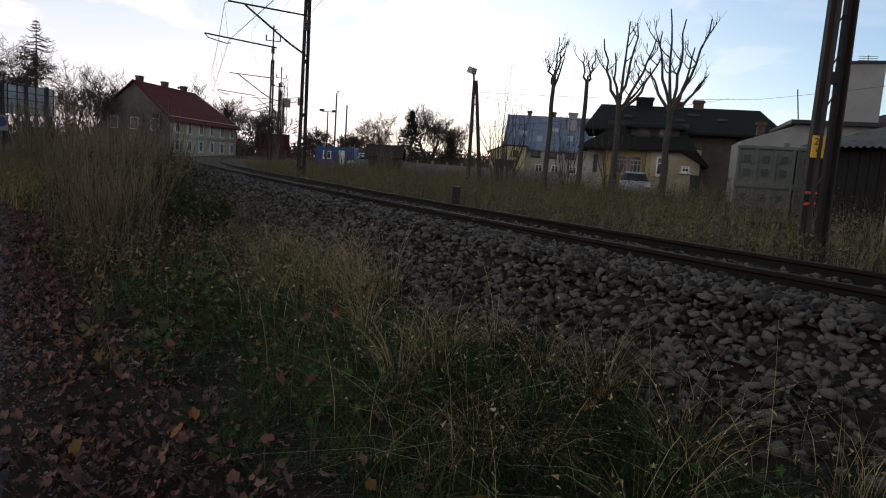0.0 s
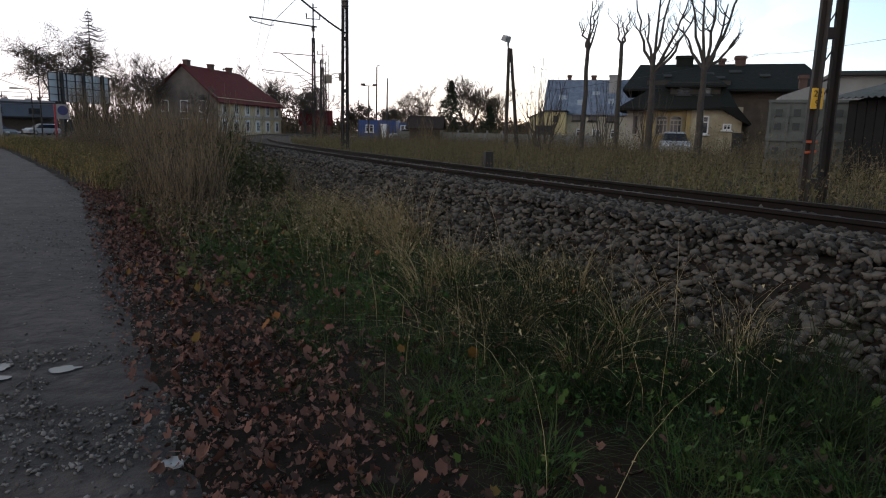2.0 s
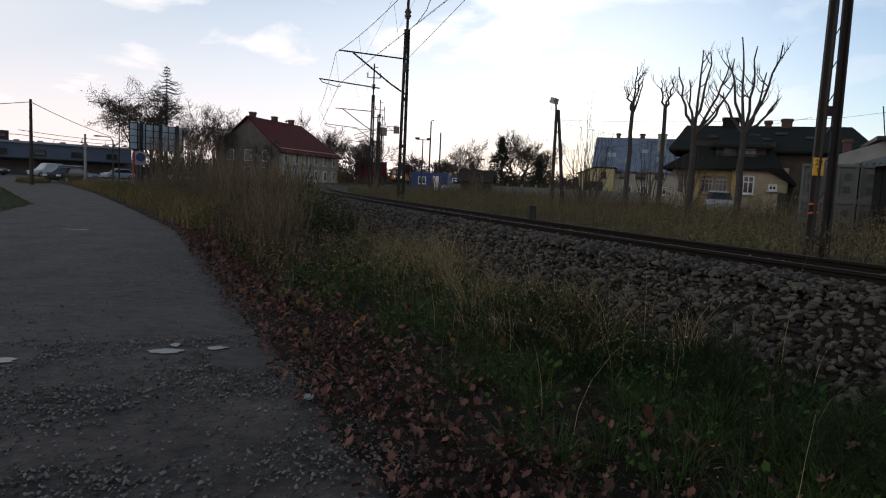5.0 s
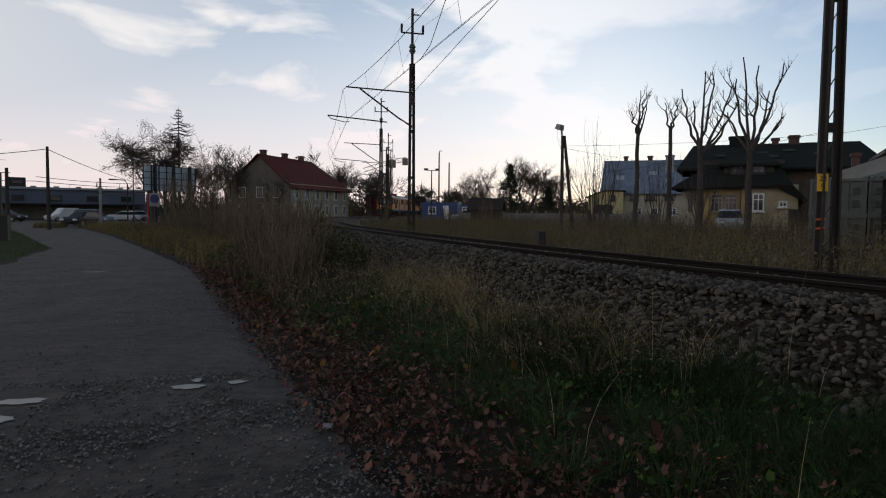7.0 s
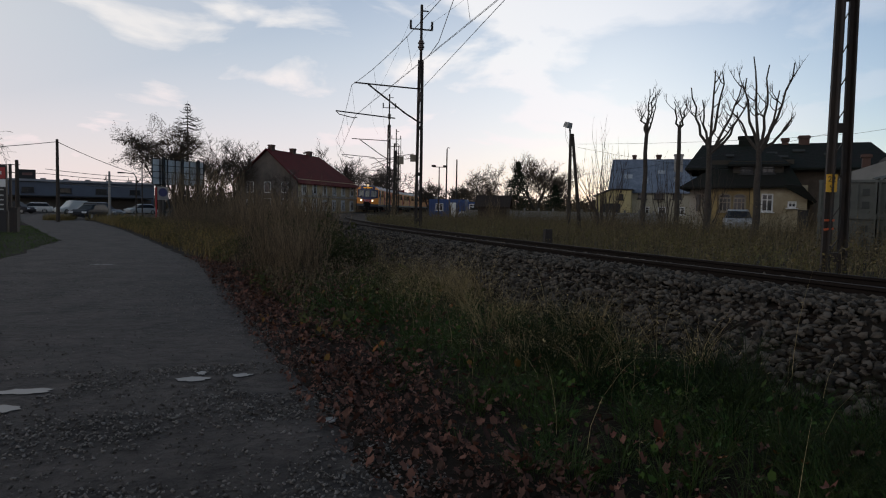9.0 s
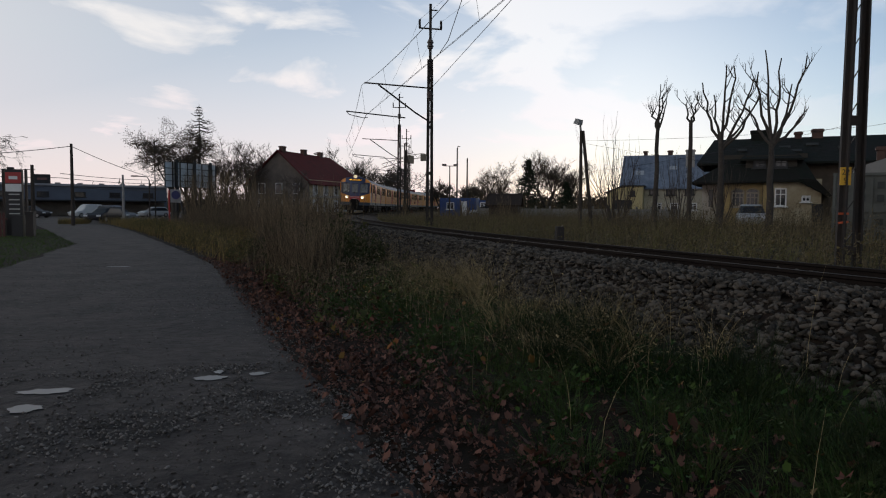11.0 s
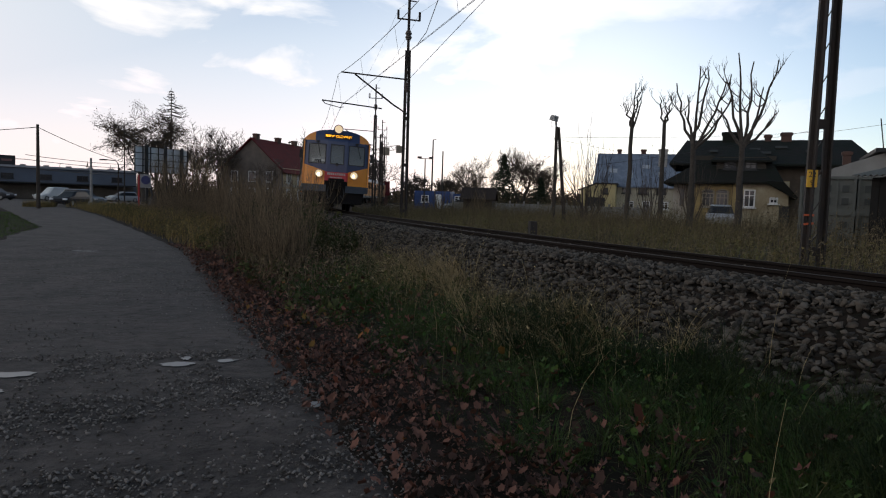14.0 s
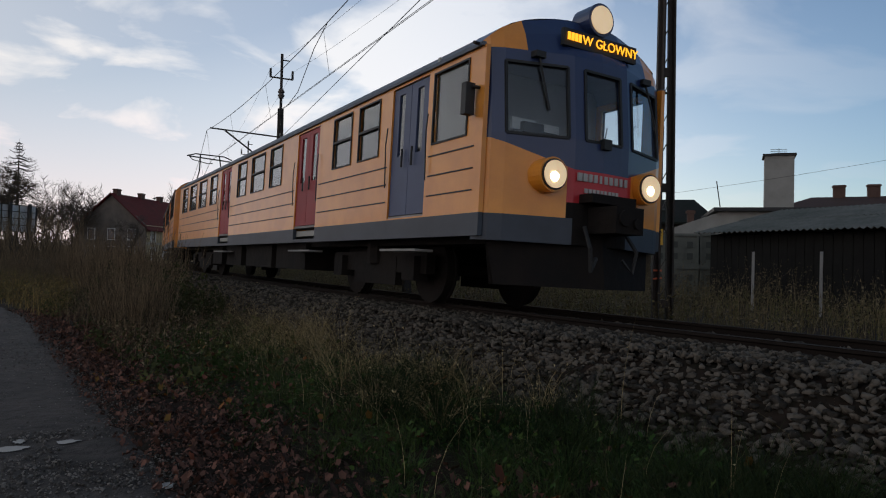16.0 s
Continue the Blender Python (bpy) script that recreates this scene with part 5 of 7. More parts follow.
    for k, (y, w) in enumerate(((-7.2, 1.9), (-9.6, 2.2), (-12.0, 1.6), (-14.0, 1.2))):
        for s in (-1, 1):
            b = Acc()
            b.box((s * 0.95, y, 0.58), (0.6, w, 0.62))
            part("equipment_box", b, T_BLACK, top)
    bogie(top, -3.4, front), bogie(top, -length + 3.4, front)
    b = Acc()
    b.box((0, -length - 0.15, 2.0), (1.3, 0.5, 2.1))
    part("gangway", b, T_RUBBER, top)
    return top


def front_y(x, z):
    ax = abs(x)
    y = np.interp(ax, (0, 0.40, 0.46, 1.26, 1.36, 1.44), (0.40, 0.38, 0.36, 0.08, 0.0, -0.16))
    lean = 0.10 * max(0.0, z - 2.0) + (0.55 * (z - GUTTER) ** 1.6 if z > GUTTER else 0)
    return float(y) - lean


def cab_front(top):
    xs = [-1.44, -1.40, -1.34, -1.20, -0.95, -0.50, -0.42, -0.28, 0.0, 0.28, 0.42, 0.50, 0.95, 1.20, 1.34, 1.40, 1.44]
    def zrow(i, x):
        ax = abs(x)
        zo = np.interp(ax, (0.42, 1.44), (1.60, 1.91))
        return (SKIRT - 0.04, STRIPE, 1.22, float(zo), 1.95, 2.78, GUTTER, GUTTER + (roof_arc(x) - GUTTER) * 0.55, roof_arc(x))[i]
    slots = {"navy": 0, "orange": 1, "grey": 2, "red": 3, "dark": 4}
    a = Acc()

    def colour(k, i):
        xm = abs((xs[k] + xs[k + 1]) / 2)
        if i == 0:
            return slots["grey" if xm > 0.45 else "dark"]
        if i == 1:
            return slots["orange" if xm > 0.46 else "dark"]
        if i == 2:
            return slots["orange" if xm > 0.46 else "red"]
        return slots["orange" if i >= 6 and xm > 0.95 else "navy"]

    cells = {(k, i) for k in range(len(xs) - 1) for i in range(8) if not (i == 4 and (0.50 < abs(xs[k] + xs[k + 1]) / 2 < 1.20 or abs(xs[k] + xs[k + 1]) / 2 < 0.28))}
    shell(a, cells, lambda k, i: (xs[k], front_y(xs[k], zrow(i, xs[k])), zrow(i, xs[k])), colour, lambda p: (-p[0] * 0.02, -0.05, 0))
    part("cab_front", a, [T_NAVY, T_ORANGE, T_GREY, T_PANELRED, T_BLACK], top, "navy and orange faceted cab front")
    # roof cap from the front arch back to the roof
    c = Acc()
    n = 16
    ys = (0.0, 1.0)
    vs = []
    for t in ys:
        for k in range(n + 1):
            x = -HALF + 2 * HALF * k / n
            z = roof_arc(x)
            y = front_y(x, z) * (1 - t) - 0.5 * t
            vs.append((x, y, z + 0.004))
    c.add(vs, [(k, k + 1, n + 2 + k, n + 1 + k) for k in range(n)])
    part("roof_cap", c, T_NAVY, top)
    for x0, x1 in ((-1.20, -0.50), (-0.28, 0.28), (0.50, 1.20)):
        g = Acc()
        q = [(x0, 1.95), (x1, 1.95), (x1, 2.78), (x0, 2.78)]
        g.add([(x, front_y(x, z) - 0.02, z) for x, z in q] + [(x, front_y(x, z) - 0.03, z) for x, z in q], [(1, 0, 3, 2), (4, 5, 6, 7)])
        pane = part("windscreen", g, T_GLASS, top)
        pane.visible_shadow = False
        r = Acc()
        for (xa, za), (xb, zb) in zip(q, q[1:] + q[:1]):
            r.bar((xa, front_y(xa, za) + 0.002, za), (xb, front_y(xb, zb) + 0.002, zb), 0.03)
        part("windscreen_seal", r, T_RUBBER, pane)
        if abs(x0 + x1) > 0.1:
            w = Acc()
            s = 1 if x0 > 0 else -1
            xm = (x0 + x1) / 2
            w.tube([(xm, front_y(xm, 2.88) + 0.04, 2.88), (xm + s * 0.02 - 0.15, front_y(xm, 2.3) + 0.05, 2.25)], 0.014, 6)
            w.box((xm, front_y(xm, 2.88) + 0.03, 2.88), (0.14, 0.10, 0.07))
            part("wiper", w, T_RUBBER, pane)
    b = Acc()
    b.box((0, -1.25, 2.1), (2.7, 0.05, 2.0))
    part("cab_back_wall", b, mat("cab_interior_wall", (0.42, 0.43, 0.42), 0.8, size=0.5), top)
    b = Acc()
    b.box((0, -0.25, 1.85), (2.4, 0.5, 0.25))
    b.box((0.7, -0.02, 2.06), (0.5, 0.2, 0.12))
    part("driving_desk", b, M_BLACK, top)
    b = Acc()
    b.box((0.9, 0.0, 2.1), (0.34, 0.02, 0.13))
    b.box((0.55, 0.08, 2.08), (0.22, 0.02, 0.09))
    part("paper_sheet", b, M_WHITE, top)
    for s in (-1, 1):
        h = Acc()
        x = s * 0.75
        y = front_y(x, 1.55)
        h.disc((x, y + 0.03, 1.50), (0, 1, 0), 0.195, 0.26, 24)
        ob = part("headlight", h, T_ORANGE, top)
        g = Acc()
        g.disc((x, y + 0.165, 1.50), (0, 1, 0), 0.175, 0.02, 24)
        part("rim", g, T_RUBBER, ob)
        g = Acc()
        g.disc((x, y + 0.18, 1.50), (0, 1, 0), 0.155, 0.02, 24)
        part("lens", g, T_LENS, ob, "lit warm-white headlight lens")
        g = Acc()
        g.disc((x + 0.02, y + 0.194, 1.47), (0, 1, 0), 0.055, 0.012, 16)
        part("bulb", g, T_BULB, ob)
        m = Acc()
        m.box((s * (HALF + 0.10), -0.2, 2.32), (0.12, 0.10, 0.36))
        m.tube([(s * HALF, -0.12, 2.45), (s * (HALF + 0.1), -0.12, 2.45)], 0.02, 6)
        part("mirror", m, T_RUBBER, top)
        e = Acc()
        e.tube([(s * HALF * 0.95, front_y(1.40, 2.9), 2.96), (s * (HALF + 0.12), -0.1, 2.94)], 0.02, 6)
        part("lamp_bracket", e, T_RUBBER, top)
    h = Acc()
    h.disc((0, 0.10, 3.46), (0, 1, 0), 0.20, 0.30, 24)
    h.add([(-0.2, -0.05, 3.46), (0.2, -0.05, 3.46), (0.0, -0.9, 3.42), (0, -0.05, 3.65), (-0.42, 0.0, 3.36), (0.42, 0.0, 3.36)], [(0, 3, 2), (3, 1, 2), (4, 0, 2), (1, 5, 2), (4, 5, 1, 3, 0)])
    ob = part("top_headlight", h, T_NAVY, top)
    g = Acc()
    g.disc((0, 0.26, 3.46), (0, 1, 0), 0.165, 0.02, 24)
    part("lens", g, T_LENS, ob, "lit warm-white headlight lens")
    d = Acc()
    yb = front_y(0.3, 3.14) + 0.015
    d.box((0.0, yb, 3.14), (1.16, 0.05, 0.20))
    board = part("destination_board", d, M_BLACK, top, "black board with lit orange lettering")
    tcur = bpy.data.curves.new("lettering", "FONT")
    tcur.body, tcur.size, tcur.align_x, tcur.align_y, tcur.extrude = "W GŁOWNY", 0.155, "CENTER", "CENTER", 0.004
    tob = bpy.data.objects.new("lettering_source", tcur)
    me = bpy.data.meshes.new_from_object(tob)
    me.materials.clear()
    me.materials.append(T_LED)
    bpy.data.objects.remove(tob)
    txt = new("lettering", me)
    txt.parent = board
    txt.matrix_basis = pose(-0.14, yb + 0.042, 3.14, 90, 0, 180)
    bars = Acc()
    for k in range(4):
        bars.box((0.51 - k * 0.055, yb + 0.038, 3.15), (0.04, 0.01, 0.09))
    part("small_print", bars, T_LED, board)
    yp = 0.40
    bars = Acc()
    for k, w in enumerate((0.06, 0.06, 0.05, 0.05, 0.03, 0.05, 0.05, 0.05, 0.04, 0.04)):
        bars.box((0.36 - k * 0.08, yp, 1.52), (w, 0.02, 0.09))
    part("number_bars", bars, M_CURTAIN, top)
    bars = Acc()
    for k in range(9):
        bars.box((0.26 - k * 0.06, yp, 1.37), (0.04, 0.02, 0.05))
    part("number_bars", bars, M_CURTAIN, top)
    # coupler, snowplough, hoses
    c = Acc()
    c.box((0, 0.62, 1.03), (0.42, 0.45, 0.30))
    c.box((0, 0.45, 1.27), (0.68, 0.30, 0.10))
    c.disc((0.09, 0.85, 1.05), (0, 1, 0), 0.09, 0.06, 12)
    c.disc((-0.1, 0.85, 1.0), (0, 1, 0), 0.06, 0.06, 12)
    part("coupler", c, T_BLACK, top)
    c = Acc()
    c.add([(-1.2, 0.0, 0.25), (0, 0.5, 0.25), (1.2, 0.0, 0.25), (1.3, -0.1, 0.9), (0, 0.42, 0.9), (-1.3, -0.1, 0.9), (-1.2, -0.1, 0.25), (0, 0.4, 0.25), (1.2, -0.1, 0.25)], [(0, 1, 4, 5), (1, 2, 3, 4), (7, 6, 5, 4), (8, 7, 4, 3)])
    part("plough", c, T_BLACK, top)
    for s in (-1, 1):
        c = Acc()
        c.tube([(s * 0.3, 0.45, 0.95), (s * 0.36, 0.62, 0.7), (s * 0.32, 0.6, 0.45), (s * 0.2, 0.55, 0.6)], 0.025, 6)
        part("hose", c, T_RUBBER, top)
    c = Acc()
    c.box((0.0, 0.42, 1.93), (0.12, 0.08, 0.12))
    part("horn_box", c, T_RUBBER, top)


def pantograph(top):
    a = Acc()
    a.box((0, -4.0, ROOF_TOP + 0.2), (1.2, 1.6, 0.1))
    for s in (-0.5, 0.5):
        a.tube([(s, -4.7, ROOF_TOP + 0.25), (s * 0.9, -3.4, ROOF_TOP + 0.75), (s * 0.8, -4.3, 5.0)], 0.03, 5)
    a.tube([(-0.95, -4.3, 4.9), (-0.6, -4.3, 5.02), (0.6, -4.3, 5.02), (0.95, -4.3, 4.9)], 0.03, 6)
    part("pantograph", a, M_STEEL, top)


CAR_LENGTH = 20.4
cars = [train_car(True, 20.0)]
cab_front(cars[0])
second = train_car(False, CAR_LENGTH)
pantograph(second)
cars.append(second)
cars.append(copy_thing(second, Matrix.Identity(4)))
cars.append(train_car(False, CAR_LENGTH))

# arc length along the track against y
ARC_Y = np.linspace(-30, 420, 4501)
ARC_S = np.concatenate([[0], np.cumsum(np.hypot(np.diff(ARC_Y), np.diff(track_x(ARC_Y))))])
FRONT_T = (0.0, 7.0, 11.0, 12.5, 13.5, 14.5, 15.0, 15.5, 16.0)
FRONT_Y = (206.0, 115.0, 65.0, 46.3, 34.1, 21.8, 16.1, 9.8, 3.45)


def track_point(s):
    y = float(np.interp(s, ARC_S, ARC_Y))
    return Vector((float(track_x(y)), y, (RAIL_NEAR + RAIL_FAR) / 2 + LIFT * GROWN))


def car_pose(s_front, length):
    p, q = track_point(s_front + 3.4 * GROWN), track_point(s_front + (length - 3.4) * GROWN)
    d = (p - q).normalized()
    yaw = math.degrees(math.atan2(d.y, d.x)) - 90
    return Matrix.Translation(p + d * 3.4 * GROWN) @ pose(0, 0, 0, 0, 0, yaw) @ pose(0, 0, 0, 0, -CANT, 0)


def motions():
    times = [k * 0.5 for k in range(33)]
    arc = np.interp(np.interp(times, FRONT_T, FRONT_Y), ARC_Y, ARC_S)
    offset = 0.0
    for k, c in enumerate(cars):
        length = 20.0 if k == 0 else CAR_LENGTH
        c.scale = (GROWN,) * 3
        walk(c, [(t, car_pose(s + offset, length)) for t, s in zip(times, arc)])
        offset += (length + 0.45) * GROWN
    # wheelsets of the leading car roll
    fine = [k / 30 for k in range(0, 481)]
    roll = np.interp(np.interp(fine, FRONT_T, FRONT_Y), ARC_Y, ARC_S)
    for w in WHEELS[:4]:
        base = w.location.copy()
        walk(w, [(t, Matrix.Translation(base) @ Matrix.Rotation(-(roll[0] - s) / (0.47 * GROWN), 4, "X")) for t, s in zip(fine, roll)])
    # the white saloon crosses the yard towards the west
    rows = [(0, 20), (5.2, 20), (6.2, 15.5), (7.2, 9.0), (8.0, 2.9), (8.2, 1.6), (8.4, 0.6), (8.7, -0.2), (9.3, -3.0), (10.2, -10), (11.2, -20), (12.2, -29), (13.0, -31), (16, -31)]
    walk(passing_car, [(t, pose(-30.0 + d * 0.978, 95.4 + d * 0.208, 0.015, 0, 0, 192)) for t, d in rows])


# ---- trees ----
def grow(acc_t, acc_w, p, d, length, r, depth, rnd, spread=0.6, up=0.25, kids=3, shrink=0.66, leaves=None, leaf_size=0.12, leaf_n=0, taper=0.55, droop=0.0, thin=0.006):
    """One branch and all that grows from it: thick wood into acc_t, thin into acc_w, leaf triangles into leaves."""
    seg = 3
    pts, rad = [p.copy()], [r]
    q, dd = p.copy(), d.normalized()
    for i in range(seg):
        dd = (dd + Vector((rnd.gauss(0, 0.12), rnd.gauss(0, 0.12), rnd.gauss(0, 0.08) + up * 0.15 - droop * 0.2))).normalized()
        q = q + dd * length / seg
        pts.append(q.copy())
        rad.append(r * (1 - (1 - taper) * (i + 1) / seg))
    (acc_t if r > 0.03 else acc_w).tube(pts, rad, 7 if r > 0.06 else (4 if r > 0.02 else 3), cap=False)
    if leaves is not None and depth <= 1:
        for k in range(leaf_n):
            t = rnd.random()
            b = pts[0].lerp(pts[-1], 0.2 + 0.8 * t) + Vector((rnd.gauss(0, 1), rnd.gauss(0, 1), rnd.gauss(0, 1))) * leaf_size * 1.6
            e = [Vector((rnd.gauss(0, 1), rnd.gauss(0, 1), rnd.gauss(0, 1))).normalized() * leaf_size for _ in range(2)]
            leaves.add([b, b + e[0], b + e[0] * 0.5 + e[1] * 0.8], [(0, 1, 2)])
    if depth == 0:
        return
    for k in range(kids):
        t = 1.0 if k == 0 else rnd.uniform(0.35, 0.95)
        i = min(seg - 1, int(t * seg))
        b = pts[i].lerp(pts[i + 1], t * seg - i)
        side = Vector((rnd.gauss(0, 1), rnd.gauss(0, 1), rnd.gauss(0, 0.4))).normalized()
        nd = (dd * (1 - spread) + side * spread + Vector((0, 0, up - droop))).normalized()
        grow(acc_t, acc_w, b, nd, length * shrink * rnd.uniform(0.75, 1.15), max(thin, rad[-1] * (0.9 if k == 0 else 0.62)), depth - 1, rnd, spread, up, kids, shrink, leaves, leaf_size, leaf_n, taper, droop, thin)


def tree(name, label, loc, height, r, seed, trunk=0.3, depth=5, kids=3, spread=0.55, up=0.25, shrink=0.68, leaf_m=None, leaf_n=0, leaf_size=0.1, droop=0.0, first=5, bark=None):
    height *= 1.25
    thin = 0.00022 * math.hypot(loc[0] + 1, loc[1] + 3)
    rnd = random.Random(seed)
    top = thing(name, label, "tree", pose(*loc))
    t, w, lv = Acc(), Acc(), Acc()
    h0 = height * trunk
    pts = [Vector((rnd.gauss(0, 0.03) * i, rnd.gauss(0, 0.03) * i, h0 * i / 4 - (0.2 if i == 0 else 0))) for i in range(5)]
    t.tube(pts, [r * (1.25 - 0.1 * i) for i in range(5)], 9, cap=False)
    L = (height - h0) / sum(shrink ** k for k in range(depth)) * 1.05
    for k in range(first):
        a = 2 * math.pi * (k + rnd.random() * 0.6) / first
        d = Vector((math.cos(a) * spread, math.sin(a) * spread, 1.0 if k else 1.6))
        grow(t, w, pts[-1] - Vector((0, 0, rnd.random() * h0 * 0.3 * (k > 0))), d, L * rnd.uniform(0.85, 1.1), r * (0.8 if k == 0 else 0.5), depth - 1, rnd, spread, up, kids, shrink, lv if leaf_m else None, leaf_size, leaf_n, droop=droop, thin=thin)
    part("trunk", t, bark or M_BARK, top, smooth=True)
    part("crown", w, M_TWIG, top, "bare thin twigs")
    if leaf_m and lv.v:
        part("foliage", lv, leaf_m, top, "sparse brown leaves")
    return top


def pollard(loc, r, seed, fork, limbs, label="bare lopped tree with antler-like upright limbs in tall weeds"):
    """A lopped tree: a bare trunk up to fork, then limbs of (reach along the hedge line, tip height)."""
    rnd = random.Random(seed)
    top = thing("lopped_tree", label, "tree", pose(*loc), group="lopped trees")
    t, w = Acc(), Acc()
    along = Vector((0.80, -0.59, 0))
    across = Vector((0.59, 0.80, 0))
    pts = [Vector((rnd.gauss(0, 0.025), rnd.gauss(0, 0.025), fork * i / 5 - (0.3 if i == 0 else 0))) for i in range(6)]
    t.tube(pts, [r * (1.0 - 0.07 * i) for i in range(6)], 9, cap=False)
    for reach, tip in limbs:
        b = pts[-1] - Vector((0, 0, rnd.random() * 0.35))
        deep = rnd.uniform(-0.35, 0.35) * abs(reach)
        n = 7
        lp = [b + along * reach * (1 - (1 - k / n) ** 1.35) + across * deep * (k / n) + Vector((rnd.gauss(0, 0.05), rnd.gauss(0, 0.05), (tip - b.z) * (k / n) ** 1.12)) * (k > 0) for k in range(n + 1)]
        t.tube(lp, [r * (0.46 - 0.045 * k) for k in range(n + 1)], 7)
        for j in range(rnd.randint(2, 4)):
            k = rnd.randint(3, n - 1)
            d = along * rnd.choice((-1, 1)) * rnd.uniform(0.4, 1.0) + across * rnd.gauss(0, 0.4) + Vector((0, 0, 0.9))
            e = lp[k] + d.normalized() * rnd.uniform(0.25, 0.75)
            t.tube([lp[k], lp[k].lerp(e, 0.5) - Vector((0, 0, 0.05)), e, e + Vector((0, 0, rnd.uniform(0.1, 0.4)))], [r * 0.16, r * 0.13, r * 0.10, r * 0.06], 5)
            for q in range(2):
                grow(t, w, e, d + Vector((rnd.gauss(0, 0.5), rnd.gauss(0, 0.5), 0.5)), rnd.uniform(0.25, 0.5), r * 0.07, 1, rnd, 0.45, 0.4, 3, 0.6)
    part("trunk", t, M_BARK, top, smooth=True)
    part("crown", w, M_TWIG, top)


def conifer(name, label, loc, height, width, seed, rows=26, bare=False):
    rnd = random.Random(seed)
    top = thing(name, label, "tree", pose(*loc))
    t, lv = Acc(), Acc()
    t.tube([(0, 0, -0.2), (0, 0, height * 0.5), (0.05, 0, height)], [height * 0.018, height * 0.011, 0.01], 8)
    for i in range(rows):
        f = (i + 0.5) / rows
        z = height * (0.12 + 0.86 * f) if not bare else height * (0.34 + 0.64 * f)
        reach = width * (1 - f) ** (0.75 if not bare else 0.6) * rnd.uniform(0.75, 1.1)
        for k in range(10 if not bare else 4):
            a = rnd.random() * 2 * math.pi
            L = reach * (rnd.uniform(0.55, 1.1) if not bare else rnd.uniform(0.35, 1.25))
            d = Vector((math.cos(a), math.sin(a), -0.12 if not bare else rnd.uniform(-0.25, 0.15)))
            e = Vector((0, 0, z)) + d * L
            t.tube([(0, 0, z), Vector((0, 0, z)).lerp(e, 0.6) - Vector((0, 0, 0.12 * L * bare)), e + Vector((0, 0, 0.10 * L * bare))], [0.07, 0.05, 0.02] if bare else [0.02, 0.012, 0.006], 3, cap=False)
            for j in range(16 if not bare else 7):
                b = Vector((0, 0, z)).lerp(e, rnd.uniform(0.2, 1.0))
                s = 0.27 if not bare else 0.5
                u = Vector((rnd.gauss(0, 1), rnd.gauss(0, 1), rnd.gauss(-0.4 if not bare else -0.9, 0.5))).normalized() * s
                v = Vector((rnd.gauss(0, 1), rnd.gauss(0, 1), rnd.gauss(-0.3, 0.5))).normalized() * s * (0.5 if not bare else 0.11)
                lv.add([b - v / 2, b + u, b + v / 2], [(0, 1, 2)])
    part("trunk", t, M_BARK, top)
    part("crown", lv, M_CONIFER if not bare else M_TWIG, top)


pollard((17.5, 27.4, 0.5), 0.14, 3, 5.2, [(0.05, 7.4), (-0.35, 6.4), (0.38, 6.7), (0.2, 7.0)], "slim bare lopped tree with short upright stubs")
pollard((19.4, 27.4, 0.5), 0.14, 5, 5.6, [(-0.30, 6.9), (0.34, 7.1), (0.05, 6.6)], "slim bare lopped tree ending in a fork")
pollard((18.3, 23.3, 0.5), 0.17, 8, 4.1, [(-0.80, 6.9), (-0.35, 6.3), (0.12, 7.6), (0.55, 7.5), (1.25, 6.9), (1.5, 6.2), (0.9, 5.2)])
pollard((19.3, 21.3, 0.5), 0.17, 12, 4.0, [(-0.70, 7.0), (-0.27, 7.9), (0.30, 7.5), (1.25, 7.5), (0.75, 6.4), (1.3, 5.3), (-0.95, 5.6)])
conifer("larch", "tall bare larch behind the billboard", (-11.8, 91.0, 0), 15.2, 4.0, 4, 26, True)
tree("birch", "leafless drooping birch behind the billboard", (-14.6, 87.5, 0), 11.0, 0.26, 11, 0.3, 6, 3, 0.4, 0.16, 0.70, M_AUTUMN, 4, 0.15, 0.20)
tree("birch", "leafless drooping birch behind the billboard", (-13.4, 90.0, 0), 12.0, 0.24, 12, 0.25, 6, 3, 0.5, 0.14, 0.70, M_AUTUMN, 4, 0.15, 0.20)
tree("birch", "pale bare birch at the far end of the lane", (-33.4, 71.9, 0), 13.0, 0.22, 14, 0.25, 6, 3, 0.5, 0.1, 0.70, None, 0, 0.1, 0.25)
for i, (x, y, h) in enumerate([(-6.5, 106, 10.5), (-9.5, 112, 9.0), (-4.0, 110, 9.5), (17.5, 116, 8.0), (8.0, 128, 11.0), (20.5, 122.0, 9.0), (14.0, 131, 10.0), (26, 112, 6.0), (34.0, 120.0, 6.0)]):
    tree("bare_tree", "leafless grey-brown tree beyond the station house", (x, y, 0.2), h, 0.22, 30 + i, 0.22, 5, 4, 0.55, 0.2, 0.68, M_AUTUMN, 1, 0.16)
tree("apple_tree", "dark bare tree beside the station house", (0.9, 97.0, 0.2), 6.6, 0.2, 61, 0.25, 5, 3, 0.6, 0.14, 0.68, None, 0, 0.14)
tree("bare_tree", "thin autumn tree holding a few brown leaves", (23.2, 71.5, 0.0), 6.4, 0.16, 41, 0.08, 5, 4, 0.58, 0.24, 0.72, M_LIGHTLEAF, 3, 0.11)
tree("bare_tree", "round autumn tree holding brown leaves", (27.2, 65.5, 0.3), 7.4, 0.2, 42, 0.12, 5, 4, 0.52, 0.26, 0.70, M_LIGHTLEAF, 2, 0.11)
tree("bare_tree", "round autumn tree holding brown leaves", (28.6, 64.5, 0.3), 6.2, 0.18, 43, 0.12, 5, 4, 0.52, 0.24, 0.70, M_AUTUMN, 2, 0.11)
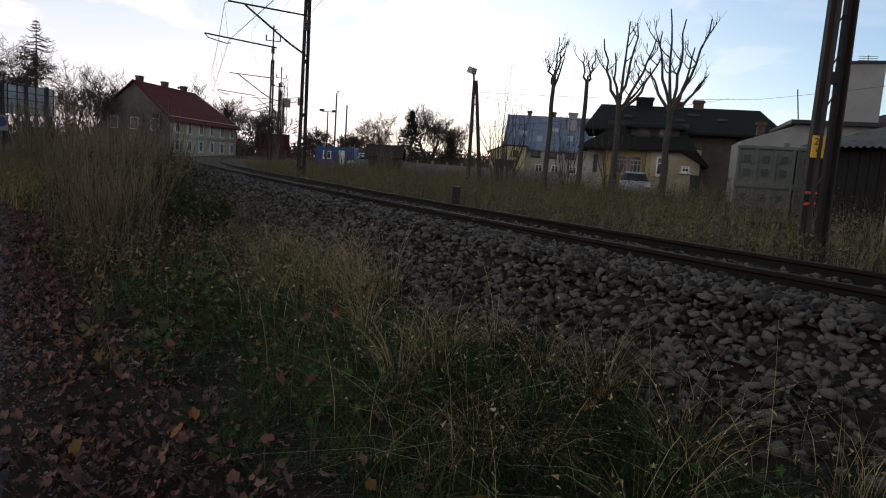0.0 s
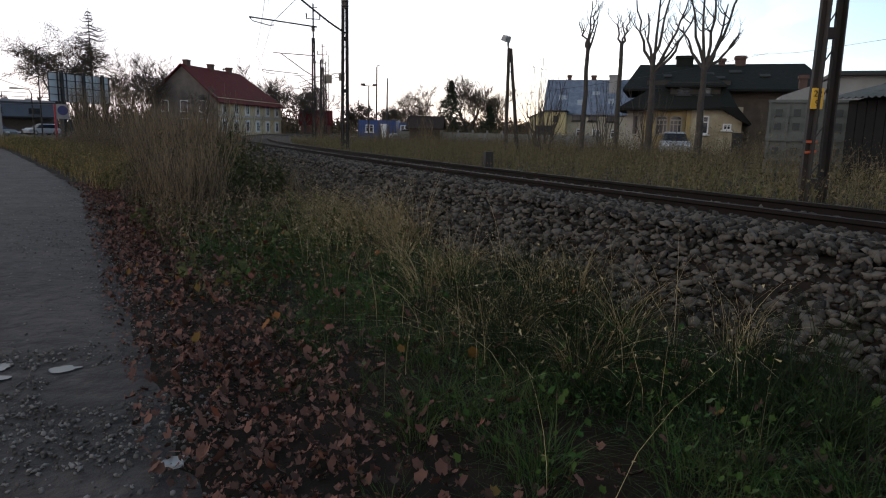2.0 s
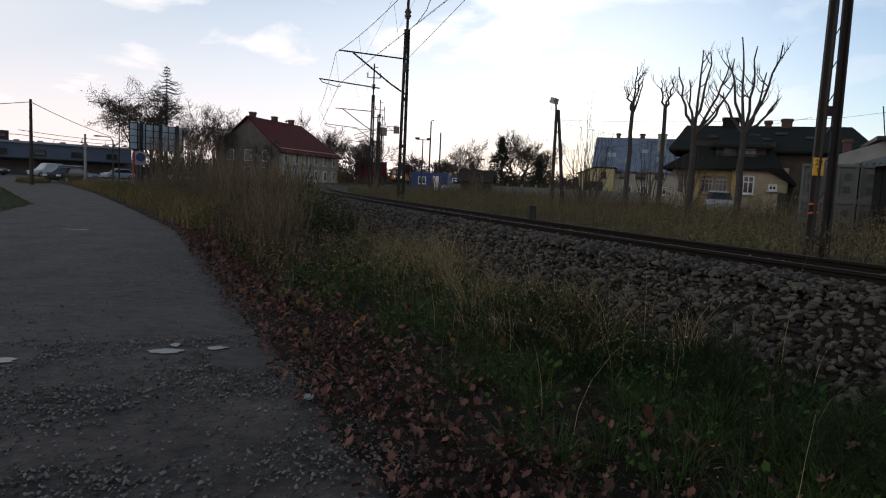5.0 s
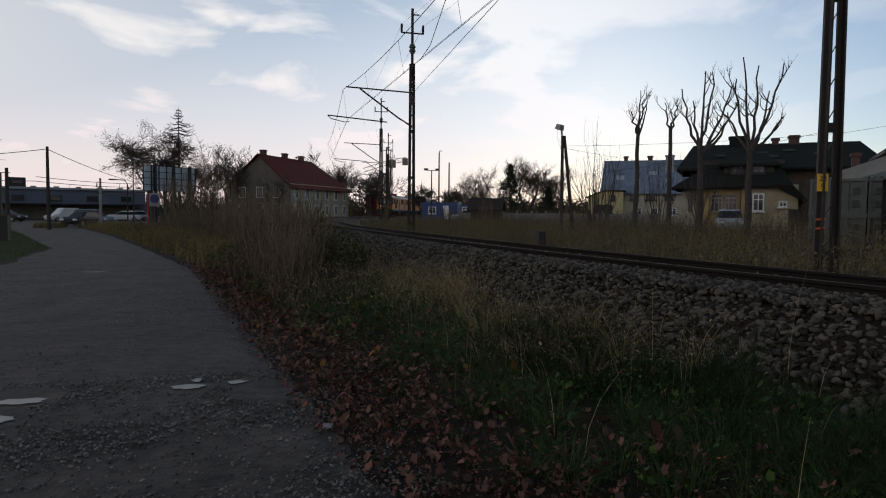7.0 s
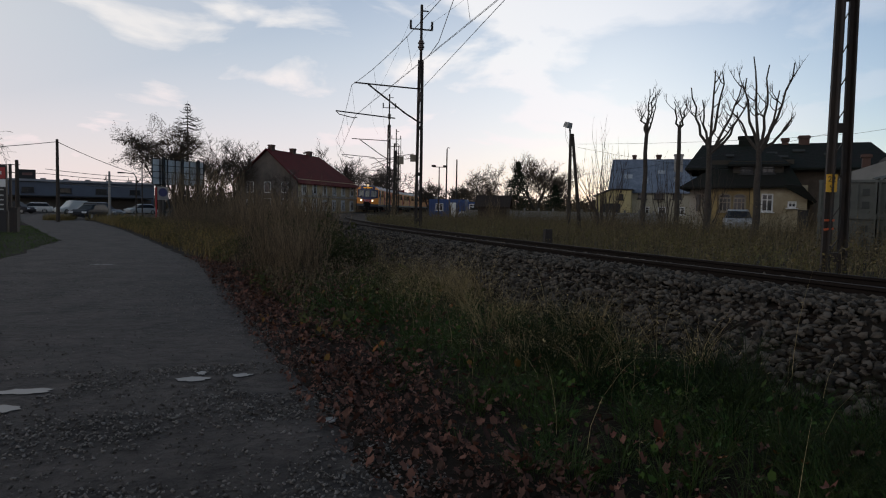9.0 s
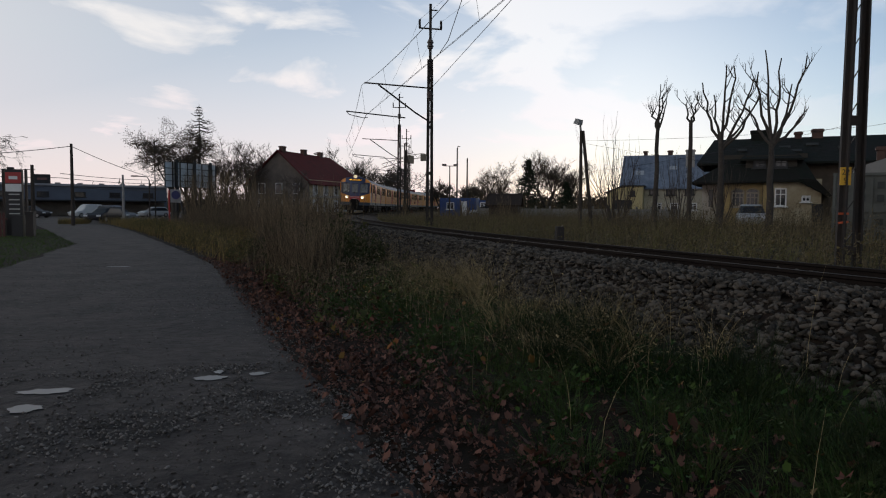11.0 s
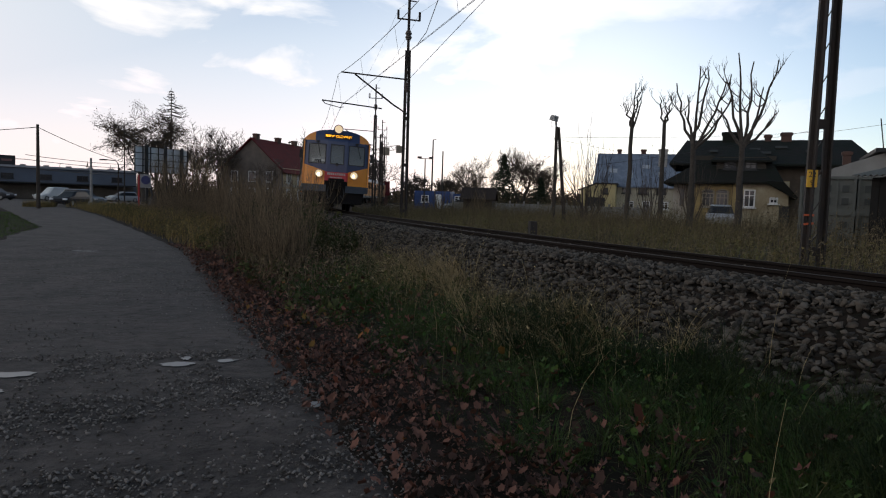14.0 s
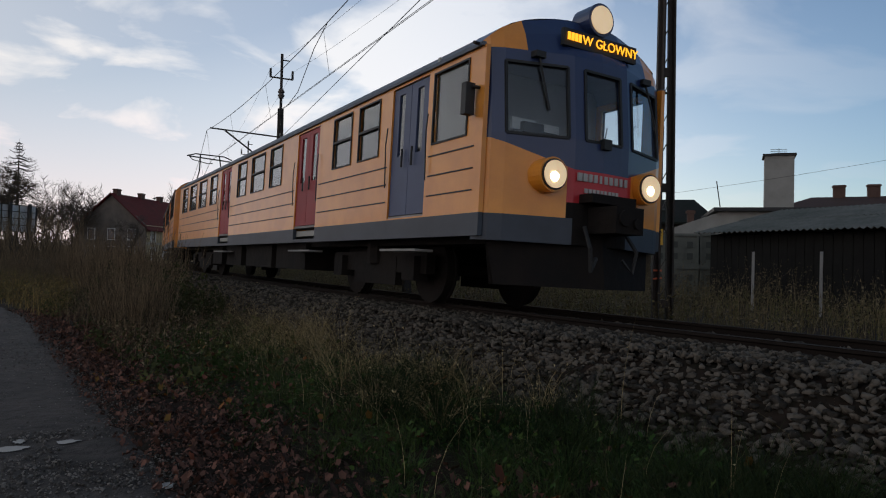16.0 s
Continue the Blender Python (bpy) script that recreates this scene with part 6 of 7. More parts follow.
conifer("spruce", "dark green spruce among bare trees", (24.5, 64.2, 0.4), 6.6, 2.5, 21, 30)
conifer("spruce", "small dark spruce at the houses' edge", (26.9, 59.8, 0.4), 4.0, 1.6, 22, 18)
conifer("spruce", "small dark spruce behind the station roof", (5.0, 128.0, 0.2), 12.2, 2.6, 23, 18)


def shrub(loc, height, stems, seed, m=None, label="bare multi-stemmed shrub with long upright shoots", r0=0.032, fork=0.22, thin=0.006):
    rnd = random.Random(seed)
    top = thing("shrub", label, "shrub", pose(*loc), group="bare shrubs")
    t, w = Acc(), Acc()
    for k in range(stems):
        a = rnd.random() * 2 * math.pi
        d = Vector((math.cos(a) * rnd.uniform(0.1, 0.55), math.sin(a) * rnd.uniform(0.1, 0.55), 1))
        grow(t, w, Vector((math.cos(a) * 0.15, math.sin(a) * 0.15, -0.1)), d, height * rnd.uniform(0.45, 0.62), r0, 2, rnd, fork, 0.5, 3, 0.62, thin=thin)
    if t.v:
        part("stem_clump", t, m or M_TWIG, top)
    part("crown", w, m or M_TWIG, top)


shrub((17.4, 31.0, 0.5), 5.4, 14, 1)
shrub((16.2, 29.5, 0.5), 4.0, 10, 2)
shrub((20.6, 30.0, 0.5), 4.4, 10, 3)
shrub((22.5, 29.0, 0.5), 4.0, 9, 4)
for i, (x, y, h) in enumerate([(-6.0, 52, 4.6), (-8.3, 56, 4.2), (-4.0, 48, 3.8), (-2.0, 44, 3.0), (-6.8, 60, 5.0), (-3.4, 62, 4.4), (-0.8, 52.0, 3.0), (-9.2, 62.0, 4.8), (-7.2, 54.0, 4.0), (-5.0, 57.0, 4.6)]):
    shrub((x, y, 0.05), h, 22, 20 + i, M_WEED, "brown leafless thicket shrub beside the lane")
for i, (x, y, h) in enumerate([(13.0, 48, 2.2), (17.0, 50, 2.2), (20.0, 56, 2.6), (10.5, 62, 2.4), (22.0, 60.0, 2.4)]):
    shrub((x, y, 0.5), h, 16, 40 + i, M_WEED, "brown leafless thicket shrub beyond the track")

bush_rnd = random.Random(5)
for i in range(34):
    by = bush_rnd.uniform(8.5, 30)
    bx = float(road_right(by)) + bush_rnd.uniform(0.7, 1.0) + (2.2 if by > 15 else 0.0) + bush_rnd.random() ** 1.4 * (float(track_x(by)) - 3.4 - float(road_right(by)) - (2.9 if by > 15 else 0.7))
    shrub((bx, by, float(ground_z(bx, by))), bush_rnd.uniform(1.2, 1.9) if by > 12 else bush_rnd.uniform(0.9, 1.3), 30, 200 + i, M_WEED, "clump of tall dead goldenrod stems on the bank", 0.007, 0.16, 0.0035)


# ---- grass, weeds, litter and stones ----
def scatter(n, x0, x1, y0, y1, keep):
    x, y = rng.uniform(x0, x1, n), rng.uniform(y0, y1, n)
    k = keep(x, y)
    return x[k], y[k]


def clump(x, y, scale, seed):
    """A smooth random field between 0 and 1, to gather plants in patches."""
    r = np.random.default_rng(seed)
    v = np.zeros_like(x)
    for k in range(6):
        a, p, f = r.uniform(0, 6.28), r.uniform(0, 6.28), scale * r.uniform(0.6, 1.8)
        v += np.sin((x * np.cos(a) + y * np.sin(a)) * f + p)
    return np.clip(v / 6 + 0.5, 0, 1)


def blades(name, label, x, y, h, w, lean, material, segs=3, leaves=0, leaf=0.04, wind=(0.3, -0.2), sink=0.03, ang=None):
    """Bent blades or stems at x, y; with small leaves or seed heads along the upper part where asked."""
    n = len(x)
    z = ground_z(x, y) - sink
    a = rng.uniform(0, 2 * np.pi, n) if ang is None else ang
    dx, dy = np.cos(a) * lean + wind[0] * lean, np.sin(a) * lean + wind[1] * lean
    fa = rng.uniform(0, np.pi, n)
    px, py = np.cos(fa) * w / 2, np.sin(fa) * w / 2
    rows = []
    for i in range(segs + 1):
        f = i / segs
        cx, cy, cz = x + dx * h * f * f, y + dy * h * f * f, z + h * f * (1 - 0.35 * np.clip(lean, 0, 1.2) * f)
        k = 1 - 0.85 * f
        rows.append(np.stack([cx - px * k, cy - py * k, cz], 1))
        rows.append(np.stack([cx + px * k, cy + py * k, cz], 1))
    m = 2 * (segs + 1)
    verts = np.stack(rows, 1).reshape(-1, 3)
    base = np.arange(n)[:, None] * m
    tri = []
    for i in range(segs):
        o = 2 * i
        tri += [base + np.array([[o, o + 1, o + 3]]), base + np.array([[o, o + 3, o + 2]])]
    faces = np.concatenate(tri, 0)
    if leaves:
        t = rng.uniform(0.3, 1.0, (n, leaves))
        c = np.stack([(x + 0)[:, None] + (dx * h)[:, None] * t * t, y[:, None] + (dy * h)[:, None] * t * t, z[:, None] + h[:, None] * t * (1 - 0.35 * np.clip(lean, 0, 1.2)[:, None] * t)], -1).reshape(-1, 3)
        u = rng.normal(0, 1, c.shape) * leaf
        v = rng.normal(0, 1, c.shape) * leaf * 0.6
        lv = np.stack([c, c + u, c + u * 0.6 + v], 1).reshape(-1, 3)
        lf = np.arange(len(lv)).reshape(-1, 3) + len(verts)
        verts, faces = np.concatenate([verts, lv]), np.concatenate([faces, lf])
    return tagged(new(name, fast_mesh(name, verts, faces, [material])), label, "vegetation", kind="stuff")


def on_bank(x, y, lo=0.25, hi=-2.55):
    return (x > road_right(y) + lo) & (track_u(x, y) < hi)


def tufts(n, x0, x1, y0, y1, keep, per, radius):
    """Blade roots gathered in tufts: places, outward angles and a size for each blade's tuft."""
    cx, cy = scatter(n, x0, x1, y0, y1, keep)
    m = len(cx)
    ang = rng.uniform(0, 2 * np.pi, (m, per))
    rad = radius * np.sqrt(rng.random((m, per)))
    size = np.repeat(rng.uniform(0.55, 1.25, m), per)
    return (cx[:, None] + rad * np.cos(ang)).ravel(), (cy[:, None] + rad * np.sin(ang)).ravel(), (ang + rng.normal(0, 0.5, ang.shape)).ravel(), size


# short green grass on the bank
x, y = scatter(190000, -3, 4.5, -9, 14, lambda x, y: on_bank(x, y, 0.6) & (rng.random(len(x)) < np.interp(y, (-9, -3), (0.1, 1.0)) * np.interp(x - road_right(y), (0.6, 1.5), (0.08, 1.0)) * (0.15 + 0.85 * clump(x, y, 2.2, 1) ** 1.4)))
n = len(x)
blades("grass", "short green autumn grass on the bank", x, y, rng.uniform(0.06, 0.22, n) * np.interp(track_u(x, y), (-6, -4, -3), (0.7, 1.0, 1.3)), rng.uniform(0.004, 0.008, n), rng.uniform(0.4, 1.5, n), M_GRASS, 2)
# arching green tufts
x, y, ang, size = tufts(7000, -2, 4.3, -7, 13, lambda x, y: on_bank(x, y, 0.55, -2.75) & (rng.random(len(x)) < np.interp(x - road_right(y), (0.55, 1.3), (0.2, 1.0)) * (0.25 + 0.75 * clump(x, y, 1.8, 21))), 46, 0.09)
n = len(x)
blades("grass_tufts", "arching tufts of green grass on the bank", x, y, rng.uniform(0.10, 0.30, n) * size, rng.uniform(0.004, 0.008, n), rng.uniform(0.35, 1.35, n), M_TUFT, 3, 0, 0.02, (0.0, 0.0), 0.02, ang)
# taller grass along the foot of the near ballast, shade put into its darker colour
x, y, ang, size = tufts(2200, 0.8, 4.4, -5, 3.2, lambda x, y: on_bank(x, y, 1.6, -2.6) & (track_u(x, y) > -4.6) & (rng.random(len(x)) < np.interp(y, (1.2, 3.2), (1.0, 0.25)) * (0.3 + 0.7 * clump(x, y, 1.5, 33))), 40, 0.10)
n = len(x)
blades("grass_tufts", "tall green grass at the foot of the ballast, darkened in colour for shade", x, y, rng.uniform(0.20, 0.46, n) * size, rng.uniform(0.005, 0.009, n), rng.uniform(0.2, 1.0, n), M_SHADETUFT, 3, 0, 0.02, (0.0, 0.0), 0.02, ang)
# long dry grass bent over near the ballast, in dense sheaves
x, y, ang, size = tufts(560, 0.8, 4.5, -1.5, 16, lambda x, y: on_bank(x, y, 1.2, -2.5) & (track_u(x, y) > -3.9) & (rng.random(len(x)) < (0.12 + 0.88 * clump(x, y, 1.3, 5) ** 1.5) * np.interp(y, (-1.5, 1.2, 2.0), (0.08, 0.2, 1.0))), 70, 0.10)
n = len(x)
blades("dry_grass", "long bleached dry grass bent over beside the ballast", x, y, rng.uniform(0.3, 0.85, n) * size, rng.uniform(0.003, 0.006, n), rng.uniform(0.35, 1.2, n), M_STRAW, 5, 2, 0.012, (-0.5, -0.7), 0.02, ang)
x, y = scatter(60000, 0.5, 4.5, -1, 16, lambda x, y: on_bank(x, y, 1.0, -2.4) & (track_u(x, y) > -3.8) & (rng.random(len(x)) < (0.06 + 0.5 * clump(x, y, 1.3, 5) ** 2.5) * np.interp(y, (0.3, 1.8), (0.15, 1.0))))
n = len(x)
blades("dry_grass", "thin bleached dry grass among green tufts", x, y, rng.uniform(0.12, 1.0, n) ** 1.5 * 0.7 + 0.1, rng.uniform(0.003, 0.005, n), rng.uniform(0.3, 1.5, n), M_STRAW, 4, 0, 0.02, (-0.7, -0.5))
# thin tall straw stems
x, y = scatter(320, -1.0, 4.3, -3, 16, lambda x, y: on_bank(x, y, 0.8, -2.3) & (track_u(x, y) > -5.2))
n = len(x)
blades("straw_stems", "thin upright straw stems with seed heads", x, y, rng.uniform(0.4, 0.85, n), rng.uniform(0.003, 0.005, n), rng.uniform(0.05, 0.5, n), M_STRAW, 4, 4, 0.012)
# weeds between lane and track, taller with distance
x, y = scatter(98000, -12, 4.0, 4, 48, lambda x, y: on_bank(x, y, 0.5, -2.5) & (rng.random(len(x)) < np.interp(y, (4, 9), (0.3, 1.0)) * (0.35 + 0.65 * clump(x, y, 1.1, 8))))
n = len(x)
tall = np.interp(y, (4, 7, 10, 14, 26, 48), (0.3, 0.65, 1.4, 1.9, 2.1, 2.3)) * (0.6 + 0.6 * clump(x, y, 1.4, 44)) * rng.uniform(0.45, 1.1, n) * np.interp(track_u(x, y), (-8, -4.5, -2.6), (1.0, 0.9, 0.6)) * np.where(y > 14, np.interp(x - road_right(y), (0.5, 1.5, 3.0, 5.0), (0.22, 0.3, 0.6, 1.0)), 1.0)
blades("dead_weeds", "dense dead brown weeds between lane and railway", x, y, tall, rng.uniform(0.004, 0.010, n), rng.uniform(0.05, 0.7, n), M_WEED, 3, 6, 0.026)
x, y = scatter(26000, -12, 3.5, 4, 48, lambda x, y: on_bank(x, y, 0.3, -2.8) & (rng.random(len(x)) < clump(x, y, 0.9, 18) ** 1.5))
n = len(x)
blades("olive_weeds", "olive green weeds and nettles on the bank", x, y, np.interp(y, (4, 10, 48), (0.25, 0.55, 0.9)) * rng.uniform(0.5, 1.1, n), rng.uniform(0.006, 0.012, n), rng.uniform(0.1, 0.6, n), M_WEEDG, 3, 8, 0.045)
# dark leafy bushes of nettle standing among the dead stems
for bx, by, br, bh in ((-0.15, 11.5, 0.55, 1.35), (0.45, 9.8, 0.4, 0.95), (-0.75, 13.2, 0.7, 1.4), (0.2, 12.6, 0.3, 1.5)):
    m = int(420 * br)
    qa, qr = rng.uniform(0, 2 * np.pi, m), br * np.sqrt(rng.random(m))
    blades("nettle_bush", "dark green leafy bush among dead stems", bx + qr * np.cos(qa), by + qr * np.sin(qa), bh * rng.uniform(0.3, 1.1, m) * (1.1 - 0.6 * qr / br), rng.uniform(0.006, 0.010, m), rng.uniform(0.05, 0.4, m), M_WEEDD, 3, 22, 0.045, (0.0, 0.0), 0.03, qa)
# yellowed tall grass along the lane's far bend
x, y = scatter(34000, -17, -2, 15, 62, lambda x, y: (x > road_right(y) + 0.1) & (x < road_right(y) + 3.6))
n = len(x)
blades("yellow_grass", "yellowed grass along the lane's bend", x, y, rng.uniform(0.3, 0.95, n), rng.uniform(0.008, 0.018, n), rng.uniform(0.1, 0.7, n), mat("yellowed_grass", (0.26, 0.185, 0.070), 0.8, second=(0.105, 0.085, 0.038), size=0.5, island=True), 3, 3, 0.03)
# far woods along the horizon
az = rng.uniform(-0.75, 1.15, 5200)
far_d = rng.uniform(150, 260, 5200)
x, y = np.sin(az) * far_d, np.cos(az) * far_d
n = len(x)
blades("far_woods", "distant bare brown woods along the horizon", x, y, rng.uniform(2.5, 5.5, n) * (0.5 + clump(x, y, 0.05, 63)), rng.uniform(0.25, 0.5, n), rng.uniform(0.0, 0.15, n), M_AUTUMN, 2, 10, 0.55)
# green verge on the other side of the lane
x, y = scatter(34000, -20, -7.2, 13, 44, lambda x, y: (x < road_left(y) - 0.05) & (x > road_left(y) - 5))
n = len(x)
blades("verge_grass", "short green grass on the lane's verge", x, y, rng.uniform(0.06, 0.18, n), rng.uniform(0.012, 0.022, n), rng.uniform(0.3, 1.0, n), mat("verge_green", (0.085, 0.14, 0.03), 0.75, second=(0.065, 0.11, 0.025), size=0.5, island=True))
# weeds beyond the track
x, y = scatter(52000, 5, 34, -8, 60, lambda x, y: (track_u(x, y) > 2.5) & (track_u(x, y) < 26) & (rng.random(len(x)) < np.interp(track_u(x, y), (2.5, 8, 26), (1.0, 0.8, 0.4))) & ~((np.abs(x - 20) < 5) & (y < 12) & (x > 16)))
n = len(x)
blades("field_weeds", "dead brown and olive weeds beyond the track", x, y, rng.uniform(0.4, 1.1, n) * (0.35 + 1.25 * clump(x, y, 1.1, 71)) * np.interp(track_u(x, y), (2.5, 5, 14), (0.55, 0.9, 1.25)), rng.uniform(0.006, 0.014, n), rng.uniform(0.05, 0.5, n), mat("olive_brown_weeds", (0.190, 0.148, 0.085), 0.85, second=(0.055, 0.045, 0.026), size=0.5, island=True), 3, 6, 0.028)
x, y = scatter(46000, 5, 30, -8, 50, lambda x, y: (track_u(x, y) > 2.3) & (track_u(x, y) < 20) & (rng.random(len(x)) < clump(x, y, 0.6, 31)) & ~((np.abs(x - 20) < 5) & (y < 12) & (x > 16)))
n = len(x)
blades("field_grass", "olive and straw grass beyond the track", x, y, rng.uniform(0.3, 0.8, n), rng.uniform(0.006, 0.012, n), rng.uniform(0.1, 0.7, n), mat("olive_straw_grass", (0.110, 0.105, 0.038), 0.8, second=(0.16, 0.125, 0.055), size=0.5, island=True), 3, 3, 0.03)


def leaf_litter(name, label, x, y, size, material, lift=0.012):
    """Curled lobed leaves lying on the ground."""
    n = len(x)
    lobes = 11
    prof = np.array([0.45, 0.82, 0.74, 0.98, 0.82, 1.05, 0.84, 0.96, 0.72, 0.84, 0.45])
    ang = np.linspace(-2.6, 2.6, lobes)
    yaw = rng.uniform(0, 2 * np.pi, n)
    curl = rng.uniform(0.1, 1.7, n)
    tx, ty = rng.normal(0, 0.5, n), rng.normal(0, 0.5, n)
    z = np.where(x < road_right(y), 0.02, ground_z(x, y)) + lift + np.where(x > road_right(y) + 0.5, rng.uniform(0, 0.10, n), rng.uniform(0, 0.02, n))
    rr = prof[None, :] * size[:, None]
    lx, ly = rr * np.cos(ang[None, :] + yaw[:, None]), rr * np.sin(ang[None, :] + yaw[:, None])
    lz = curl[:, None] * rr * (prof[None, :] > 0.8) * 0.6 + tx[:, None] * lx + ty[:, None] * ly + np.abs(tx[:, None]) * size[:, None]
    ring = np.stack([x[:, None] + lx, y[:, None] + ly, z[:, None] + lz], -1)
    centre = np.stack([x, y, z + np.abs(tx) * size], -1)[:, None, :]
    verts = np.concatenate([centre, ring], 1).reshape(-1, 3)
    base = np.arange(n)[:, None] * (lobes + 1)
    faces = np.concatenate([base + np.array([[0, k, k + 1]]) for k in range(1, lobes)], 0)
    return tagged(new(name, fast_mesh(name, verts, faces, [material])), label, "leaves", kind="stuff")


edge = lambda x, y: np.exp(-((x - road_right(y) - 0.38) / 0.46) ** 2)
x, y = scatter(250000, -5.0, 4.0, -7.0, 18, lambda x, y: (x > road_right(y) - 0.25) & (track_u(x, y) < -3.0) & (rng.random(len(x)) < np.interp(y, (-7, -2, 12, 20), (0, 1, 1, 0.3)) * (0.07 + 1.2 * edge(x, y) * (0.35 + 0.65 * clump(x, y, 2.5, 55)))))
leaf_litter("fallen_leaves", "brown fallen leaves along the lane's edge", x, y, 0.007 + 0.027 * rng.random(len(x)) ** 2.2, M_LEAF)
x, y = scatter(1500, -3.0, 3.4, -6.0, 10, lambda x, y: (x > road_right(y) + 0.1) & (track_u(x, y) < -3.2) & (rng.random(len(x)) < 0.12 + 0.88 * np.exp(-((x - road_right(y) - 0.9) / 0.8) ** 2)))
leaf_litter("fallen_leaves", "large curled red-brown maple leaves on the grass", x, y, rng.uniform(0.018, 0.042, len(x)), M_LEAFR, 0.06)
x, y = scatter(240, -1.5, 3.2, -5, 9, lambda x, y: (x > road_right(y)) & (track_u(x, y) < -2.8))
leaf_litter("fallen_leaves", "orange and yellow fallen maple leaves in the grass", x, y, rng.uniform(0.018, 0.038, len(x)), M_LEAFO, 0.07)
x, y = scatter(20000, -0.5, 3.6, -4, 9, lambda x, y: on_bank(x, y, 0.7, -2.8) & (rng.random(len(x)) < clump(x, y, 2.6, 77) ** 2 * 1.2))
leaf_litter("herb_leaves", "low green herb leaves among the grass", x, y, 0.008 + 0.018 * rng.random(len(x)) ** 2, M_HERB, 0.08)


def unit_stone(seed):
    bm = bmesh.new()
    bmesh.ops.create_icosphere(bm, subdivisions=1, radius=1.0)
    r = random.Random(seed)
    sx, sy, sz = r.uniform(0.95, 1.35), r.uniform(0.75, 1.05), r.uniform(0.6, 0.85)
    cuts = [Vector((r.gauss(0, 1), r.gauss(0, 1), r.gauss(0, 1))).normalized() for _ in range(6)]
    for v in bm.verts:
        v.co *= r.uniform(0.85, 1.25)
        for c in cuts:
            d = v.co.dot(c) - 0.40
            if d > 0:
                v.co -= c * d
        v.co = Vector((v.co.x * sx, v.co.y * sy, v.co.z * sz))
    vs = np.array([v.co[:] for v in bm.verts])
    fs = np.array([[v.index for v in f.verts] for f in bm.faces])
    bm.free()
    return vs, fs


STONES = [unit_stone(i) for i in range(8)]


def stone_field(name, label, x, y, z, size, material, shapes=STONES):
    n = len(x)
    allv, allf, o = [], [], 0
    pick = rng.integers(0, len(shapes), n)
    for k, (vs, fs) in enumerate(shapes):
        idx = np.nonzero(pick == k)[0]
        m = len(idx)
        if not m:
            continue
        a, b = rng.uniform(0, 6.28, m), rng.normal(0, 0.6, m)
        ca, sa, cb, sb = np.cos(a), np.sin(a), np.cos(b), np.sin(b)
        v = vs[None] * size[idx][:, None, None]
        vx, vy, vz = v[..., 0], v[..., 1], v[..., 2]
        vy, vz = vy * cb[:, None] - vz * sb[:, None], vy * sb[:, None] + vz * cb[:, None]
        vx, vy = vx * ca[:, None] - vy * sa[:, None], vx * sa[:, None] + vy * ca[:, None]
        vv = np.stack([vx + x[idx][:, None], vy + y[idx][:, None], vz + z[idx][:, None]], -1)
        allv.append(vv.reshape(-1, 3))
        allf.append((fs[None] + (np.arange(m) * len(vs))[:, None, None] + o).reshape(-1, 3))
        o += m * len(vs)
    return tagged(new(name, fast_mesh(name, np.concatenate(allv), np.concatenate(allf), [material])), label, "stones", kind="stuff")


# ballast: shoulder and bed
def ballast_keep(x, y):
    u = track_u(x, y)
    return (u > -2.75) & (u < 1.9) & (np.abs(np.abs(u) - GAUGE / 2) > 0.09) & (rng.random(len(x)) < np.where(u < -0.8, 1.0, 0.25) * np.where(u < -2.5, 0.4, 1.0))


x, y = scatter(122000, 0.0, 8.5, -8, 16, lambda x, y: ballast_keep(x, y) & (rng.random(len(x)) < np.interp(y, (-8, -3), (0.1, 1.0))))
u = track_u(x, y)
z = ground_z(x, y) + np.where((u > -1.75) & (u < -0.84), 0.03, 0.0) + rng.uniform(-0.01, 0.025, len(x))
stone_field("ballast_stones", "grey crushed ballast stones on the track shoulder", x, y, z, 0.026 + 0.030 * rng.random(len(x)) ** 1.4, M_STONE)
x, y = scatter(34000, 0.0, 8.5, 16, 48, lambda x, y: ballast_keep(x, y) & (track_u(x, y) < -0.7))
z = ground_z(x, y) + np.where(track_u(x, y) > -1.75, 0.03, 0.0) + rng.uniform(-0.01, 0.025, len(x))
stone_field("ballast_stones", "grey crushed ballast stones on the track shoulder", x, y, z, rng.uniform(0.04, 0.07, len(x)), M_STONE)

# loose gravel on the lane: dense patches near, a berm along the edge, thinner beyond
M_LANESTONE = mat("lane_gravel_stone", (0.20, 0.178, 0.160), 0.85, second=(0.070, 0.060, 0.053), size=0.05, island=True)
WET = [(-1.72, 2.88, 0.24), (-1.30, 2.95, 0.16), (-3.05, 2.82, 0.36), (-3.1, 2.3, 0.26), (-1.0, 2.6, 0.35)]


def on_lane(x, y):
    dry = np.ones(len(x), bool)
    for px, py, pr in WET:
        dry &= np.hypot(x - px, y - py) > pr
    return dry & (x < road_right(y) + 0.3) & (x > road_left(y) + 0.2)


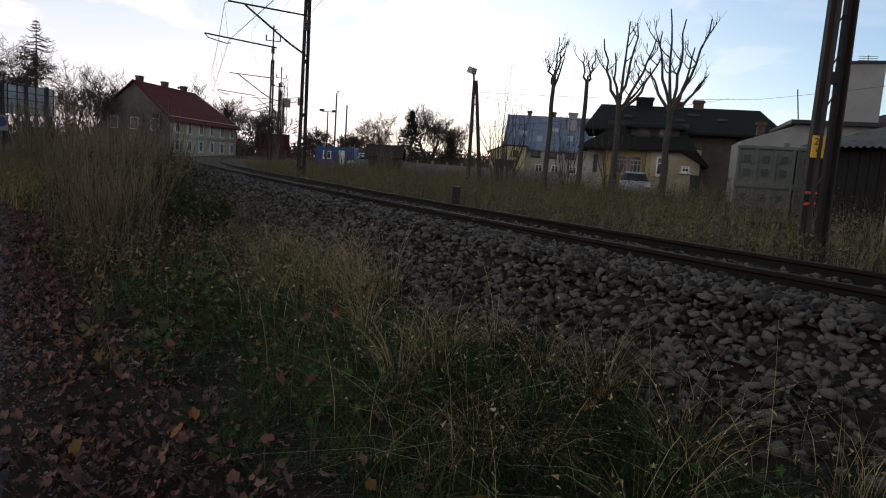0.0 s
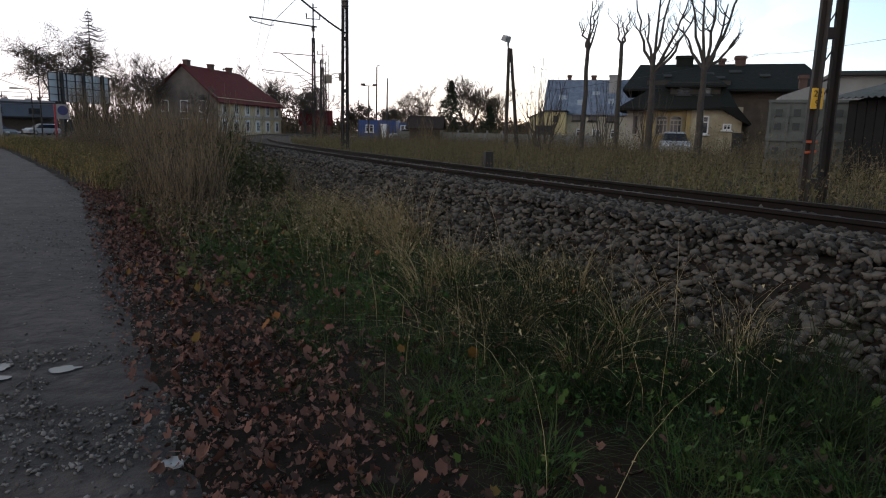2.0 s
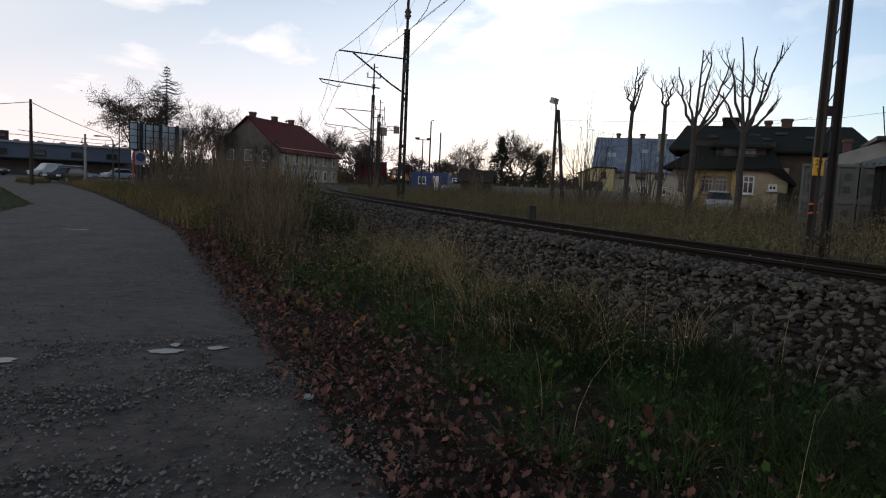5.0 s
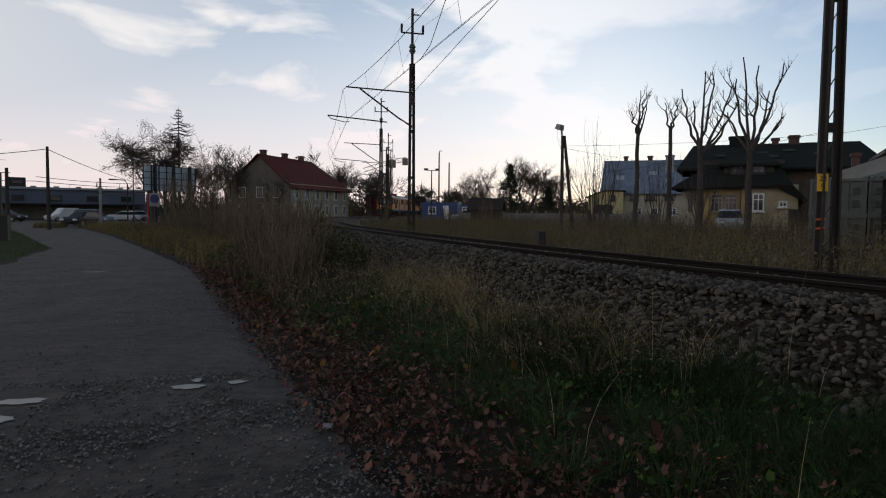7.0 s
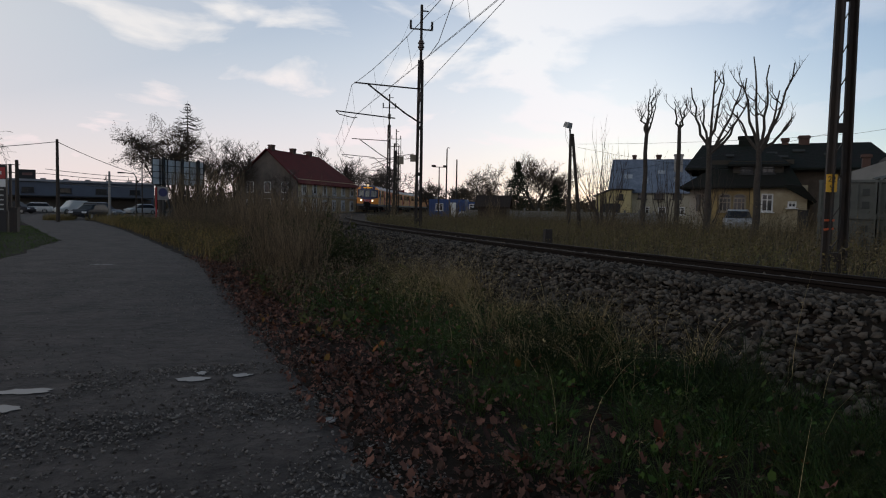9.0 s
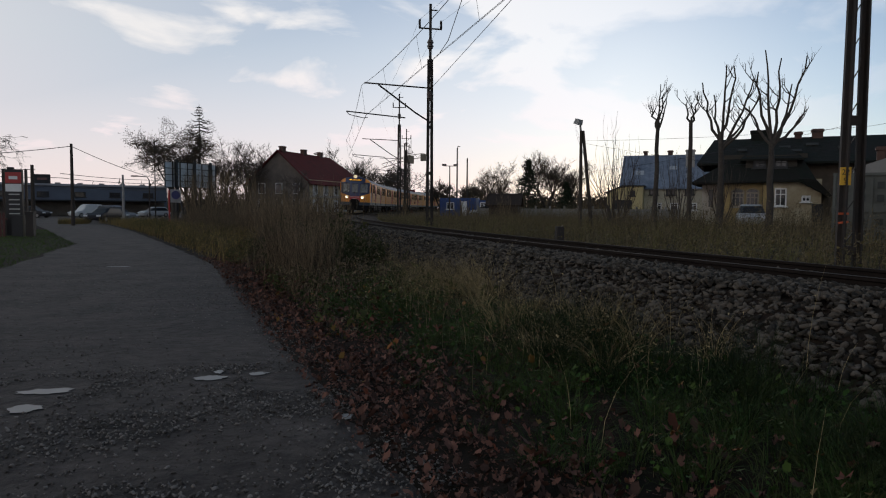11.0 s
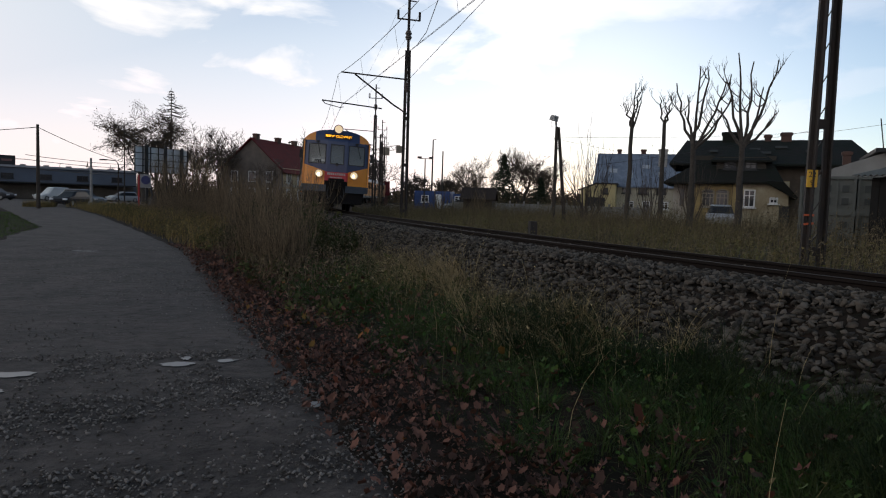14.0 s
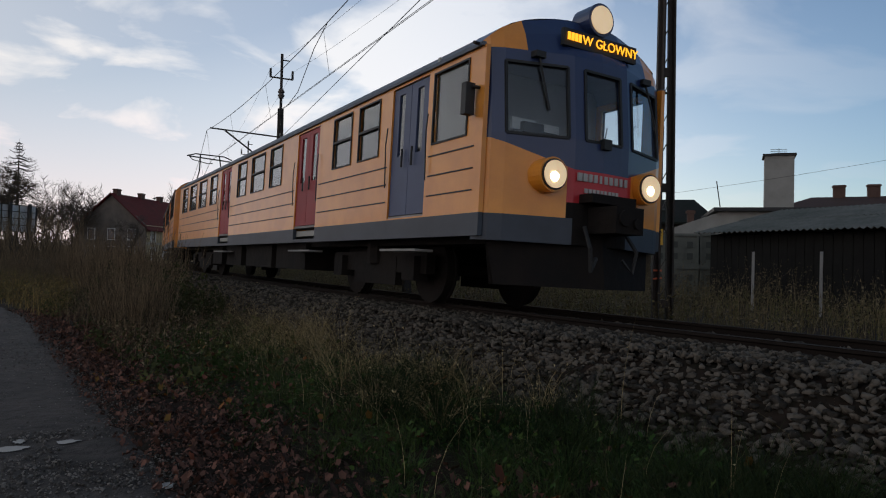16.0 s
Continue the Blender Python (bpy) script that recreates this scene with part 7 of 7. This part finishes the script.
x, y = scatter(68000, -6.8, 0.8, -6.0, 3.4, lambda x, y: on_lane(x, y) & (rng.random(len(x)) < np.interp(x, (-6.5, -3.5), (0.1, 1)) * np.interp(y, (-6, -1.2), (0.0, 1))) & (rng.random(len(x)) < 0.22 + 1.1 * np.clip(clump(x, y, 2.6, 91) - 0.38, 0, 1) * 2.2 * np.interp(y, (1.5, 3.4), (1.0, 0.5))))
stone_field("lane_gravel", "dense pale gravel patches on the lane", x, y, np.full(len(x), 0.022), 0.006 + 0.013 * rng.random(len(x)) ** 1.4, M_LANESTONE, STONES[:5])
x, y = scatter(46000, -7.2, 0.6, 3.4, 17, lambda x, y: on_lane(x, y) & (rng.random(len(x)) < 0.05 + 0.35 * clump(x, y, 1.6, 92) ** 2 * np.interp(y, (5, 14), (1, 0.5)) + 0.8 * np.exp(-((x - road_right(y) - 0.02) / 0.28) ** 2)))
stone_field("lane_gravel", "loose grey gravel along the lane", x, y, np.full(len(x), 0.018), rng.uniform(0.006, 0.016, len(x)), M_LANESTONE, STONES[:5])
# low yellow tuft on the lane's far fork
x, y = scatter(1600, -19.8, -17.4, 58.6, 61.4, lambda x, y: ((x + 18.6) / 1.2) ** 2 + ((y - 60.0) / 1.4) ** 2 < 1)
n = len(x)
blades("tuft_grass", "low olive and yellow tuft at the lane's fork", x, y, rng.uniform(0.3, 0.75, n), rng.uniform(0.012, 0.024, n), rng.uniform(0.1, 0.7, n), MATS["yellowed_grass"], 3, 3, 0.03)

# litter
a = Acc()
pts = [(0.10 * math.cos(t) * (0.7 + 0.3 * math.sin(3 * t)), 0.07 * math.sin(t), 0.012 * math.sin(5 * t) + 0.016) for t in [2 * math.pi * k / 16 for k in range(16)]]
a.add(pts + [(p[0], p[1], -0.02) for p in pts], [tuple(range(16))] + [(k, k + 16, (k + 1) % 16 + 16, (k + 1) % 16) for k in range(16)])
whole("paper_scrap", a, mat("dirty_paper", (0.36, 0.35, 0.34), 0.9, second=(0.40, 0.38, 0.36), size=0.05), "crumpled dirty white paper scrap on the lane", "litter").matrix_basis = pose(-0.62, 1.47, 0.024, 0, 0, 20) @ Matrix.Diagonal((0.75, 0.75, 0.35, 1))
a = Acc()
rnd = random.Random(3)
for k in range(5):
    a.box((rnd.gauss(0, 0.04), rnd.gauss(0, 0.04), 0.03 + 0.02 * k), (0.09, 0.06, 0.02), 0, Euler((rnd.gauss(0, 0.6), rnd.gauss(0, 0.6), rnd.random() * 3)).to_matrix())
whole("plastic_wrapper", a, mat("lilac_plastic", (0.42, 0.38, 0.55), 0.4, second=(0.6, 0.6, 0.62), size=0.05), "crumpled lilac plastic wrapper on the ballast foot", "litter").matrix_basis = pose(2.75, -0.15, 0.40)
a = Acc()
a.box((0, 0, 0.30), (0.22, 0.18, 0.6), 0, None, 0.9)
whole("marker_post", a, M_STEEL, "short dark marker post beyond the rails", "post").matrix_basis = pose(6.3, 13.6, 0.5)

# single stones on the ballast's near stretch
singles = []
for k, (vs, fs) in enumerate(STONES):
    singles.append(fast_mesh("stone", vs, fs, [M_STONE1]))
x, y = scatter(640, 1.6, 4.4, 0.2, 4.2, lambda x, y: (track_u(x, y) > -2.5) & (track_u(x, y) < -1.6))
heap = thing("ballast_heap", "loose grey stones lying on the ballast shoulder", "stones")
for px, py in list(zip(x, y))[:290]:
    ob = new("stone", random.choice(singles))
    ob.parent = heap
    q = random.uniform(0.030, 0.056)
    ob.matrix_basis = Matrix.Translation((px, py, float(ground_z(px, py)) + 0.035)) @ Euler((random.gauss(0, 0.5), random.gauss(0, 0.5), random.uniform(0, 6))).to_matrix().to_4x4() @ Matrix.Diagonal((q, q, q, 1))


motions()
